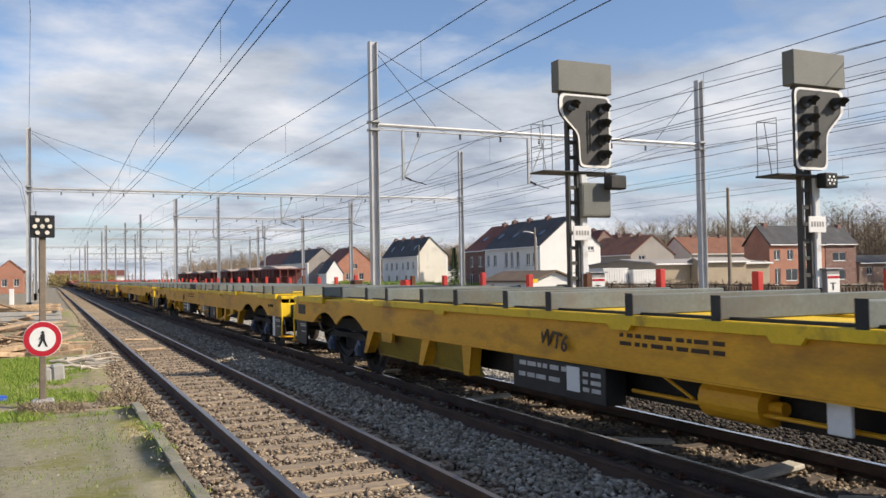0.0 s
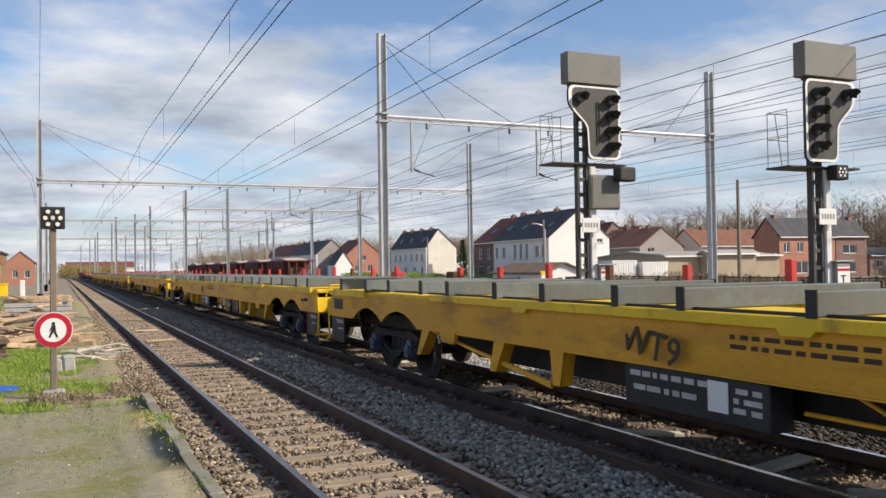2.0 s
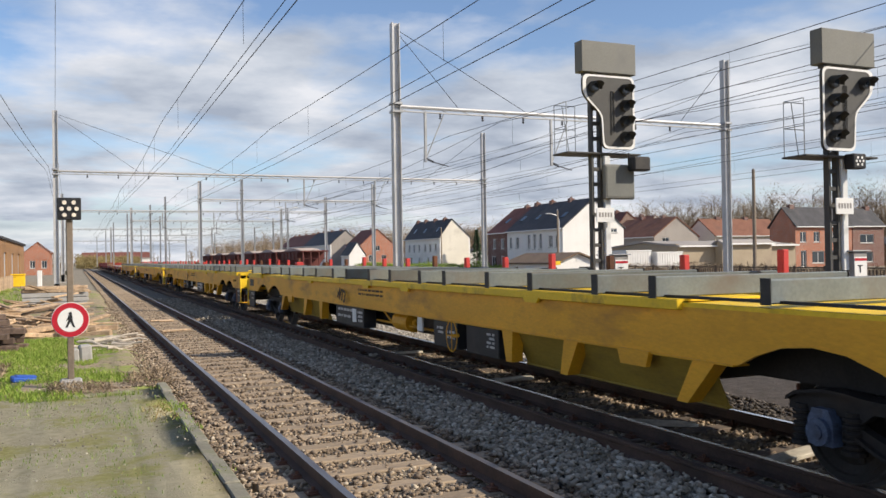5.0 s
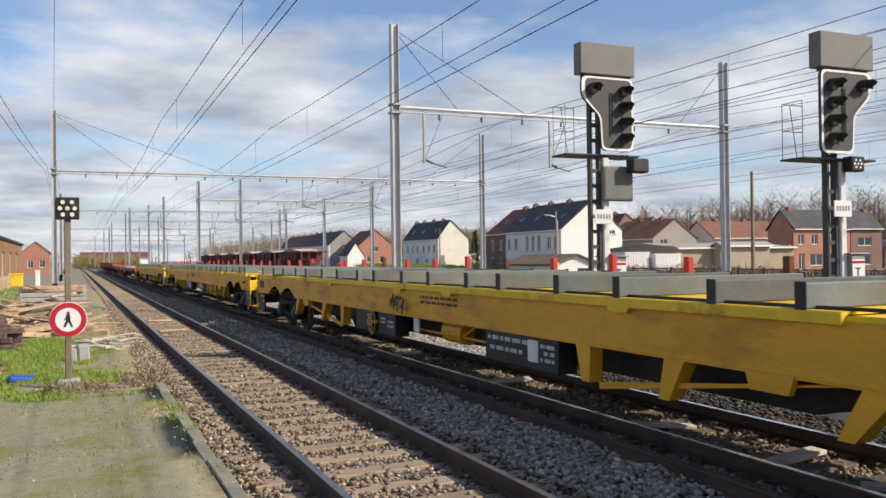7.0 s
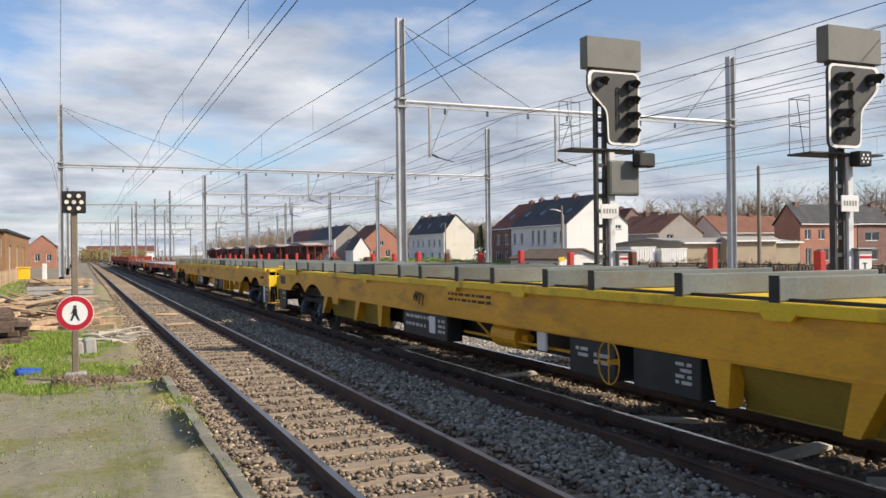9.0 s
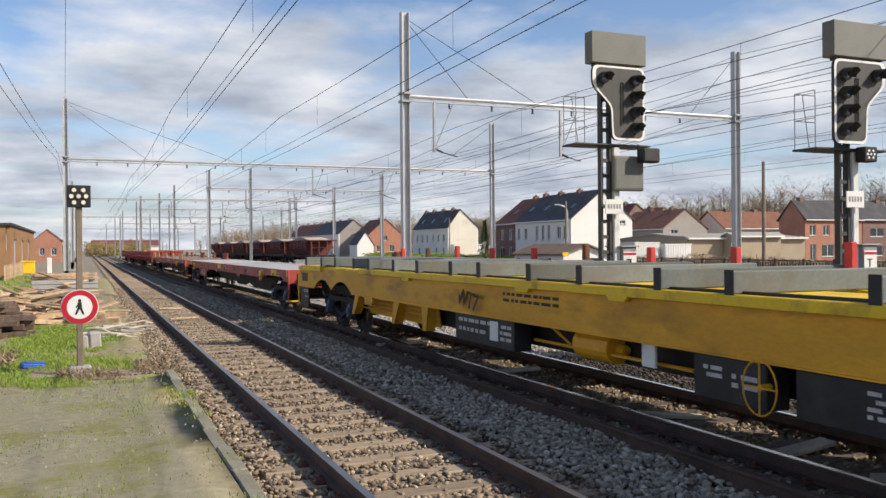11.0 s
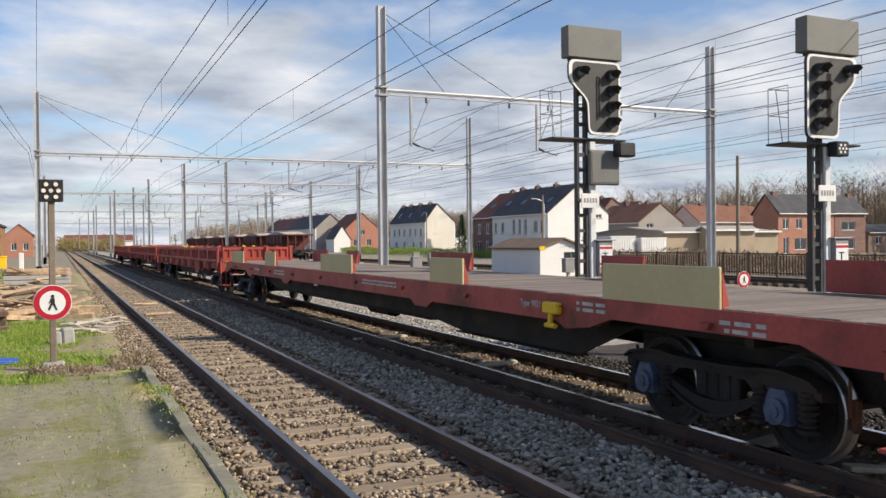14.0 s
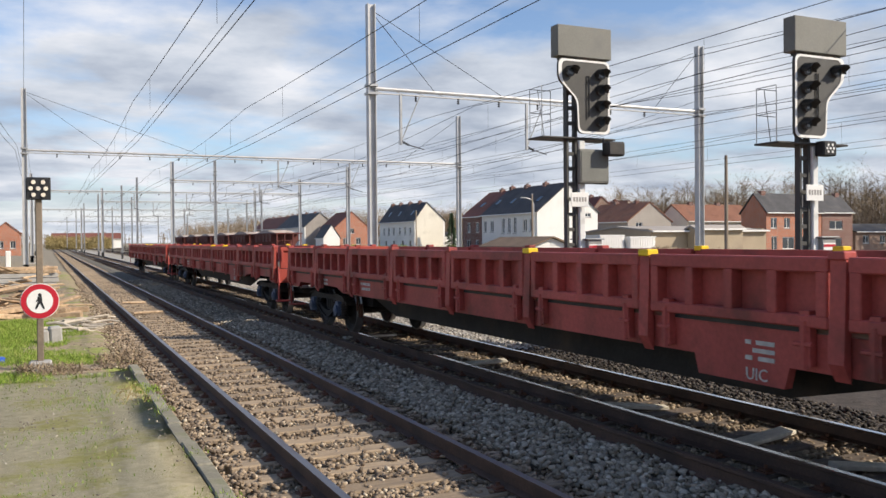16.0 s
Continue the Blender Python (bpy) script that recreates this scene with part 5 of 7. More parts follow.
def gantry(y, x0, x1, joint, tops, hangers, label, stays=True):
    g = thing("catenary_gantry", label, "catenary gantry", "catenary gantries")
    for x, top in zip((x0, x1), tops):
        mast_parts(g, x, y, top, joint)
    bm = bmesh.new()
    rod(bm, (x0, y, joint + 0.06), (x1, y, joint + 0.06), 0.075, 8)
    rod(bm, (x0, y, joint - 0.12), (x1, y, joint - 0.12), 0.03, 6)
    n = int((x1 - x0) / 0.9)
    for i in range(n):
        xa, xb = x0 + (x1 - x0) * i / n, x0 + (x1 - x0) * (i + 0.5) / n
        rod(bm, (xa, y, joint + 0.04), (xb, y, joint - 0.11), 0.015, 4)
    part("beam", bm, GALV, g)
    for i in range(1, int((x1 - x0) / 1.9)):
        bm = bmesh.new()
        x = x0 + 1.9 * i
        insulator(bm, (x, y, joint - 0.12), (x, y, joint - 0.36), 3)
        part("insulator", bm, DARK, g)
    for x in hangers:
        bm = bmesh.new()
        rbox(bm, x - 0.05, x + 0.05, y - 0.05, y + 0.05, 5.75, joint - 0.1, 0.01)
        rod(bm, (x, y, 5.85), (x + 0.85, y, joint - 0.1), 0.025, 6)
        hp = part("drop_post", bm, GALV_OLD, g)
        bm = bmesh.new()
        insulator(bm, (x, y, 5.9), (x + 0.35, y, 5.75), 4)
        rod(bm, (x + 0.35, y, 5.75), (x + 1.0, y, 5.6), 0.02, 6)
        part("steady_arm", bm, DARK, hp)
    if stays:
        bm = bmesh.new()
        rod(bm, (x0, y, tops[0] - 0.25), (x0 + (x1 - x0) * 0.165, y, joint + 0.1), 0.012, 5)
        part("stay", bm, WIRE, g)
        bm = bmesh.new()
        rod(bm, (x0, y, tops[0] - 0.2), (x0 + (x1 - x0) * 0.355, y, joint + 0.1), 0.012, 5)
        part("stay", bm, WIRE, g)
        bm = bmesh.new()
        rod(bm, (x1, y, tops[1] - 0.2), (x1 - (x1 - x0) * 0.16, y, joint + 0.1), 0.012, 5)
        part("stay", bm, WIRE, g)
    return g


gantry(31.4, 11.63, 28.16, 7.86, (11.2, 11.0), (12.87, 18.67), "galvanised steel catenary gantry spanning the yard tracks")
gantry(60.4, -1.18, 29.66, 7.86, (11.85, 11.7), (15.2, 20.6), "long galvanised catenary gantry across all tracks")
gantry(83.0, 10.8, 28.1, 7.7, (9.5, 9.5), (14.3, 19.0), "distant galvanised catenary gantry", False)
gantry(103.0, -1.4, 28.6, 7.7, (9.6, 9.6), (9.2, 15.0), "distant galvanised catenary gantry", False)
gantry(128.0, 7.2, 28.6, 7.7, (9.6, 9.6), (14, 19), "distant galvanised catenary gantry", False)
gantry(160.0, -1.6, 28.6, 7.7, (9.6, 9.6), (9.2, 15), "distant galvanised catenary gantry", False)
gantry(200.0, 7.0, 28.6, 7.7, (9.6, 9.6), (14, 19), "distant galvanised catenary gantry", False)
gantry(250.0, -2.0, 28.6, 7.7, (9.6, 9.6), (), "distant galvanised catenary gantry", False)


def lone_mast(x, y, top, lamp=False):
    g = thing("steel_mast", "slim galvanised steel mast in the yard" + (" with lamp arms" if lamp else ""), "mast", "yard masts")
    mast_parts(g, x, y, top, top - 1.2, 0.22)
    if lamp:
        for s in (-1, 1):
            bm = bmesh.new()
            rod(bm, (x, y, top - 0.2), (x + s * 1.2, y, top + 0.05), 0.03, 6)
            rbox(bm, x + s * 1.2 - 0.35, x + s * 1.2 + 0.35, y - 0.15, y + 0.15, top, top + 0.12, 0.03)
            part("lamp_head", bm, WHITE, g)


for x, y, top, lamp in ((14.3, 80.5, 9.5, False), (9.6, 104, 9.5, False), (9.0, 118, 9.4, False), (28.2, 122, 9.4, True), (7.4, 142, 9.5, False), (6.6, 175, 9.5, False), (6.4, 215, 9.5, False), (5.6, 270, 9.5, False), (-1.5, 83, 9.5, False), (-1.6, 128, 9.5, False), (-1.8, 205, 9.5, False), (31, 145, 9.0, True), (33, 172, 8.5, True), (30, 205, 8.5, True), (25, 260, 8.0, True), (13, 150, 9.5, False), (12.6, 190, 9.5, False), (20, 300, 9, False), (26, 330, 9, False)):
    lone_mast(x, y, top, lamp)


def catenary(x, supports, label, z=5.55, mess=6.85, sag=0.30, droppers=7, drift=0.0):
    """Contact wire, sagging messenger and droppers over one track."""
    c = thing("overhead_line", label, "overhead wire", "overhead lines")
    bm = bmesh.new()
    tube(bm, [(x + (0.2 if i % 2 else -0.2), a, z) for i, a in enumerate(supports)], 0.0085, 5)
    part("contact_wire", bm, WIRE, c)
    bm = bmesh.new()
    tube(bm, [(x + 0.05 + (0.2 if i % 2 else -0.2), a, z + 0.28) for i, a in enumerate(supports)], 0.0075, 5)
    part("auxiliary_wire", bm, WIRE, c)
    bm = bmesh.new()
    drops, run = [], []
    for i, (a, b) in enumerate(zip(supports, supports[1:])):
        n = 10
        pts = [Vector((x + drift * (a + (b - a) * k / n), a + (b - a) * k / n, mess - sag * 4 * (k / n) * (1 - k / n))) for k in range(n + 1)]
        run += pts[:-1]
        if a < 110:
            drops += [(pts[k], z + 0.28) for k in range(1, n, 2)]
    tube(bm, run + [pts[-1]], 0.009, 5)
    part("messenger_wire", bm, WIRE, c)
    for p, zz in drops:
        b2 = bmesh.new()
        rod(b2, p, (p.x, p.y, zz), 0.004, 4)
        part("dropper", b2, WIRE, c)


SUP = (-22.0, 31.4, 60.4, 103.0, 160.0, 250.0, 330.0)
catenary(2.8, SUP, "overhead catenary wires above the near track")
catenary(6.72, SUP, "overhead catenary wires above the second track")
for xl in (13.2, 18.0, 22.8):
    catenary(xl + 0.75, SUP, "overhead catenary wires above a yard track")
catenary(31.3, SUP, "overhead catenary wires above the outer track", 5.7, 7.0)


def feeder(pts, r, label):
    bm = bmesh.new()
    run = []
    for a, b in zip(pts, pts[1:]):
        n = 8
        a, b = Vector(a), Vector(b)
        for k in range(n):
            f = k / n
            run.append(a.lerp(b, f) - Vector((0, 0, 0.9 * 4 * f * (1 - f) * min(1, (b - a).length / 60))))
    tube(bm, run + [Vector(pts[-1])], r, 5)
    solid("feeder_wire", bm, WIRE, label, "overhead wire", "feeder wires")


feeder([(-0.35, -20, 10.6), (-0.55, 31, 10.9), (-1.18, 60.4, 11.2), (-1.4, 103, 9.5), (-1.6, 160, 9.5)], 0.009, "thin feeder wire along the mast tops")
feeder([(-3.2, -20, 8.3), (-1.6, 60.4, 8.2), (-1.6, 160, 7.9)], 0.011, "dark feeder wire beside the gantries")
feeder([(-3.6, -20, 8.0), (-1.7, 60.4, 7.9), (-1.7, 160, 7.6)], 0.011, "dark feeder wire beside the gantries")
for x, z in ((28.4, 10.9), (28.0, 9.7), (28.6, 8.6), (16.2, 7.5), (21.0, 7.5), (25.8, 7.5)):
    feeder([(x - 0.3, -25, z), (x, 31.4, z), (x, 83, z - 1.2), (x, 160, z - 1.2), (x - 0.4, 250, z - 1.2)], 0.010, "dark feeder wire over the yard")


# ---------------------------------------------------------------- the two tall signals
def round_poly(pts, r=0.07, n=4):
    out = []
    k = len(pts)
    for i in range(k):
        p, a, b = Vector(pts[i]), Vector(pts[i - 1]), Vector(pts[(i + 1) % k])
        u, v = (a - p).normalized(), (b - p).normalized()
        rr = min(r, (a - p).length * 0.45, (b - p).length * 0.45)
        for j in range(n + 1):
            f = j / n
            q = (p + u * rr) * (1 - f) ** 2 + p * 2 * f * (1 - f) + (p + v * rr) * f ** 2
            out.append((q.x, q.y))
    return out


def signal(x, y, base, mirror, lower_panel, label):
    """A tall light signal on a lattice post. Local x to the right, front to -y, heights from the rail."""
    s = thing("light_signal", label, "railway signal", "light signals", at=pose(x, y, 0))
    dz = base
    f = -1 if mirror else 1

    def P(u, v):
        return (f * u, v + dz)

    bm = bmesh.new()
    rbox(bm, -0.63, 0.63, -0.06, 0.20, 5.50 + dz, 6.11 + dz, 0.012)
    part("top_box", bm, SIGNAL_GREY, s)
    bm = bmesh.new()
    for px in (-0.5, 0.5):
        rbox(bm, px - 0.04, px + 0.04, 0.0, 0.12, 5.44 + dz, 5.51 + dz, 0.006)
    part("box_bracket", bm, SIGNAL_BLACK, s)
    outline = [(-0.60, 5.46), (0.60, 5.46), (0.60, 4.02), (-0.15, 4.02), (-0.18, 4.68), (-0.60, 5.06)]
    poly = round_poly(outline, 0.13)
    bm = bmesh.new()
    prism(bm, [P(*p) for p in poly], "y", -0.03, 0.03)
    head = part("signal_head", bm, SIGNAL_BLACK, s)
    bm = bmesh.new()
    c = (0.15, 4.8)
    inner = [(c[0] + (p[0] - c[0]) * 0.90, c[1] + (p[1] - c[1]) * 0.94) for p in poly]
    k = len(poly)
    o = [bm.verts.new((*[P(*p)[0]], -0.036, P(*p)[1])) for p in poly]
    i_ = [bm.verts.new((*[P(*p)[0]], -0.036, P(*p)[1])) for p in inner]
    o2 = [bm.verts.new((P(*p)[0], -0.028, P(*p)[1])) for p in poly]
    i2 = [bm.verts.new((P(*p)[0], -0.028, P(*p)[1])) for p in inner]
    for j in range(k):
        j2 = (j + 1) % k
        bm.faces.new((o[j], o[j2], i_[j2], i_[j]))
        bm.faces.new((o[j], o2[j], o2[j2], o[j2]))
        bm.faces.new((i_[j], i_[j2], i2[j2], i2[j]))
    part("white_border", bm, WHITE, head, "white painted border")
    for u, v in ((-0.36, 5.21), (0.36, 5.19), (0.36, 4.88), (0.36, 4.57), (0.36, 4.26)):
        cx, cz = P(u, v)
        bm = bmesh.new()
        rod(bm, (cx, -0.035, cz), (cx, -0.10, cz), 0.105, 16)
        ln = part("lamp_housing", bm, SIGNAL_BLACK, head)
        bm = bmesh.new()
        rod(bm, (cx, -0.09, cz), (cx, -0.106, cz), 0.07, 16)
        part("lens", bm, GLASS, ln)
        bm = bmesh.new()
        n = 9
        ring = []
        for j in range(n + 1):
            a = math.pi * (-0.08 + 1.16 * j / n)
            ring.append((bm.verts.new((cx + 0.118 * math.cos(a), -0.05, cz + 0.118 * math.sin(a))), bm.verts.new((cx + 0.118 * math.cos(a), -0.28 if 1 < j < n - 1 else -0.18, cz + 0.118 * math.sin(a) - 0.03))))
        for a, b in zip(ring, ring[1:]):
            bm.faces.new((a[0], b[0], b[1], a[1]))
        bmesh.ops.solidify(bm, geom=bm.faces[:], thickness=0.008)
        part("hood", bm, SIGNAL_BLACK, ln)
    bm = bmesh.new()
    rx = P(0.08, 0)[0]
    pts = [(rx - 0.03, 4.3), (rx - 0.03, 5.15), (rx + 0.03, 5.15), (rx + 0.03, 4.35)]
    for a, b in zip(pts, pts[1:]):
        rod(bm, (a[0], -0.045, a[1] + dz), (b[0], -0.045, b[1] + dz), 0.009, 6)
    part("cable_loop", bm, SIGNAL_BLACK, head)
    # lattice post
    px = -0.20
    bm = bmesh.new()
    for a in (-0.10, 0.10):
        rbox(bm, px + a - 0.028, px + a + 0.028, 0.12, 0.24, -0.3, 5.5 + dz, 0.006)
    z = 0.0
    while z < 5.3 + dz:
        box(bm, px - 0.08, px + 0.08, 0.14, 0.22, z, z + 0.07)
        z += 0.30
    post = part("lattice_post", bm, SIGNAL_BLACK, s)
    bm = bmesh.new()
    rbox(bm, px + 0.14, px + 0.29, 0.08, 0.22, -0.3, 3.9 + dz, 0.02)
    part("cable_duct", bm, WHITE_DUCT, post, "pale painted cable duct")
    bm = bmesh.new()
    rbox(bm, -0.92, 0.80, 0.05, 0.60, 3.92 + dz, 3.955 + dz, 0.01)
    walkp = part("service_platform", bm, SIGNAL_BLACK, s)
    # guard cage of thin bars
    for xa, xb, ya in ((-0.90, -0.90, 0.55), (-0.90, -0.90, 0.1), (-0.72, -0.56, 0.55), (-0.42, -0.42, 0.55)):
        bm = bmesh.new()
        rod(bm, (xb, ya, 3.95 + dz), (xa, ya, 4.92 + dz), 0.008, 6)
        part("rail_upright", bm, GALV_OLD, walkp)
    for zz in (4.45, 4.92):
        bm = bmesh.new()
        rod(bm, (-0.90, 0.1, zz + dz), (-0.90, 0.55, zz + dz), 0.008, 6)
        rod(bm, (-0.90, 0.55, zz + dz), (-0.42, 0.55, zz + dz), 0.008, 6)
        part("guard_rail", bm, GALV_OLD, walkp)
    if lower_panel:
        bm = bmesh.new()
        rbox(bm, -0.14, 0.58, -0.04, 0.06, 3.03, 3.72, 0.03)
        lp = part("lower_panel", bm, SIGNAL_GREY, s)
        bm = bmesh.new()
        rbox(bm, -0.09, 0.53, -0.05, -0.035, 3.08, 3.67, 0.004)
        part("panel_face", bm, mat("panel_face_grey", (0.16, 0.165, 0.15), 0.6, 0, 0.1, 2, 20, 0.03), lp)
        bm = bmesh.new()
        rbox(bm, 0.38, 0.78, -0.30, -0.06, 3.58, 3.86, 0.03)
        rod(bm, (0.42, -0.06, 3.72), (0.42, -0.06, 3.95), 0.02, 6)
        part("hooded_lamp", bm, BLACK, s)
    else:
        bm = bmesh.new()
        rbox(bm, -0.05, 0.26, -0.16, 0.05, 3.36 + dz * 0, 3.62 + dz * 0, 0.02)
        hl = part("dot_indicator", bm, BLACK, s)
        for u, v in ((0.05, 3.55), (0.15, 3.55), (0.02, 3.49), (0.10, 3.49), (0.18, 3.49), (0.05, 3.43), (0.15, 3.43)):
            bm = bmesh.new()
            rod(bm, (u, -0.165, v), (u, -0.158, v), 0.022, 8)
            part("white_dot", bm, WHITE, hl)
    bm = bmesh.new()
    rbox(bm, px - 0.12, px + 0.29, -0.02, 0.0, 2.58, 2.86, 0.004)
    pl = part("number_plate", bm, WHITE, s, "white enamel identification plate")
    bm = bmesh.new()
    for j in range(5):
        box(bm, px - 0.07 + 0.066 * j, px - 0.03 + 0.066 * j, -0.024, -0.019, 2.68, 2.77)
    part("marking", bm, BOX_GREY, pl)
    # relay box with its plate
    bm = bmesh.new()
    rbox(bm, 0.08, 0.42, 0.0, 0.50, 1.28, 1.93, 0.015)
    rb = part("relay_box", bm, BOX_GREY, s)
    bm = bmesh.new()
    box(bm, 0.10, 0.40, -0.006, -0.001, 1.42, 1.84)
    part("plate", bm, WHITE, rb)
    for zz in (1.45, 1.77):
        bm = bmesh.new()
        box(bm, 0.105, 0.395, -0.010, -0.005, zz, zz + 0.045)
        part("red_stripe", bm, SIGN_RED, rb)
    writing("T", 0.20, BLACK, rb, Matrix.Translation((0.17, -0.010, 1.56)) @ pose(0, 0, 0, 90, 0, 0))
    bm = bmesh.new()
    rbox(bm, 0.02, 0.46, -0.04, 0.54, 1.93, 1.955, 0.006)
    part("box_lid", bm, GALV_OLD, rb)
    return s


signal(9.63, 14.0, 0.0, False, True, "tall grey railway light signal with white border and lower panel")
signal(12.31, 10.72, -0.35, True, False, "tall grey railway light signal with white border and dot indicator")


# ---------------------------------------------------------------- beside the near track
def sign_disc(parent, z, r):
    bm = bmesh.new()
    rod(bm, (0, -0.055, z), (0, -0.065, z), r, 36)
    part("sign_disc", bm, SIGN_RED, parent, "red-rimmed round sign")
    bm = bmesh.new()
    rod(bm, (0, -0.064, z), (0, -0.070, z), r * 0.70, 32)
    part("sign_face", bm, WHITE, parent)
    bm = bmesh.new()
    rod(bm, (0, -0.050, z), (0, -0.0545, z), r * 1.04, 36)
    part("sign_backing", bm, WHITE, parent)
    bm = bmesh.new()
    yy = -0.0745
    k = r / 0.28
    prism(bm, [(-0.035 * k, z + 0.075 * k), (0.03 * k, z + 0.08 * k), (0.035 * k, z - 0.02 * k), (0.075 * k, z - 0.125 * k), (0.045 * k, z - 0.125 * k), (0.0, z - 0.03 * k), (-0.045 * k, z - 0.125 * k), (-0.075 * k, z - 0.12 * k), (-0.03 * k, z - 0.0 * k)], "y", yy, yy + 0.004)
    prism(bm, [(-0.03 * k, z + 0.05 * k), (-0.065 * k, z - 0.005 * k), (-0.055 * k, z - 0.015 * k), (-0.02 * k, z + 0.02 * k)], "y", yy, yy + 0.004)
    rod(bm, (0.0, yy, z + 0.105 * k), (0.0, yy + 0.004, z + 0.105 * k), 0.028 * k, 10)
    part("pictogram", bm, BLACK, parent, "black pictogram")


def sign_post():
    s = thing("sign_post", "weathered post with a round red-rimmed sign and a lamp board", "railway sign", at=pose(-0.1, 15.1, 0))
    bm = bmesh.new()
    rbox(bm, -0.05, 0.05, -0.05, 0.05, -0.1, 2.95, 0.012)
    part("post", bm, mat("weathered_post", (0.20, 0.16, 0.12), 0.85, 0, 0.25, 2, 25, 0.3, 0.004), s)
    bm = bmesh.new()
    rbox(bm, -0.17, 0.17, -0.15, 0.15, -0.25, 0.07, 0.03)
    part("concrete_foot", bm, CONC, s)
    sign_disc(s, 1.03, 0.275)
    bm = bmesh.new()
    rbox(bm, -0.18, 0.18, -0.10, -0.055, 2.65, 3.01, 0.012)
    bd = part("lamp_board", bm, BLACK, s, "black board with white lamps")
    lamp = mat("pale_lamp_lens", (0.80, 0.72, 0.60), 0.3, 0, 0.05, 3, 20, 0)
    for u, v in ((-0.07, 2.93), (0.07, 2.93), (-0.11, 2.83), (0.0, 2.83), (0.11, 2.83), (-0.07, 2.73), (0.07, 2.73)):
        bm = bmesh.new()
        rod(bm, (u, -0.10, v), (u, -0.125, v), 0.034, 12)
        part("lamp", bm, lamp, bd)


sign_post()


def small_sign():
    s = thing("warning_sign", "low round red-rimmed sign between the yard tracks", "railway sign", at=pose(23.0, 24.0, 0))
    bm = bmesh.new()
    rod(bm, (0, 0, -0.3), (0, 0, 0.5), 0.03, 8)
    part("post", bm, GALV_OLD, s)
    sign_disc(s, 0.42, 0.30)


small_sign()


def plank_pile(name, label, cx, cy, z0, nx, ny, layers, length, material, seed, w=0.24, h=0.14, mess=8, category="timber pile"):
    rg = random.Random(seed)
    p = thing(name, label, category, at=pose(cx, cy, z0))
    sizes = []
    for f in (1.0, 0.8, 0.6):
        bm = bmesh.new()
        rbox(bm, -length * f / 2, length * f / 2, -w * (0.6 + 0.4 * f) / 2, w * (0.6 + 0.4 * f) / 2, 0, h * (0.5 + 0.5 * f), 0.012)
        sizes.append(mesh_of(bm, material))
    for k in range(layers):
        n = max(1, ny - k // 2)
        for j in range(n):
            piece("timber", sizes[rg.choice((0, 0, 1, 2))], p, pose(rg.uniform(-0.25, 0.25) * nx, (j - n / 2) * w * 1.15, k * h * 1.02 + 0.004, rg.uniform(-2, 2), rg.uniform(-1.5, 1.5) * mess / 8, rg.uniform(-mess, mess)))
    return p


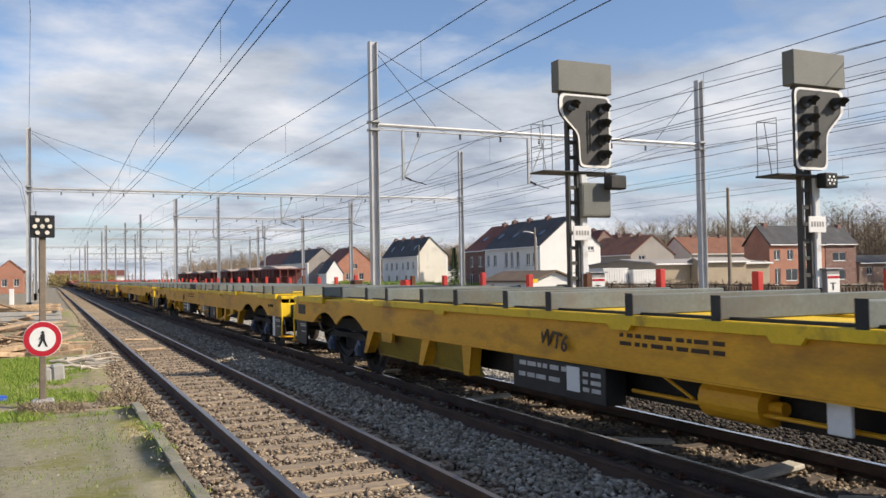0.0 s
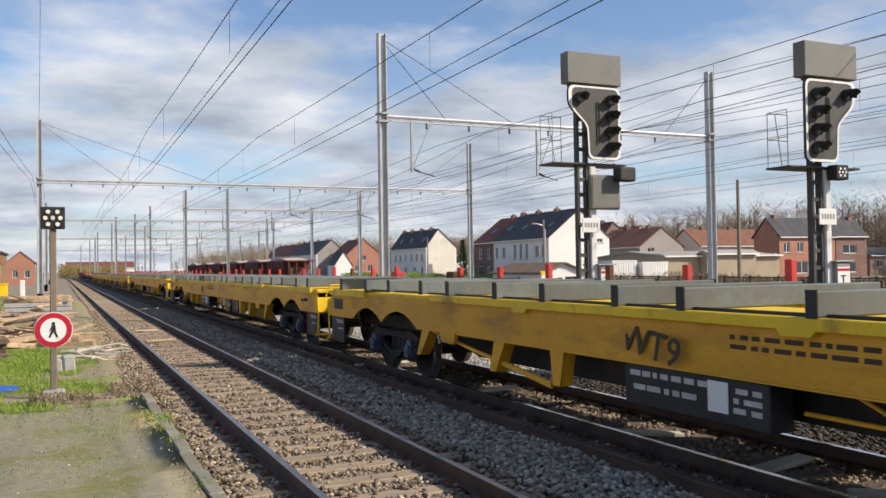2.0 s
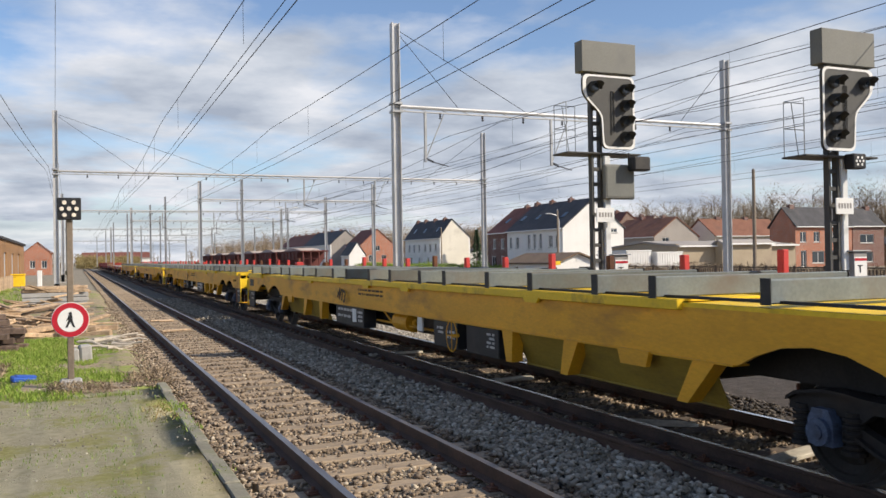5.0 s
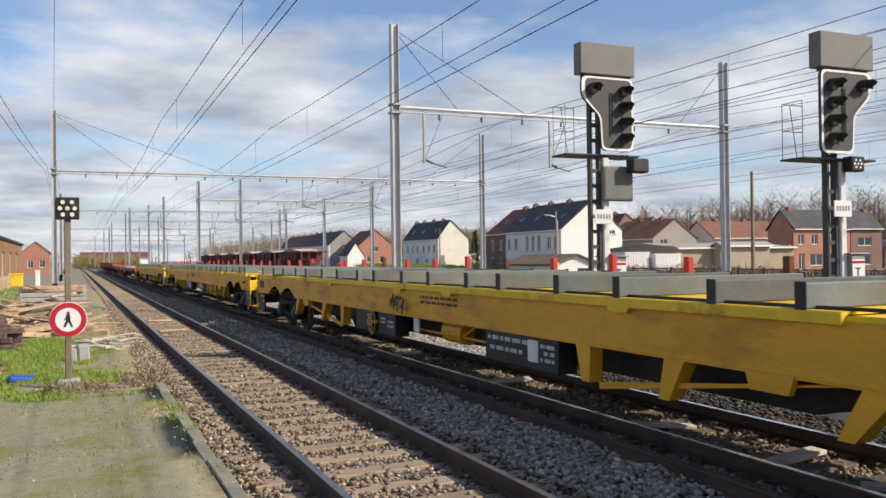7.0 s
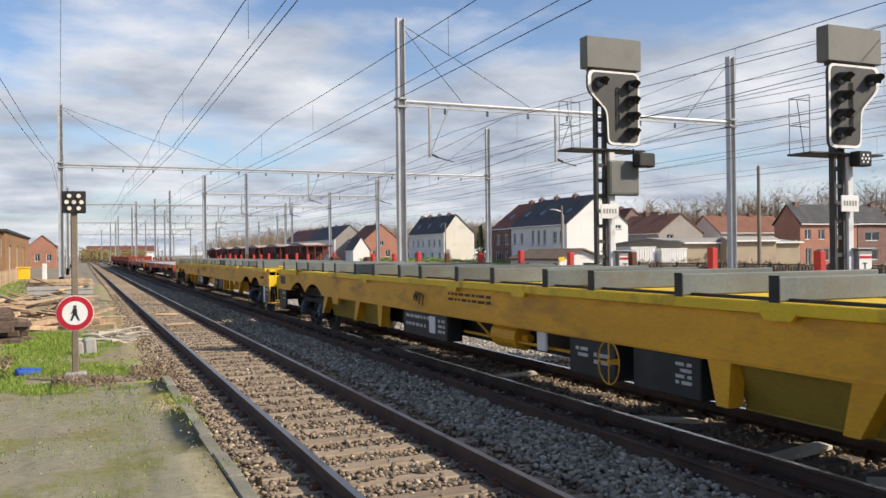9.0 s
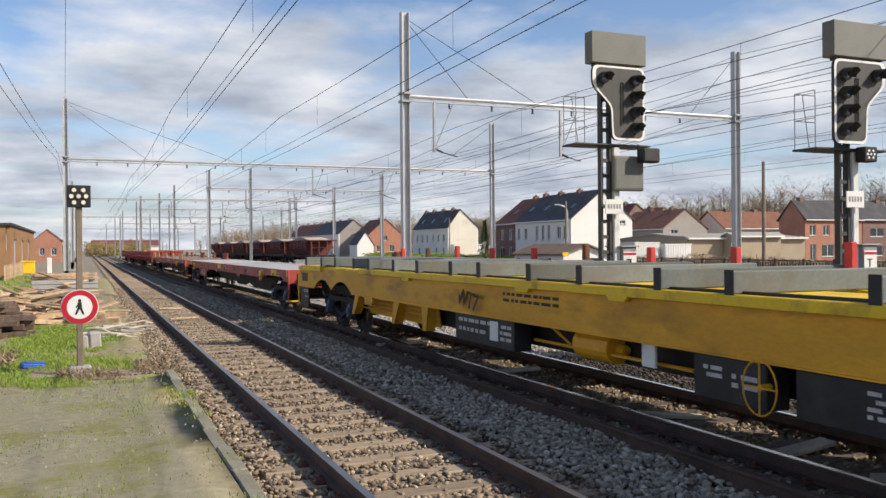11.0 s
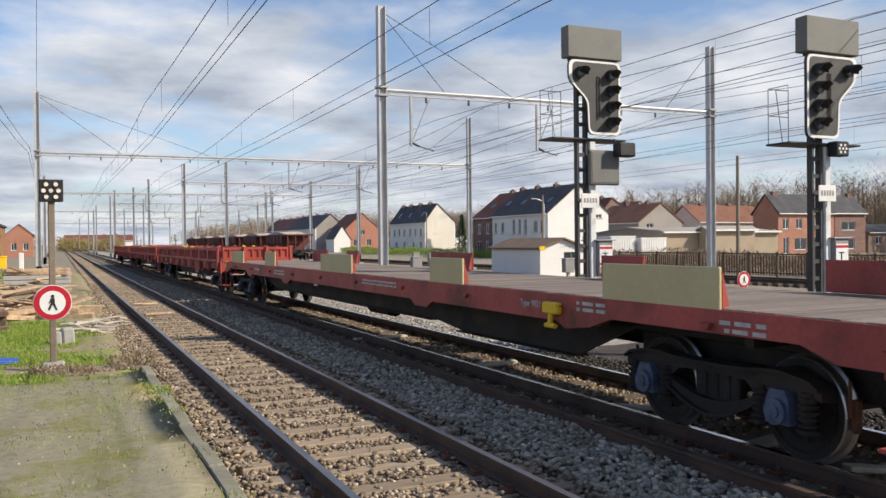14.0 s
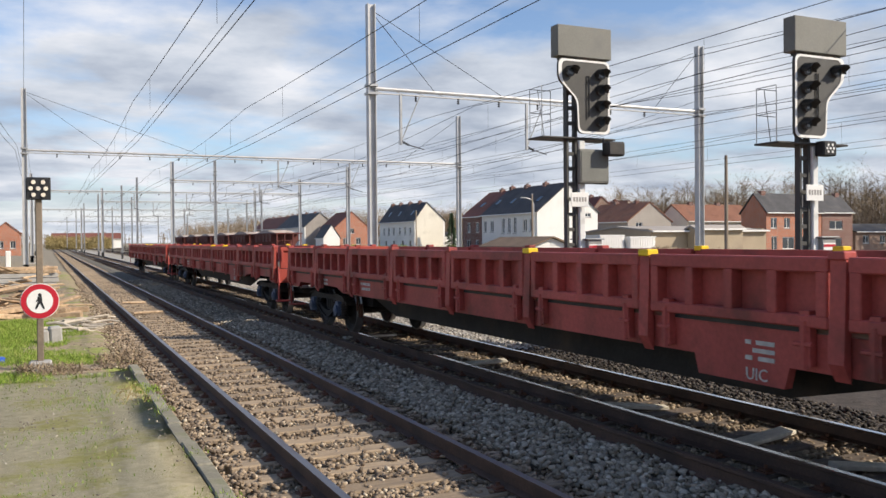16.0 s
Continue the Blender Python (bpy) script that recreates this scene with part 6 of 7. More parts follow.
def build_left_side():
    # stack of concrete slabs with timber on top
    s = thing("slab_stack", "stack of pale concrete slabs beside the track", "concrete slabs", at=pose(-1.0, 45.5, -0.12))
    bm = bmesh.new()
    rbox(bm, -1.45, 1.45, -1.2, 1.2, 0, 0.2, 0.02)
    me = mesh_of(bm, CONC)
    for k in range(3):
        piece("slab", me, s, pose(0.05 * (k % 2), 0.1 * k, 0.22 * k, 0, 0, 1.5 * k))
    plank_pile("timber_pile", "pale sawn timber lying on concrete slabs", -0.9, 45.5, 0.54, 1, 5, 2, 2.9, TIMBER, 4, mess=14)
    plank_pile("timber_pile", "untidy pile of pale split sleepers", -0.9, 26.5, -0.10, 1.2, 5, 2, 2.3, TIMBER, 5, mess=34)
    plank_pile("timber_pile", "untidy pile of pale split sleepers", -2.4, 29.5, -0.10, 1.2, 6, 4, 2.4, TIMBER, 6, mess=45)
    plank_pile("timber_pile", "stack of old dark brown sleepers", -2.4, 22.6, -0.10, 0.6, 4, 6, 2.4, TIMBER_D, 7, mess=14)
    plank_pile("timber_pile", "loose pale planks lying beside the track", 0.1, 26.0, -0.12, 0.5, 3, 2, 1.7, TIMBER, 8, mess=22)
    plank_pile("timber_pile", "pale timber lying round the mast foot", -0.6, 56.5, -0.1, 1, 5, 3, 2.4, TIMBER, 9, mess=25)
    plank_pile("timber_pile", "loose broken boards between the rails", 2.75, 27.0, -0.165, 0.3, 2, 1, 0.85, TIMBER, 10, 0.2, 0.05, 10)
    plank_pile("timber_pile", "loose broken boards between the rails", 2.8, 31.5, -0.165, 0.3, 2, 1, 0.8, TIMBER, 11, 0.2, 0.05, 10)
    # planks thrown down at all angles
    rg = random.Random(31)
    for cx, cy, count, spread, lab in ((-1.8, 27.4, 80, 1.9, "jumbled heap of pale broken planks"), (-1.2, 39.0, 26, 1.3, "scattered pale planks beside the slabs")):
        heap = thing("plank_heap", lab, "timber pile", at=pose(cx, cy, -0.1))
        planks = []
        for ln, wd, th in ((1.9, 0.16, 0.05), (1.3, 0.20, 0.07), (0.8, 0.13, 0.05)):
            bm = bmesh.new()
            rbox(bm, -ln / 2, ln / 2, -wd / 2, wd / 2, 0, th, 0.01)
            planks.append(mesh_of(bm, TIMBER))
        for k in range(count):
            r = spread * math.sqrt(rg.random())
            a = rg.uniform(0, math.tau)
            up = 1.1 * (1 - 0.7 * r / spread) * rg.random()
            piece("plank", rg.choice(planks), heap, pose(r * math.cos(a) * 1.2, r * math.sin(a), up + 0.05, rg.uniform(-14, 14), rg.uniform(-16, 16), rg.uniform(-75, 75)))
    # leaning laths
    rg = random.Random(12)
    l = thing("lath_heap", "leaning pale laths on a timber heap", "timber pile", at=pose(-2.6, 32, -0.1))
    bm = bmesh.new()
    rbox(bm, -0.04, 0.04, -1.2, 1.2, -0.02, 0.02, 0.006)
    me = mesh_of(bm, TIMBER)
    for k in range(14):
        piece("lath", me, l, pose(rg.uniform(-0.6, 0.6), rg.uniform(-0.6, 0.6), 0.55 + rg.uniform(-0.1, 0.15), rg.uniform(14, 34), rg.uniform(-12, 12), rg.uniform(20, 80)))
    # white concrete post
    bm = bmesh.new()
    rbox(bm, -0.14, 0.14, -0.12, 0.12, -0.3, 1.5, 0.03)
    rbox(bm, -0.34, 0.34, -0.3, 0.3, -0.3, 0.35, 0.03)
    solid("marker_post", bm, WHITE_WALL, "white concrete post on a block", "post", at=pose(-2.1, 58, 0))
    # grey stone stub
    bm = bmesh.new()
    rbox(bm, -0.12, 0.12, -0.11, 0.11, -0.25, 0.27, 0.035)
    rbox(bm, -0.26, -0.13, -0.10, 0.12, -0.25, 0.22, 0.03)
    solid("stone_stub", bm, CONC, "short grey concrete stub in the grass", "concrete stub", at=pose(0.15, 19.0, 0, 3, -4, 12))
    # blue crate
    bm = bmesh.new()
    rbox(bm, -0.19, 0.19, -0.11, 0.11, -0.06, 0.03, 0.02)
    rbox(bm, -0.13, 0.2, -0.08, 0.08, 0.03, 0.05, 0.008)
    solid("blue_wrapper", bm, BLUE, "crumpled blue plastic lying in the grass", "litter", at=pose(-0.86, 16.3, -0.02, 4, 6, 15))
    # bleached roots
    rg = random.Random(21)
    root = thing("branch_heap", "heap of bleached branches beside the rail", "branches", at=pose(0.62, 21.8, -0.12))
    pale = mat("bleached_wood", (0.50, 0.44, 0.36), 0.9, 0, 0.2, 4, 30, 0.3, 0.004)
    for k in range(16):
        bm = bmesh.new()
        a = Vector((rg.uniform(-0.75, 0.2), rg.uniform(-1.1, 1.1), rg.uniform(0.03, 0.25)))
        d = Vector((rg.uniform(0.4, 1.0), rg.uniform(-0.6, 0.6), rg.uniform(-0.06, 0.08)))
        r = rg.uniform(0.02, 0.05)
        for q in range(4):
            b = a + d * 0.28 + Vector((0, rg.uniform(-0.09, 0.09), rg.uniform(-0.05, 0.05)))
            b.z = max(b.z, 0.02)
            rod(bm, a, b, r, 7, r * 0.8)
            a, r = b, r * 0.8
        part("branch", bm, pale, root)


build_left_side()


def grass(name, label, area, count, tall, seed, avoid=None):
    """Many short blades as one mesh."""
    rg = np.random.default_rng(seed)
    x = rg.uniform(area[0], area[1], count)
    y = rg.uniform(area[2], area[3], count)
    edge = np.minimum(1, np.minimum(x - area[0], area[1] - x) / 0.7) * np.minimum(1, np.minimum(y - area[2], area[3] - y) / 1.2)
    keep = np.array([noise.noise((a * 0.7, b * 0.7, seed)) + 0.5 * noise.noise((a * 2.5, b * 2.5, seed)) > area[4] + 0.55 * c + 0.5 * (1 - d) for a, b, c, d in zip(x, y, rg.random(count), edge)])
    x, y = x[keep], y[keep]
    n = len(x)
    h = rg.uniform(0.4, 1.0, n) * tall
    a = rg.uniform(0, 6.28, n)
    lean = rg.uniform(0.1, 0.7, n) * h
    w = 0.004 + 0.003 * rg.random(n)
    z = np.full(n, area[5])
    c, s = np.cos(a), np.sin(a)
    v = np.empty((n, 4, 3))
    v[:, 0] = np.stack([x - s * w, y + c * w, z], 1)
    v[:, 1] = np.stack([x + s * w, y - c * w, z], 1)
    v[:, 2] = np.stack([x + c * lean * 0.4 + s * w * 0.7, y + s * lean * 0.4 - c * w * 0.7, z + h * 0.6], 1)
    v[:, 3] = np.stack([x + c * lean, y + s * lean, z + h], 1)
    f = np.array([(0, 1, 2), (0, 2, 3)])[None] + 4 * np.arange(n)[:, None, None]
    me = bpy.data.meshes.new(name)
    me.from_pydata(v.reshape(-1, 3).tolist(), [], f.reshape(-1, 3).tolist())
    me.materials.append(GRASS_MAT)
    return tagged(new(name, me), label, "grass", kind="stuff")


grass("grass", "fresh green grass round the sign post", (-7, 0.9, 13.8, 25.0, -0.46, -0.10), 170000, 0.11, 2)
grass("grass", "rough green grass behind the timber piles", (-14, -1.8, 25, 75, -0.4, -0.12), 30000, 0.3, 5)
grass("grass", "tufts of grass in the platform tarmac", (-5, 1.3, 5.0, 14.5, -0.15, -0.08), 18000, 0.045, 7)
grass("grass", "tufts of grass along the kerb", (1.05, 1.4, 4.5, 16, -0.45, -0.08), 5000, 0.06, 9)


# ---------------------------------------------------------------- houses beyond the yard
def wall_with_openings(bm, length, z0, z1, t, holes):
    """A wall along local x from 0, outside at y = 0, with openings cut through it as real holes."""
    xs = sorted({0.0, length, *[h[0] for h in holes], *[h[1] for h in holes]})
    zs = sorted({z0, z1, *[h[2] for h in holes], *[h[3] for h in holes]})
    for i in range(len(xs) - 1):
        for j in range(len(zs) - 1):
            cx, cz = (xs[i] + xs[i + 1]) / 2, (zs[j] + zs[j + 1]) / 2
            if any(a < cx < b and c < cz < d for a, b, c, d in holes):
                continue
            box(bm, xs[i], xs[i + 1], 0, t, zs[j], zs[j + 1])
    bmesh.ops.remove_doubles(bm, verts=bm.verts[:], dist=0.0005)


def window_parts(parent, m, a, b, c, d, frame_mat, sill=True):
    w = new("window")
    w.parent = parent
    w.matrix_basis = m
    bm = bmesh.new()
    for x0, x1, zz0, zz1 in ((a, a + 0.08, c, d), (b - 0.08, b, c, d), (a + 0.08, b - 0.08, c, c + 0.08), (a + 0.08, b - 0.08, d - 0.08, d), ((a + b) / 2 - 0.03, (a + b) / 2 + 0.03, c + 0.08, d - 0.08)):
        box(bm, x0, x1, 0.08, 0.15, zz0, zz1)
    part("frame", bm, frame_mat, w)
    bm = bmesh.new()
    box(bm, a + 0.08, b - 0.08, 0.11, 0.125, c + 0.08, d - 0.08)
    part("pane", bm, GLASS, w)
    if sill:
        bm = bmesh.new()
        rbox(bm, a - 0.08, b + 0.08, -0.07, 0.1, c - 0.09, c - 0.003, 0.01)
        part("sill", bm, CONC, w)
    return w


def house(label, x0, x1, y0, y1, eave, ridge, wall, roof, ridge_at=None, axis="y", wins=(), gable_wins=(), chimneys=(), eave2=None, gable_wall=None, base=-0.3):
    """A gabled house. axis y: the ridge runs away from the viewer and the gable faces -y; wins are on the -x side, as (from y0, width, low, high)."""
    h = thing("house", label, "house", "houses beyond the yard")
    t = 0.3
    e2 = eave if eave2 is None else eave2
    rx = (x0 + x1) / 2 if ridge_at is None else ridge_at
    gw = gable_wall or wall
    if axis == "y":
        # side that faces the tracks
        holes = [(a, a + w, c, d) for a, w, c, d in wins]
        bm = bmesh.new()
        wall_with_openings(bm, y1 - y0, base, eave, t, holes)
        m = Matrix.Translation((x0, y1, 0)) @ pose(0, 0, 0, 0, 0, -90)
        flip = [(y1 - y0 - a - w, y1 - y0 - a, c, d) for a, w, c, d in wins]
        bm.free()
        bm = bmesh.new()
        wall_with_openings(bm, y1 - y0, base, eave, t, flip)
        part("side_wall", bm, wall, h, at=m)
        for f in flip:
            window_parts(h, m, *f, WHITE)
        # gable that faces the viewer
        gh = [(a, a + w, c, d) for a, w, c, d in gable_wins]
        bm = bmesh.new()
        lo = min(eave, e2)
        wall_with_openings(bm, x1 - x0 - 2 * t, base, lo, t, [(a - t, b - t, c, d) for a, b, c, d in gh])
        gm = Matrix.Translation((x0 + t, y0, 0))
        part("gable_wall", bm, gw, h, at=gm)
        bm = bmesh.new()
        prism(bm, [(-t + 0.02, lo + 0.002), (x1 - x0 - t - 0.02, lo + 0.002), (x1 - x0 - t - 0.02, e2), (rx - x0 - t, ridge), (-t + 0.02, eave)] if e2 != lo else [(-t + 0.02, lo + 0.002), (x1 - x0 - t - 0.02, lo + 0.002), (rx - x0 - t, ridge), (-t + 0.02, eave)], "y", 0, t)
        part("gable_top", bm, gw, h, at=gm)
        for f in gh:
            window_parts(h, gm, f[0] - t, f[1] - t, f[2], f[3], WHITE)
        bm = bmesh.new()
        box(bm, x0 + t, x1 - t, y1 - t, y1, base, lo)
        box(bm, x1 - t, x1, y0 + 0.002, y1, base, e2)
        part("back_wall", bm, wall, h)
        k = 0.16
        for name, a, b in (("roof_slope", (x0 - 0.25, eave - 0.2), (rx, ridge + 0.02)), ("roof_slope", (x1 + 0.25, e2 - 0.2), (rx, ridge + 0.02))):
            bm = bmesh.new()
            prism(bm, [a, b, (b[0], b[1] + k), (a[0], a[1] + k)], "y", y0 - 0.12, y1 + 0.1)
            part(name, bm, roof, h)
        bm = bmesh.new()
        rbox(bm, x0 - 0.36, x0 - 0.22, y0 - 0.1, y1 + 0.1, eave - 0.2, eave - 0.06, 0.02)
        part("gutter", bm, WHITE, h)
        for cy in chimneys:
            bm = bmesh.new()
            rbox(bm, rx - 0.35, rx + 0.35, y0 + cy - 0.3, y0 + cy + 0.3, ridge - 0.5, ridge + 0.45, 0.02)
            for q in (-0.15, 0.15):
                rod(bm, (rx, y0 + cy + q, ridge + 0.45), (rx, y0 + cy + q, ridge + 0.62), 0.09, 8)
            part("chimney", bm, BRICK_RED, h)
    else:
        # ridge along x; the long front faces -y
        holes = [(a, a + w, c, d) for a, w, c, d in wins]
        ry = (y0 + y1) / 2
        bm = bmesh.new()
        wall_with_openings(bm, x1 - x0, base, eave, t, holes)
        m = Matrix.Translation((x0, y0, 0))
        part("front_wall", bm, wall, h, at=m)
        for f in holes:
            window_parts(h, m, *f, WHITE)
        for x in (x0, x1 - t):
            bm = bmesh.new()
            prism(bm, [(y0 + t, base), (y1, base), (y1, eave), (ry, ridge), (y0 + t, eave + 0.15)], "x", x, x + t)
            part("gable_wall", bm, gw, h)
        bm = bmesh.new()
        box(bm, x0 + t, x1 - t, y1 - t, y1, base, eave)
        part("back_wall", bm, wall, h)
        for a in ((y0 - 0.3, eave - 0.15), (y1 + 0.3, eave - 0.15)):
            bm = bmesh.new()
            prism(bm, [a, (ry, ridge + 0.02), (ry, ridge + 0.18), (a[0], a[1] + 0.16)], "x", x0 - 0.15, x1 + 0.15)
            part("roof_slope", bm, roof, h)
        bm = bmesh.new()
        rbox(bm, x0 - 0.1, x1 + 0.1, y0 - 0.42, y0 - 0.28, eave - 0.16, eave - 0.02, 0.02)
        part("gutter", bm, WHITE, h)
        for cx in chimneys:
            bm = bmesh.new()
            rbox(bm, x0 + cx - 0.4, x0 + cx + 0.4, ry - 0.3, ry + 0.3, ridge - 0.5, ridge + 0.5, 0.02)
            part("chimney", bm, BRICK_RED, h)
    # roof windows
    return h


def skylights(hs, x0, eave, rx, ridge, ys):
    for y in ys:
        f = 0.45
        x, z = x0 + (rx - x0) * f, eave + (ridge - eave) * f
        a = math.degrees(math.atan2(ridge - eave, rx - x0))
        bm = bmesh.new()
        rbox(bm, -0.5, 0.5, -0.4, 0.4, 0.10, 0.2, 0.01)
        part("skylight", bm, GLASS, hs, at=pose(x, y, z, 0, -a, 0))


wA = [(0.8, 1.0, 2.9, 4.4), (2.4, 1.0, 2.9, 4.4), (5.0, 0.8, 2.7, 4.7), (6.5, 0.8, 2.7, 4.7), (8.0, 0.8, 2.7, 4.7), (11.0, 0.9, 2.9, 4.4), (13.0, 0.8, 2.9, 4.4), (1.2, 1.4, 0.4, 1.9), (5.2, 1.0, -0.2, 2.0), (7.2, 1.2, 0.4, 1.9), (10.6, 1.3, 0.4, 1.9)]
hA = house("white rendered terraced house with dark roof and bright blank gable", 53.7, 62.5, 88, 102.3, 5.23, 8.69, WHITE_WALL, ROOF_DARK, wins=wA, gable_wins=((6.9, 0.9, 4.6, 5.1),), chimneys=(5.0, 9.6, 13.6))
skylights(hA, 53.7, 5.23, 58.1, 8.69, (90.5, 97.0, 101.0))
hA2 = house("red brick terraced house with dark red tile roof", 53.7, 62.5, 102.45, 108.2, 5.15, 8.5, BRICK_RED, ROOF_RED, wins=((0.8, 1.0, 2.9, 4.3), (3.3, 1.0, 2.9, 4.3), (0.8, 1.0, -0.2, 1.9), (3.2, 1.4, 0.4, 1.9)), chimneys=(2.0,))
skylights(hA2, 53.7, 5.15, 58.1, 8.5, (105.5,))
wB = [(1.5, 1.0, 2.9, 4.3), (4.0, 1.0, 2.9, 4.3), (6.5, 1.0, 2.9, 4.3), (9.5, 1.0, 2.9, 4.3), (12.0, 1.0, 2.9, 4.3), (14.5, 1.0, 2.9, 4.3), (1.5, 1.1, 0.2, 1.9), (5.0, 1.1, -0.2, 1.9), (9.5, 1.1, 0.2, 1.9), (13.5, 1.1, -0.2, 1.9)]
hB = house("pale grey terraced houses with dark roof and cream gable", 59.0, 64.9, 138, 155.2, 5.32, 8.53, WHITE_WALL, ROOF_DARK, ridge_at=61.4, wins=wB, chimneys=(3, 7.5, 12, 16), gable_wall=CREAM_WALL)
skylights(hB, 59, 5.3, 61.4, 8.5, (141, 147, 152))
house("flat white lean-to beside the cream gable", 65.1, 67.8, 138.2, 146, 2.6, 3.2, WHITE_WALL, ROOF_DARK)
house("orange brick house with a tall gable", 61.0, 69.5, 190, 202, 4.9, 8.6, BRICK_ORANGE, ROOF_RED, gable_wins=((2.0, 1.2, 1.0, 2.6), (5.2, 1.2, 1.0, 2.6), (3.6, 1.2, 3.6, 4.8)), chimneys=(4,))
house("low white shed roofed in dark slate", 55.8, 59.6, 182, 188, 2.6, 5.4, WHITE_WALL, ROOF_DARK)
wR = [(2.0 + 4.4 * i, 1.2, 2.9, 4.4) for i in range(6)] + [(2.0 + 4.4 * i, 1.2, 0.2, 1.9) for i in range(6)]
house("white and grey terraced houses under dark roofs", 58.0, 66.0, 205, 232, 5.4, 8.9, WHITE_WALL, ROOF_DARK, wins=wR, chimneys=(4, 12, 20, 26), gable_wall=GREY_WALL)
house("grey terraced houses under a dark red roof", 58.0, 66.0, 232.5, 262, 5.4, 8.7, GREY_WALL, ROOF_RED, wins=wR, chimneys=(4, 12, 20, 26))
house("dark brick house with a steep roof", 82.2, 88.6, 118, 130, 6.0, 8.85, BRICK_BROWN, ROOF_RED, ridge_at=84.6, wins=((2, 1.0, 3.4, 4.8), (6, 1.0, 3.4, 4.8)), gable_wins=((2.4, 1.2, 3.2, 4.6),), chimneys=(3, 9))
house("cream house front with tiled roof", 89.2, 96, 121, 132, 5.6, 8.4, CREAM_WALL, ROOF_TILE, gable_wins=((1.2, 1.2, 3.2, 4.6), (4.0, 1.2, 3.2, 4.6)), chimneys=(4,))
house("grey gabled house with orange tile roof", 76.3, 84.2, 100, 112, 4.4, 7.1, GREY_WALL, ROOF_TILE, chimneys=(3, 8), gable_wins=((1.4, 1.2, 3.2, 4.2),))
house("long low house under an orange tile roof", 86.9, 100.6, 99.5, 106.5, 4.4, 6.9, CREAM_WALL, ROOF_TILE, axis="x", chimneys=(3.5, 9), wins=((2, 1.1, 2, 3.4), (6, 1.1, 2, 3.4)))
hF = house("orange and red brick terraced house with grey roof", 86.7, 96.9, 84, 88.5, 5.2, 7.7, BRICK_ORANGE, ROOF_DARK, axis="x", wins=((0.8, 1.1, 3.1, 4.5), (3.2, 1.1, 3.1, 4.5), (6.2, 1.1, 3.1, 4.5), (8.2, 1.1, 3.1, 4.5), (0.9, 1.0, -0.2, 2.0), (2.9, 2.2, 0.3, 1.9), (6.4, 2.2, 0.3, 1.9)), chimneys=(1.5, 9.5))
house("red brick terraced house with white gable", 97.05, 103.0, 84, 88.5, 5.25, 7.6, BRICK_RED, ROOF_DARK, axis="x", wins=((1.4, 2.6, 2.9, 4.1), (1.0, 2.8, 0.3, 1.7)), chimneys=(5.2,), gable_wall=WHITE_WALL)
house("low brown brick outbuilding", 103.6, 118, 84, 92, 2.6, 3.6, BRICK_BROWN, ROOF_DARK, axis="x", wins=((1.5, 1.2, 0.9, 2.0), (5, 1.2, 0.9, 2.0)))
house("low tan rendered shed with a flat roof", 48.3, 61.9, 60, 70, 2.6, 2.9, TAN_WALL, GREY_WALL, axis="x")
house("cream garden wall building", 52.3, 58, 59.0, 59.9, 2.75, 2.9, TAN_WALL, GREY_WALL, axis="x")


def shed(label, x0, x1, y0, y1, z):
    h = thing("container", label, "storage container", "white containers")
    bm = bmesh.new()
    rbox(bm, x0, x1, y0, y1, -0.3, z, 0.04)
    part("body", bm, WHITE_WALL, h)
    bm = bmesh.new()
    n = int((x1 - x0) / 0.25)
    for i in range(n):
        x = x0 + 0.1 + i * (x1 - x0 - 0.2) / n
        box(bm, x, x + 0.1, y0 - 0.03, y0 - 0.002, -0.2, z - 0.1)
    part("ribs", bm, WHITE_WALL, h)
    bm = bmesh.new()
    rbox(bm, x0 - 0.04, x1 + 0.04, y0 - 0.04, y1 + 0.04, z - 0.08, z + 0.02, 0.01)
    part("roof_edge", bm, WHITE, h)


shed("white corrugated storage container behind the fence", 40.0, 42.4, 56, 60, 2.2)
shed("white corrugated storage container behind the fence", 42.6, 45.2, 55.6, 60, 2.05)


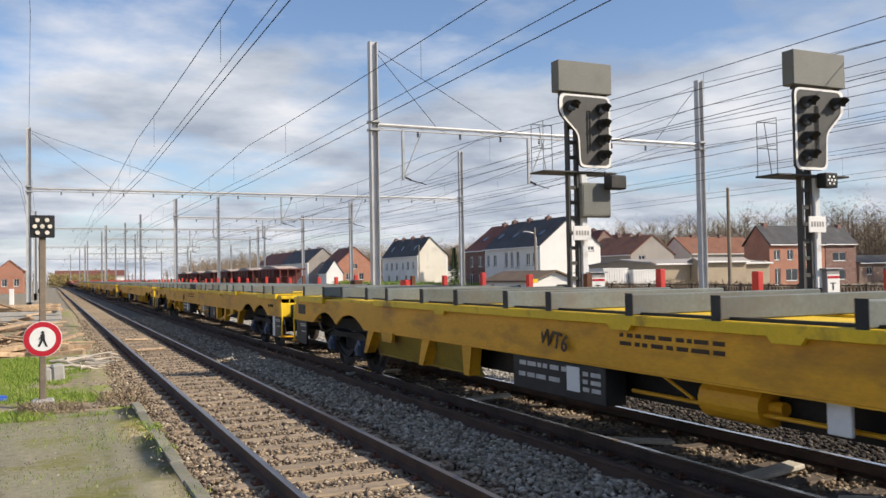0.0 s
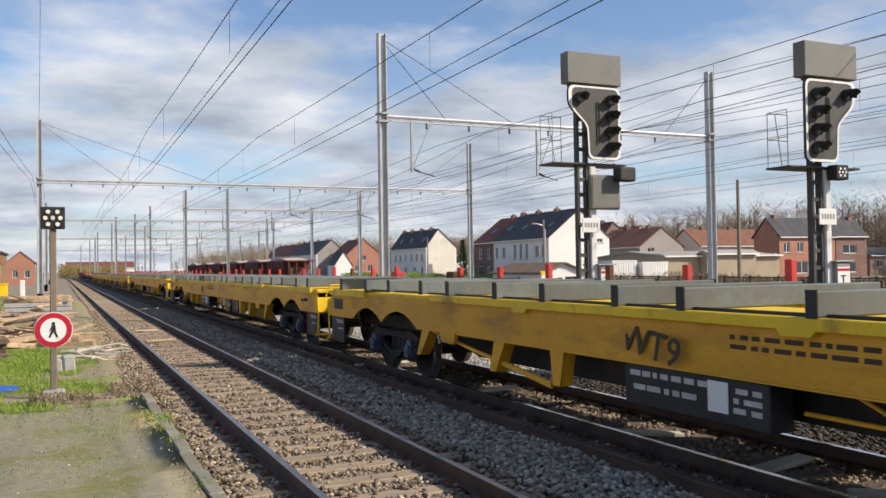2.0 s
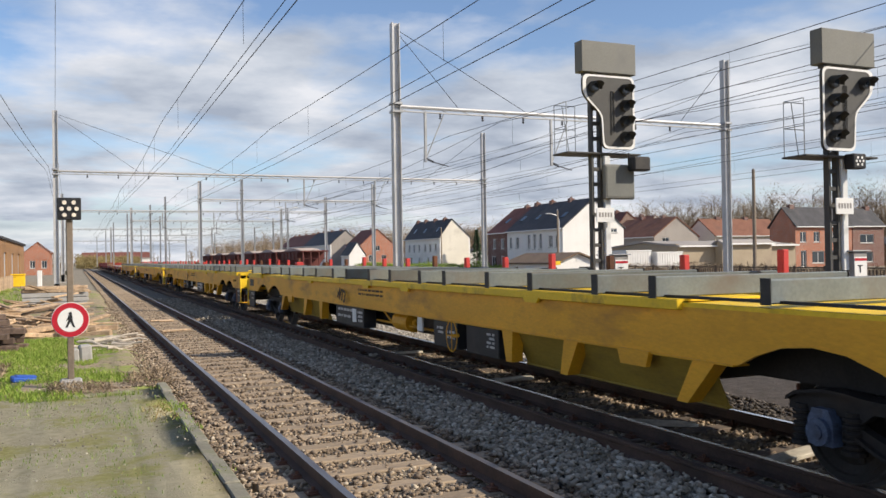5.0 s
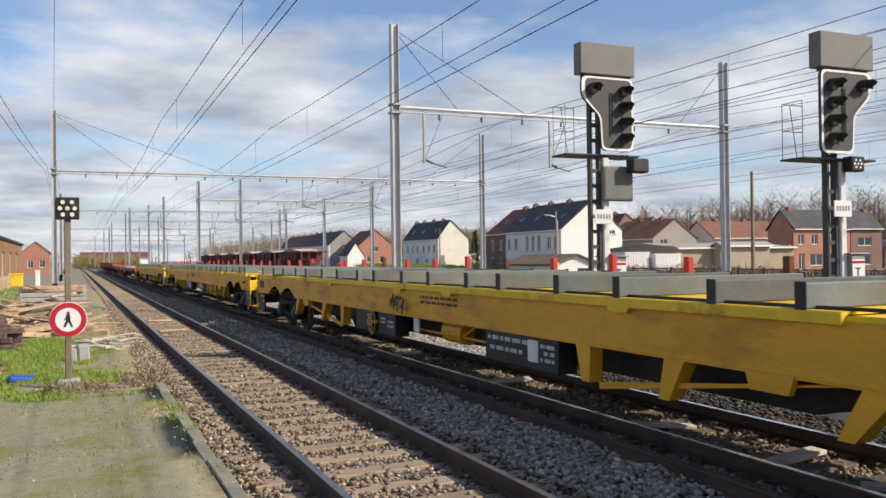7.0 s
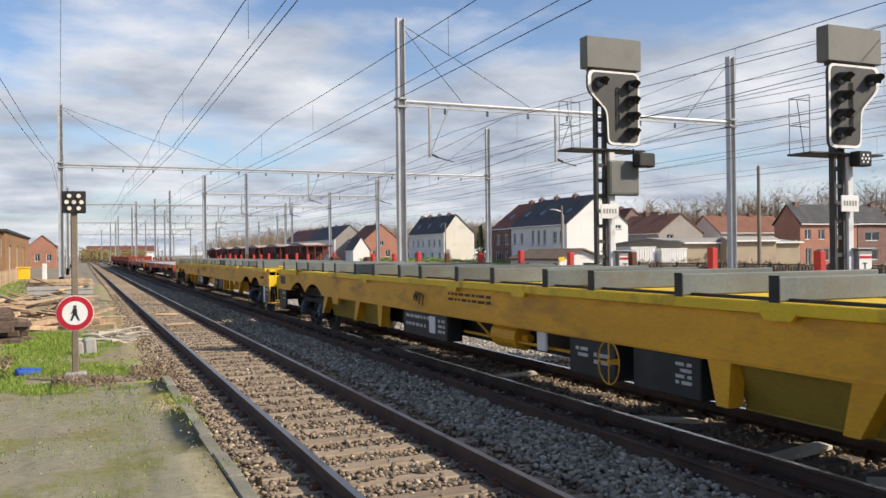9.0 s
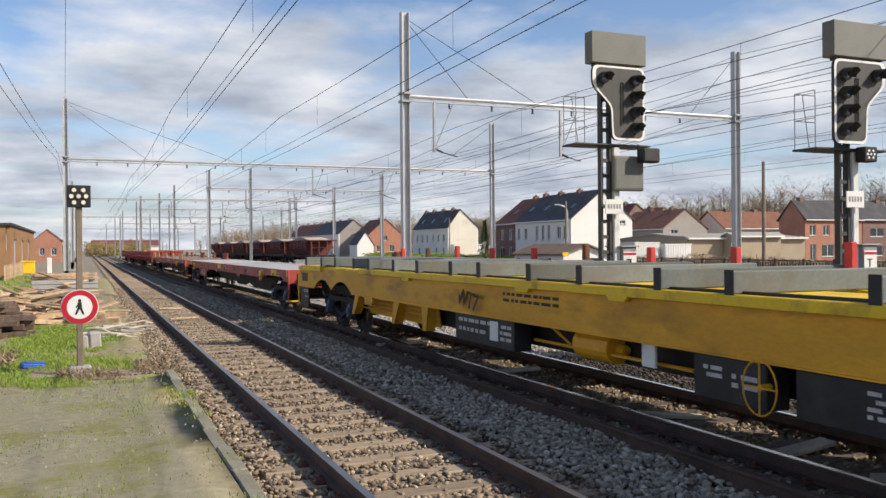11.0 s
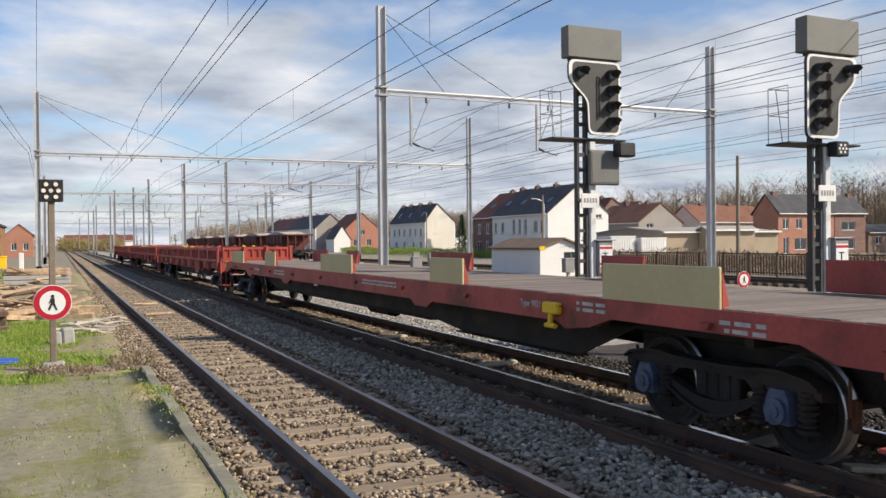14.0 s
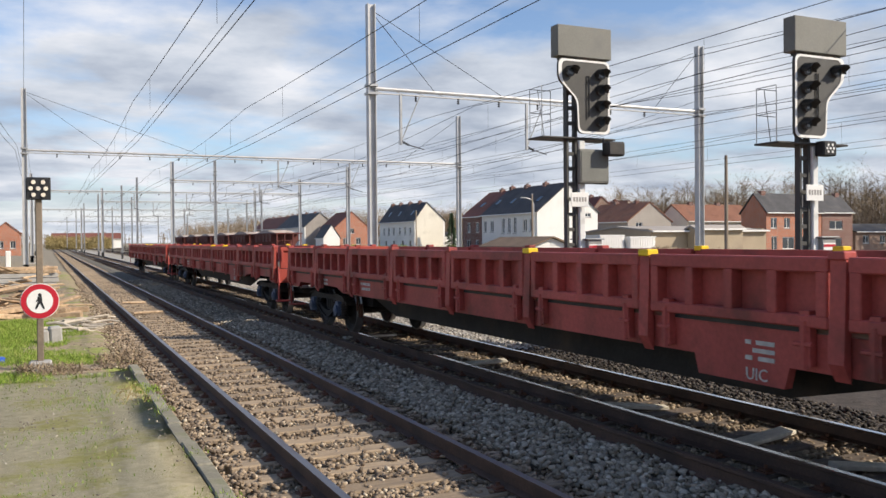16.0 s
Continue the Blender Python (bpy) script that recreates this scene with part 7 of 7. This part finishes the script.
def kiosk():
    k = thing("equipment_hut", "small white equipment hut with a low brown roof", "hut")
    x0, x1, y0, y1, e, r = 26.9, 30.1, 45.0, 51.4, 1.42, 2.02
    bm = bmesh.new()
    box(bm, x0, x0 + 0.15, y0, y1, -0.3, e)
    part("side_wall", bm, WHITE_WALL, k)
    bm = bmesh.new()
    wall_with_openings(bm, x1 - x0 - 0.30, -0.3, e, 0.15, [(1.55, 2.75, 0.1, 1.2)])
    prism(bm, [(-0.13, e + 0.002), (x1 - x0 - 0.17, e + 0.002), ((x1 - x0) / 2 - 0.15, r - 0.03)], "y", 0, 0.15)
    gm = Matrix.Translation((x0 + 0.15, y0, 0))
    part("front_wall", bm, WHITE_WALL, k, at=gm)
    window_parts(k, gm, 1.55, 2.75, 0.1, 1.2, SIGNAL_GREY, False)
    bm = bmesh.new()
    box(bm, x1 - 0.15, x1, y0, y1, -0.3, e)
    box(bm, x0 + 0.15, x1 - 0.15, y1 - 0.15, y1, -0.3, e)
    part("back_wall", bm, WHITE_WALL, k)
    mx = (x0 + x1) / 2
    for a in (x0 - 0.2, x1 + 0.2):
        bm = bmesh.new()
        prism(bm, [(a, e - 0.05), (mx, r), (mx, r + 0.09), (a, e + 0.06)], "y", y0 - 0.25, y1 + 0.2)
        part("roof_slope", bm, mat("brown_roof_felt", (0.17, 0.12, 0.08), 0.85, 0, 0.2, 1, 10, 0.2, 0.01), k)
    bm = bmesh.new()
    rbox(bm, x0 - 0.22, x0 + 0.2, y0 - 0.30, y0 - 0.26, e - 0.08, e + 0.16, 0.008)
    part("yellow_plate", bm, YELLOW_L, k, "yellow marker on the roof edge")
    bm = bmesh.new()
    rbox(bm, mx - 0.1, mx + 0.6, y0 - 0.02, y0 - 0.002, e + 0.12, e + 0.34, 0.004)
    part("name_plate", bm, WHITE, k)


kiosk()


def slat_fence():
    f = thing("slat_fence", "brown slatted fence along the yard edge", "fence")
    wood = mat("brown_fence_wood", (0.105, 0.078, 0.058), 0.9, 0, 0.25, 1, 20, 0.3, 0.004, (0.2, 0.17, 0.13), 0.3, 2, 0.2)
    bm = bmesh.new()
    rbox(bm, -0.06, 0.06, -0.06, 0.06, -0.3, 1.18, 0.01)
    post = mesh_of(bm, wood)
    bm = bmesh.new()
    rbox(bm, -0.02, 0.02, -0.035, 0.035, -0.1, 0.98, 0.006)
    slat = mesh_of(bm, wood)
    bm = bmesh.new()
    rbox(bm, -0.03, 0.03, -1.0, 1.0, -0.03, 0.03, 0.006)
    rl = mesh_of(bm, wood)
    y = 14.0
    while y < 56:
        piece("post", post, f, pose(35, y, 0))
        piece("rail", rl, f, pose(35, y + 1, 1.08))
        piece("rail", rl, f, pose(35, y + 1, 0.05))
        for j in range(1, 10):
            piece("slat", slat, f, pose(35.045, y + j * 0.2, 0.02))
        y += 2.0


slat_fence()


def hedge(name, label, area, count, height, seed, material=None, size=0.28, thin=0.10):
    """Bushes or hedge as many short twigs in one mesh."""
    rg = random.Random(seed)
    v, f = [], []
    for _ in range(count):
        x, y = rg.uniform(area[0], area[1]), rg.uniform(area[2], area[3])
        top = height * (0.55 + 0.45 * noise.noise((x * 0.35, y * 0.35, seed)) + 0.2)
        z = -0.3 + top * rg.random() ** 0.7
        d = Vector((rg.uniform(-1, 1), rg.uniform(-1, 1), rg.uniform(0.0, 1.2))).normalized() * size * rg.uniform(0.5, 1.4)
        n = d.cross(Vector((rg.uniform(-1, 1), rg.uniform(-1, 1), 0.3))).normalized() * size * thin
        k = len(v)
        p = Vector((x, y, z))
        v += [p - n, p + n, p + d]
        f.append((k, k + 1, k + 2))
    me = bpy.data.meshes.new(name)
    me.from_pydata([tuple(q) for q in v], [], f)
    me.materials.append(material or TWIG)
    return tagged(new(name, me), label, "bushes", kind="stuff")


hedge("dry_scrub", "brown dry scrub behind the slatted fence", (37, 46, 20, 58), 30000, 1.5, 3)
hedge("hedge", "dark hedge in front of the terraced houses", (50, 51.5, 86, 160), 16000, 1.5, 4, GRASS_MAT, 0.3)
hedge("thicket", "yellow-brown thicket beyond the end of the track", (0, 20, 300, 330), 16000, 4.6, 5, STRAW, 0.8)
hedge("dead_weeds", "dry dead weeds round the foot of the sign post", (-0.45, 0.5, 14.35, 15.0), 900, 0.42, 21, None, 0.10)
hedge("dead_weeds", "dry dead weeds at the end of the kerb", (0.75, 1.5, 14.9, 16.1), 900, 0.46, 22, None, 0.10)
hedge("dead_weeds", "dry brown brambles by the old sleepers", (-2.6, -1.2, 16.5, 18.5), 2600, 0.62, 23, None, 0.14)
hedge("dead_weeds", "dry leaves caught at the kerb", (0.8, 1.2, 11.3, 12.4), 400, 0.34, 24, STRAW, 0.07)
hedge("thicket", "brown scrub along the yard edge", (-30, -14, 60, 170), 14000, 3.0, 8, None, 0.6)


def woods(name, label, rows, seed, lo, hi):
    """Bare winter trees, trunk, limbs and many twigs, as one mesh of far woods."""
    rg = random.Random(seed)
    v, f = [], []

    def stick(a, b, r0, r1):
        d = (b - a).normalized()
        u = d.orthogonal().normalized()
        w = d.cross(u)
        k = len(v)
        for q in range(3):
            an = q * math.tau / 3
            o = u * math.cos(an) + w * math.sin(an)
            v.append(tuple(a + o * r0))
            v.append(tuple(b + o * r1))
        for q in range(3):
            i, j = k + 2 * q, k + 2 * ((q + 1) % 3)
            f.append((i, j, j + 1, i + 1))

    for x, y in rows:
        hgt = rg.uniform(lo, hi) * (1 + 0.25 * noise.noise((x * 0.03, y * 0.03, seed)))
        base = Vector((x, y, -0.4))
        lean = Vector((rg.uniform(-0.06, 0.06), rg.uniform(-0.06, 0.06), 1)).normalized()
        top = base + lean * hgt * 0.9
        stick(base, base + lean * hgt * 0.55, 0.18, 0.10)
        stick(base + lean * hgt * 0.55, top, 0.10, 0.02)
        for _ in range(15):
            s = rg.uniform(0.25, 0.97)
            p = base + lean * hgt * s * 0.9
            a = rg.uniform(0, math.tau)
            ln = hgt * rg.uniform(0.14, 0.28) * (1.15 - 0.5 * s)
            q = p + Vector((math.cos(a), math.sin(a), rg.uniform(0.6, 1.4))).normalized() * ln
            stick(p, q, 0.045, 0.018)
            for _ in range(16):
                g_ = rg.uniform(0.2, 1)
                pp = p.lerp(q, g_)
                dd = Vector((rg.uniform(-1, 1), rg.uniform(-1, 1), rg.uniform(0.1, 1.3))).normalized() * ln * rg.uniform(0.25, 0.6)
                k = len(v)
                n = dd.orthogonal().normalized() * 0.026
                v.extend([tuple(pp - n), tuple(pp + n), tuple(pp + dd)])
                f.append((k, k + 1, k + 2))
    me = bpy.data.meshes.new(name)
    me.from_pydata(v, [], f)
    me.materials.append(TWIG)
    return tagged(new(name, me), label, "woods", kind="stuff")


rg0 = random.Random(77)
woods("winter_woods", "bare brown winter woods behind the houses", [(rg0.uniform(112, 165), rg0.uniform(70, 330)) for _ in range(1100)], 31, 10.0, 14.0)
woods("winter_woods", "distant bare woods along the horizon", [(rg0.uniform(95, 170), rg0.uniform(330, 800)) for _ in range(330)], 32, 12, 19)
woods("winter_woods", "bare trees beyond the end of the tracks", [(rg0.uniform(-60, 90), rg0.uniform(420, 560)) for _ in range(60)], 33, 6, 9)


hedge("winter_woods", "dense brown understorey of the winter woods", (112, 165, 70, 330), 230000, 15.0, 41, None, 0.70, 0.035)
hedge("winter_woods", "dense brown understorey of the distant woods", (95, 170, 330, 760), 70000, 18.5, 42, None, 1.4, 0.04)


def conifer(x, y, h):
    t = thing("conifer_tree", "dark green conifer beside the cream gable", "tree", at=pose(x, y, -0.3))
    bm = bmesh.new()
    rod(bm, (0, 0, 0), (0, 0, h * 0.95), 0.16, 8, 0.03)
    part("trunk", bm, BARK, t)
    rg = random.Random(5)
    v, f = [], []
    for _ in range(3600):
        s = rg.random() ** 0.8
        z = h * (0.1 + 0.9 * s)
        r = (1 - s) * 1.5 * rg.uniform(0.25, 1.0) * (0.75 + 0.25 * math.sin(z * 5))
        a = rg.uniform(0, math.tau)
        p = Vector((r * math.cos(a), r * math.sin(a), z))
        d = Vector((math.cos(a), math.sin(a), rg.uniform(-0.6, 0.1))).normalized() * rg.uniform(0.2, 0.45)
        n = d.orthogonal().normalized() * 0.05
        k = len(v)
        v += [tuple(p - n), tuple(p + n), tuple(p + d)]
        f.append((k, k + 1, k + 2))
    me = bpy.data.meshes.new("crown")
    me.from_pydata(v, [], f)
    me.materials.append(island_mat("conifer_needles", [(0, (0.02, 0.04, 0.02)), (1, (0.05, 0.08, 0.035))], 0.8, 0))
    ob = new("crown", me)
    ob.parent = t


conifer(64.3, 134, 6.9)


# ---------------------------------------------------------------- parked hopper wagons
HOPPER_RED = mat("faded_dark_red_paint", (0.13, 0.036, 0.03), 0.7, 0, 0.2, 0.8, 20, 0.1, 0.002, (0.06, 0.03, 0.025), 0.5, 1.2)


def hopper():
    w = thing("hopper_wagon", "parked dark red hopper wagon with pale mineral load", "railway wagon", "parked hopper wagons")
    bm = bmesh.new()
    prism(bm, [(-1.4, 1.9), (-1.45, 2.75), (1.45, 2.75), (1.4, 1.9), (0.6, 0.75), (-0.6, 0.75)], "y", -4.2, 4.2)
    part("hopper_body", bm, HOPPER_RED, w)
    for s in (-1, 1):
        for i in range(6):
            bm = bmesh.new()
            y = -4.1 + i * 1.64
            prism(bm, [(s * 1.40, 1.9), (s * 1.52, 1.9), (s * 1.52, 2.78), (s * 1.45, 2.78)], "y", y - 0.05, y + 0.05)
            part("rib", bm, HOPPER_RED, w)
    bm = bmesh.new()
    rbox(bm, -1.5, 1.5, -6.0, 6.0, 2.70, 2.85, 0.02)
    part("top_rim", bm, HOPPER_RED, w)
    bm = bmesh.new()
    for i in range(9):
        a = -4.1 + i * 0.92
        box(bm, -1.2, 1.2, a, a + 0.92, 2.8, 2.86 + 0.32 * math.sin((i + 0.5) / 9 * math.pi))
    bmesh.ops.bevel(bm, geom=bm.edges[:], offset=0.03, segments=1, affect="EDGES")
    part("load", bm, mat("pale_mineral", (0.42, 0.36, 0.33), 0.95, 0, 0.2, 2, 20, 0.5, 0.02), w)
    bm = bmesh.new()
    rbox(bm, -1.4, 1.4, -6.0, 6.0, 0.95, 1.2, 0.02)
    part("underframe", bm, DARK, w)
    for d in (-1, 1):
        for x in (-1.3, -0.45, 0.45, 1.3):
            bm = bmesh.new()
            rbox(bm, x - 0.06, x + 0.06, d * 5.9 - 0.06, d * 5.9 + 0.06, 1.2, 2.75, 0.01)
            part("end_post", bm, HOPPER_RED, w)
        bm = bmesh.new()
        rod(bm, (-1.3, d * 5.9, 2.0), (1.3, d * 5.9, 2.0), 0.03, 6)
        part("end_rail", bm, HOPPER_RED, w)
        bm = bmesh.new()
        for z in (1.35, 1.65, 1.95, 2.25):
            rod(bm, (-1.1, d * 5.6, z), (-0.6, d * 5.6, z), 0.02, 6)
        for x in (-1.1, -0.6):
            rod(bm, (x, d * 5.6, 1.2), (x, d * 5.6, 2.7), 0.025, 6)
        part("ladder", bm, HOPPER_RED, w)
        buffers(w, d * 6.0, d, 1.06)
        bogie(w, d * 4.3)
    return w


hp = hopper()
hp.matrix_basis = pose(23.55, 95.2, 0)
for k in range(1, 6):
    copy_thing(hp, pose(23.55, 95.2 + 13.3 * k, 0))


# ---------------------------------------------------------------- left background and small yard things
def left_buildings():
    h = thing("goods_shed", "long brown clad goods shed with flat roof", "building")
    bm = bmesh.new()
    wall_with_openings(bm, 36, -0.3, 4.1, 0.3, [(4, 7.5, -0.3, 3.0), (14, 17.5, -0.3, 3.0), (24, 27.5, -0.3, 3.0)])
    brown = mat("brown_cladding", (0.30, 0.17, 0.08), 0.8, 0, 0.15, 0.6, 10, 0.2, 0.01)
    part("front_wall", bm, brown, h, at=Matrix.Translation((-6.0, 82, 0)) @ pose(0, 0, 0, 0, 0, 90))
    bm = bmesh.new()
    box(bm, -16, -6.35, 81.9, 82.2, -0.3, 4.1)
    part("end_wall", bm, brown, h)
    bm = bmesh.new()
    rbox(bm, -16, -5.8, 81.7, 118.3, 4.1, 4.35, 0.03)
    part("roof", bm, ROOF_DARK, h)
    for a in (4, 14, 24):
        bm = bmesh.new()
        box(bm, -6.22, -6.15, 82 + a, 82 + a + 3.5, -0.3, 3.0)
        part("door", bm, GREY_GATE, h)
    house("small brick house with tiled gable roof", -9.0, -4.4, 176, 186, 3.9, 5.8, BRICK_ORANGE, ROOF_TILE, gable_wins=((1.0, 0.9, 1.0, 2.4), (3.0, 0.9, 1.0, 2.4)))
    house("row of low white houses beyond the tracks", 2, 26, 345, 353, 3.4, 5.5, WHITE_WALL, ROOF_RED, axis="x", wins=[(2 + 3 * i, 1.2, 1.0, 2.4) for i in range(7)])
    b = thing("yellow_box", "yellow grit box beside the goods shed", "box", at=pose(-5.2, 92, -0.3))
    bm = bmesh.new()
    rbox(bm, -0.6, 0.6, -0.5, 0.5, 0, 1.1, 0.05)
    part("body", bm, YELLOW_L, b)
    bm = bmesh.new()
    rbox(bm, -0.65, 0.65, -0.55, 0.55, 1.1, 1.25, 0.04)
    part("lid", bm, YELLOW_L, b)
    f = thing("plank_fence", "low wooden plank fence beside the shed", "fence")
    bm = bmesh.new()
    rbox(bm, -0.02, 0.02, -0.09, 0.09, -0.3, 1.0, 0.006)
    me = mesh_of(bm, TIMBER)
    for i in range(80):
        piece("board", me, f, pose(-4.9, 62 + i * 0.22, 0.0, 0, 0, 0))


left_buildings()


def yard_clutter():
    for x, y, h in ((19.5, 47, 1.3), (25.7, 40, 1.2), (12.2, 52, 1.5), (26.2, 60, 1.3), (29.0, 70, 1.2)):
        c = thing("trackside_cabinet", "grey trackside cabinet on a short post", "cabinet", "trackside cabinets", at=pose(x, y, -0.3))
        bm = bmesh.new()
        rbox(bm, -0.3, 0.3, -0.2, 0.2, 0.45, h, 0.02)
        part("body", bm, BOX_GREY, c)
        bm = bmesh.new()
        rbox(bm, -0.08, 0.08, -0.08, 0.08, 0, 0.45, 0.01)
        part("leg", bm, GALV_OLD, c)
        bm = bmesh.new()
        rbox(bm, -0.34, 0.34, -0.24, 0.24, h, h + 0.04, 0.01)
        part("lid", bm, GALV, c)
    for x, y, z in ((37.5, 39.5, 7.2), (47.0, 78, 7.0), (55.0, 128, 7.0)):
        p = thing("wooden_pole", "tall slim wooden pole behind the fence", "pole", "wooden poles", at=pose(x, y, -0.3))
        bm = bmesh.new()
        rod(bm, (0, 0, 0), (0, 0, z), 0.13, 10, 0.09)
        part("shaft", bm, mat("grey_pole_wood", (0.26, 0.21, 0.16), 0.9, 0, 0.2, 2, 20, 0.2, 0.004), p)
        bm = bmesh.new()
        rod(bm, (0, 0, z), (0, 0, z + 0.08), 0.11, 10, 0.02)
        part("cap", bm, GALV_OLD, p)
    p = thing("street_lamp", "curved grey street lamp before the white gable", "street lamp", at=pose(50.2, 83, -0.3))
    bm = bmesh.new()
    pts = [Vector((0, 0, 0)), Vector((0, 0, 6.2)), Vector((-0.3, 0, 6.7)), Vector((-1.0, 0, 6.9))]
    for a, b in zip(pts, pts[1:]):
        rod(bm, a, b, 0.07, 8)
    part("pole", bm, GALV, p)
    bm = bmesh.new()
    rbox(bm, -1.7, -0.9, -0.15, 0.15, 6.83, 6.97, 0.04)
    part("lamp_head", bm, GALV_OLD, p)
    rg = random.Random(8)
    for x, y, w in ((6.6, 8.6, 0.45), (6.5, 12.8, 0.6), (6.7, 6.6, 0.5), (6.4, 17.5, 0.6), (6.8, 5.3, 0.4)):
        bm = bmesh.new()
        rbox(bm, -w, w, -0.10, 0.10, 0, 0.05, 0.01)
        solid("loose_board", bm, mat("pale_loose_board", (0.50, 0.46, 0.38), 0.85, 0, 0.2, 3, 20, 0.3, 0.004), "pale loose board lying between the rails", "board", "loose boards", at=pose(x, y, -0.165, rg.uniform(-3, 3), rg.uniform(-4, 4), rg.uniform(-30, 30)))


yard_clutter()


# ---------------------------------------------------------------- motion of the train
def motions():
    for wagon, s in TRAIN:
        walk(wagon, [(t, pose(MID, s - SPEED * t, 0)) for t in (0.0, 4.0, 8.0, 12.0, 16.0)])
        for part_ob in wagon.children:
            if part_ob.name.startswith("wheelset"):
                here = part_ob.matrix_basis.translation.copy()
                roll = [(k / 30, Matrix.Translation(here) @ pose(0, 0, 0, math.degrees(SPEED / 0.46 * k / 30) % 360, 0, 0)) for k in range(481)]
                walk(part_ob, roll)


motions()
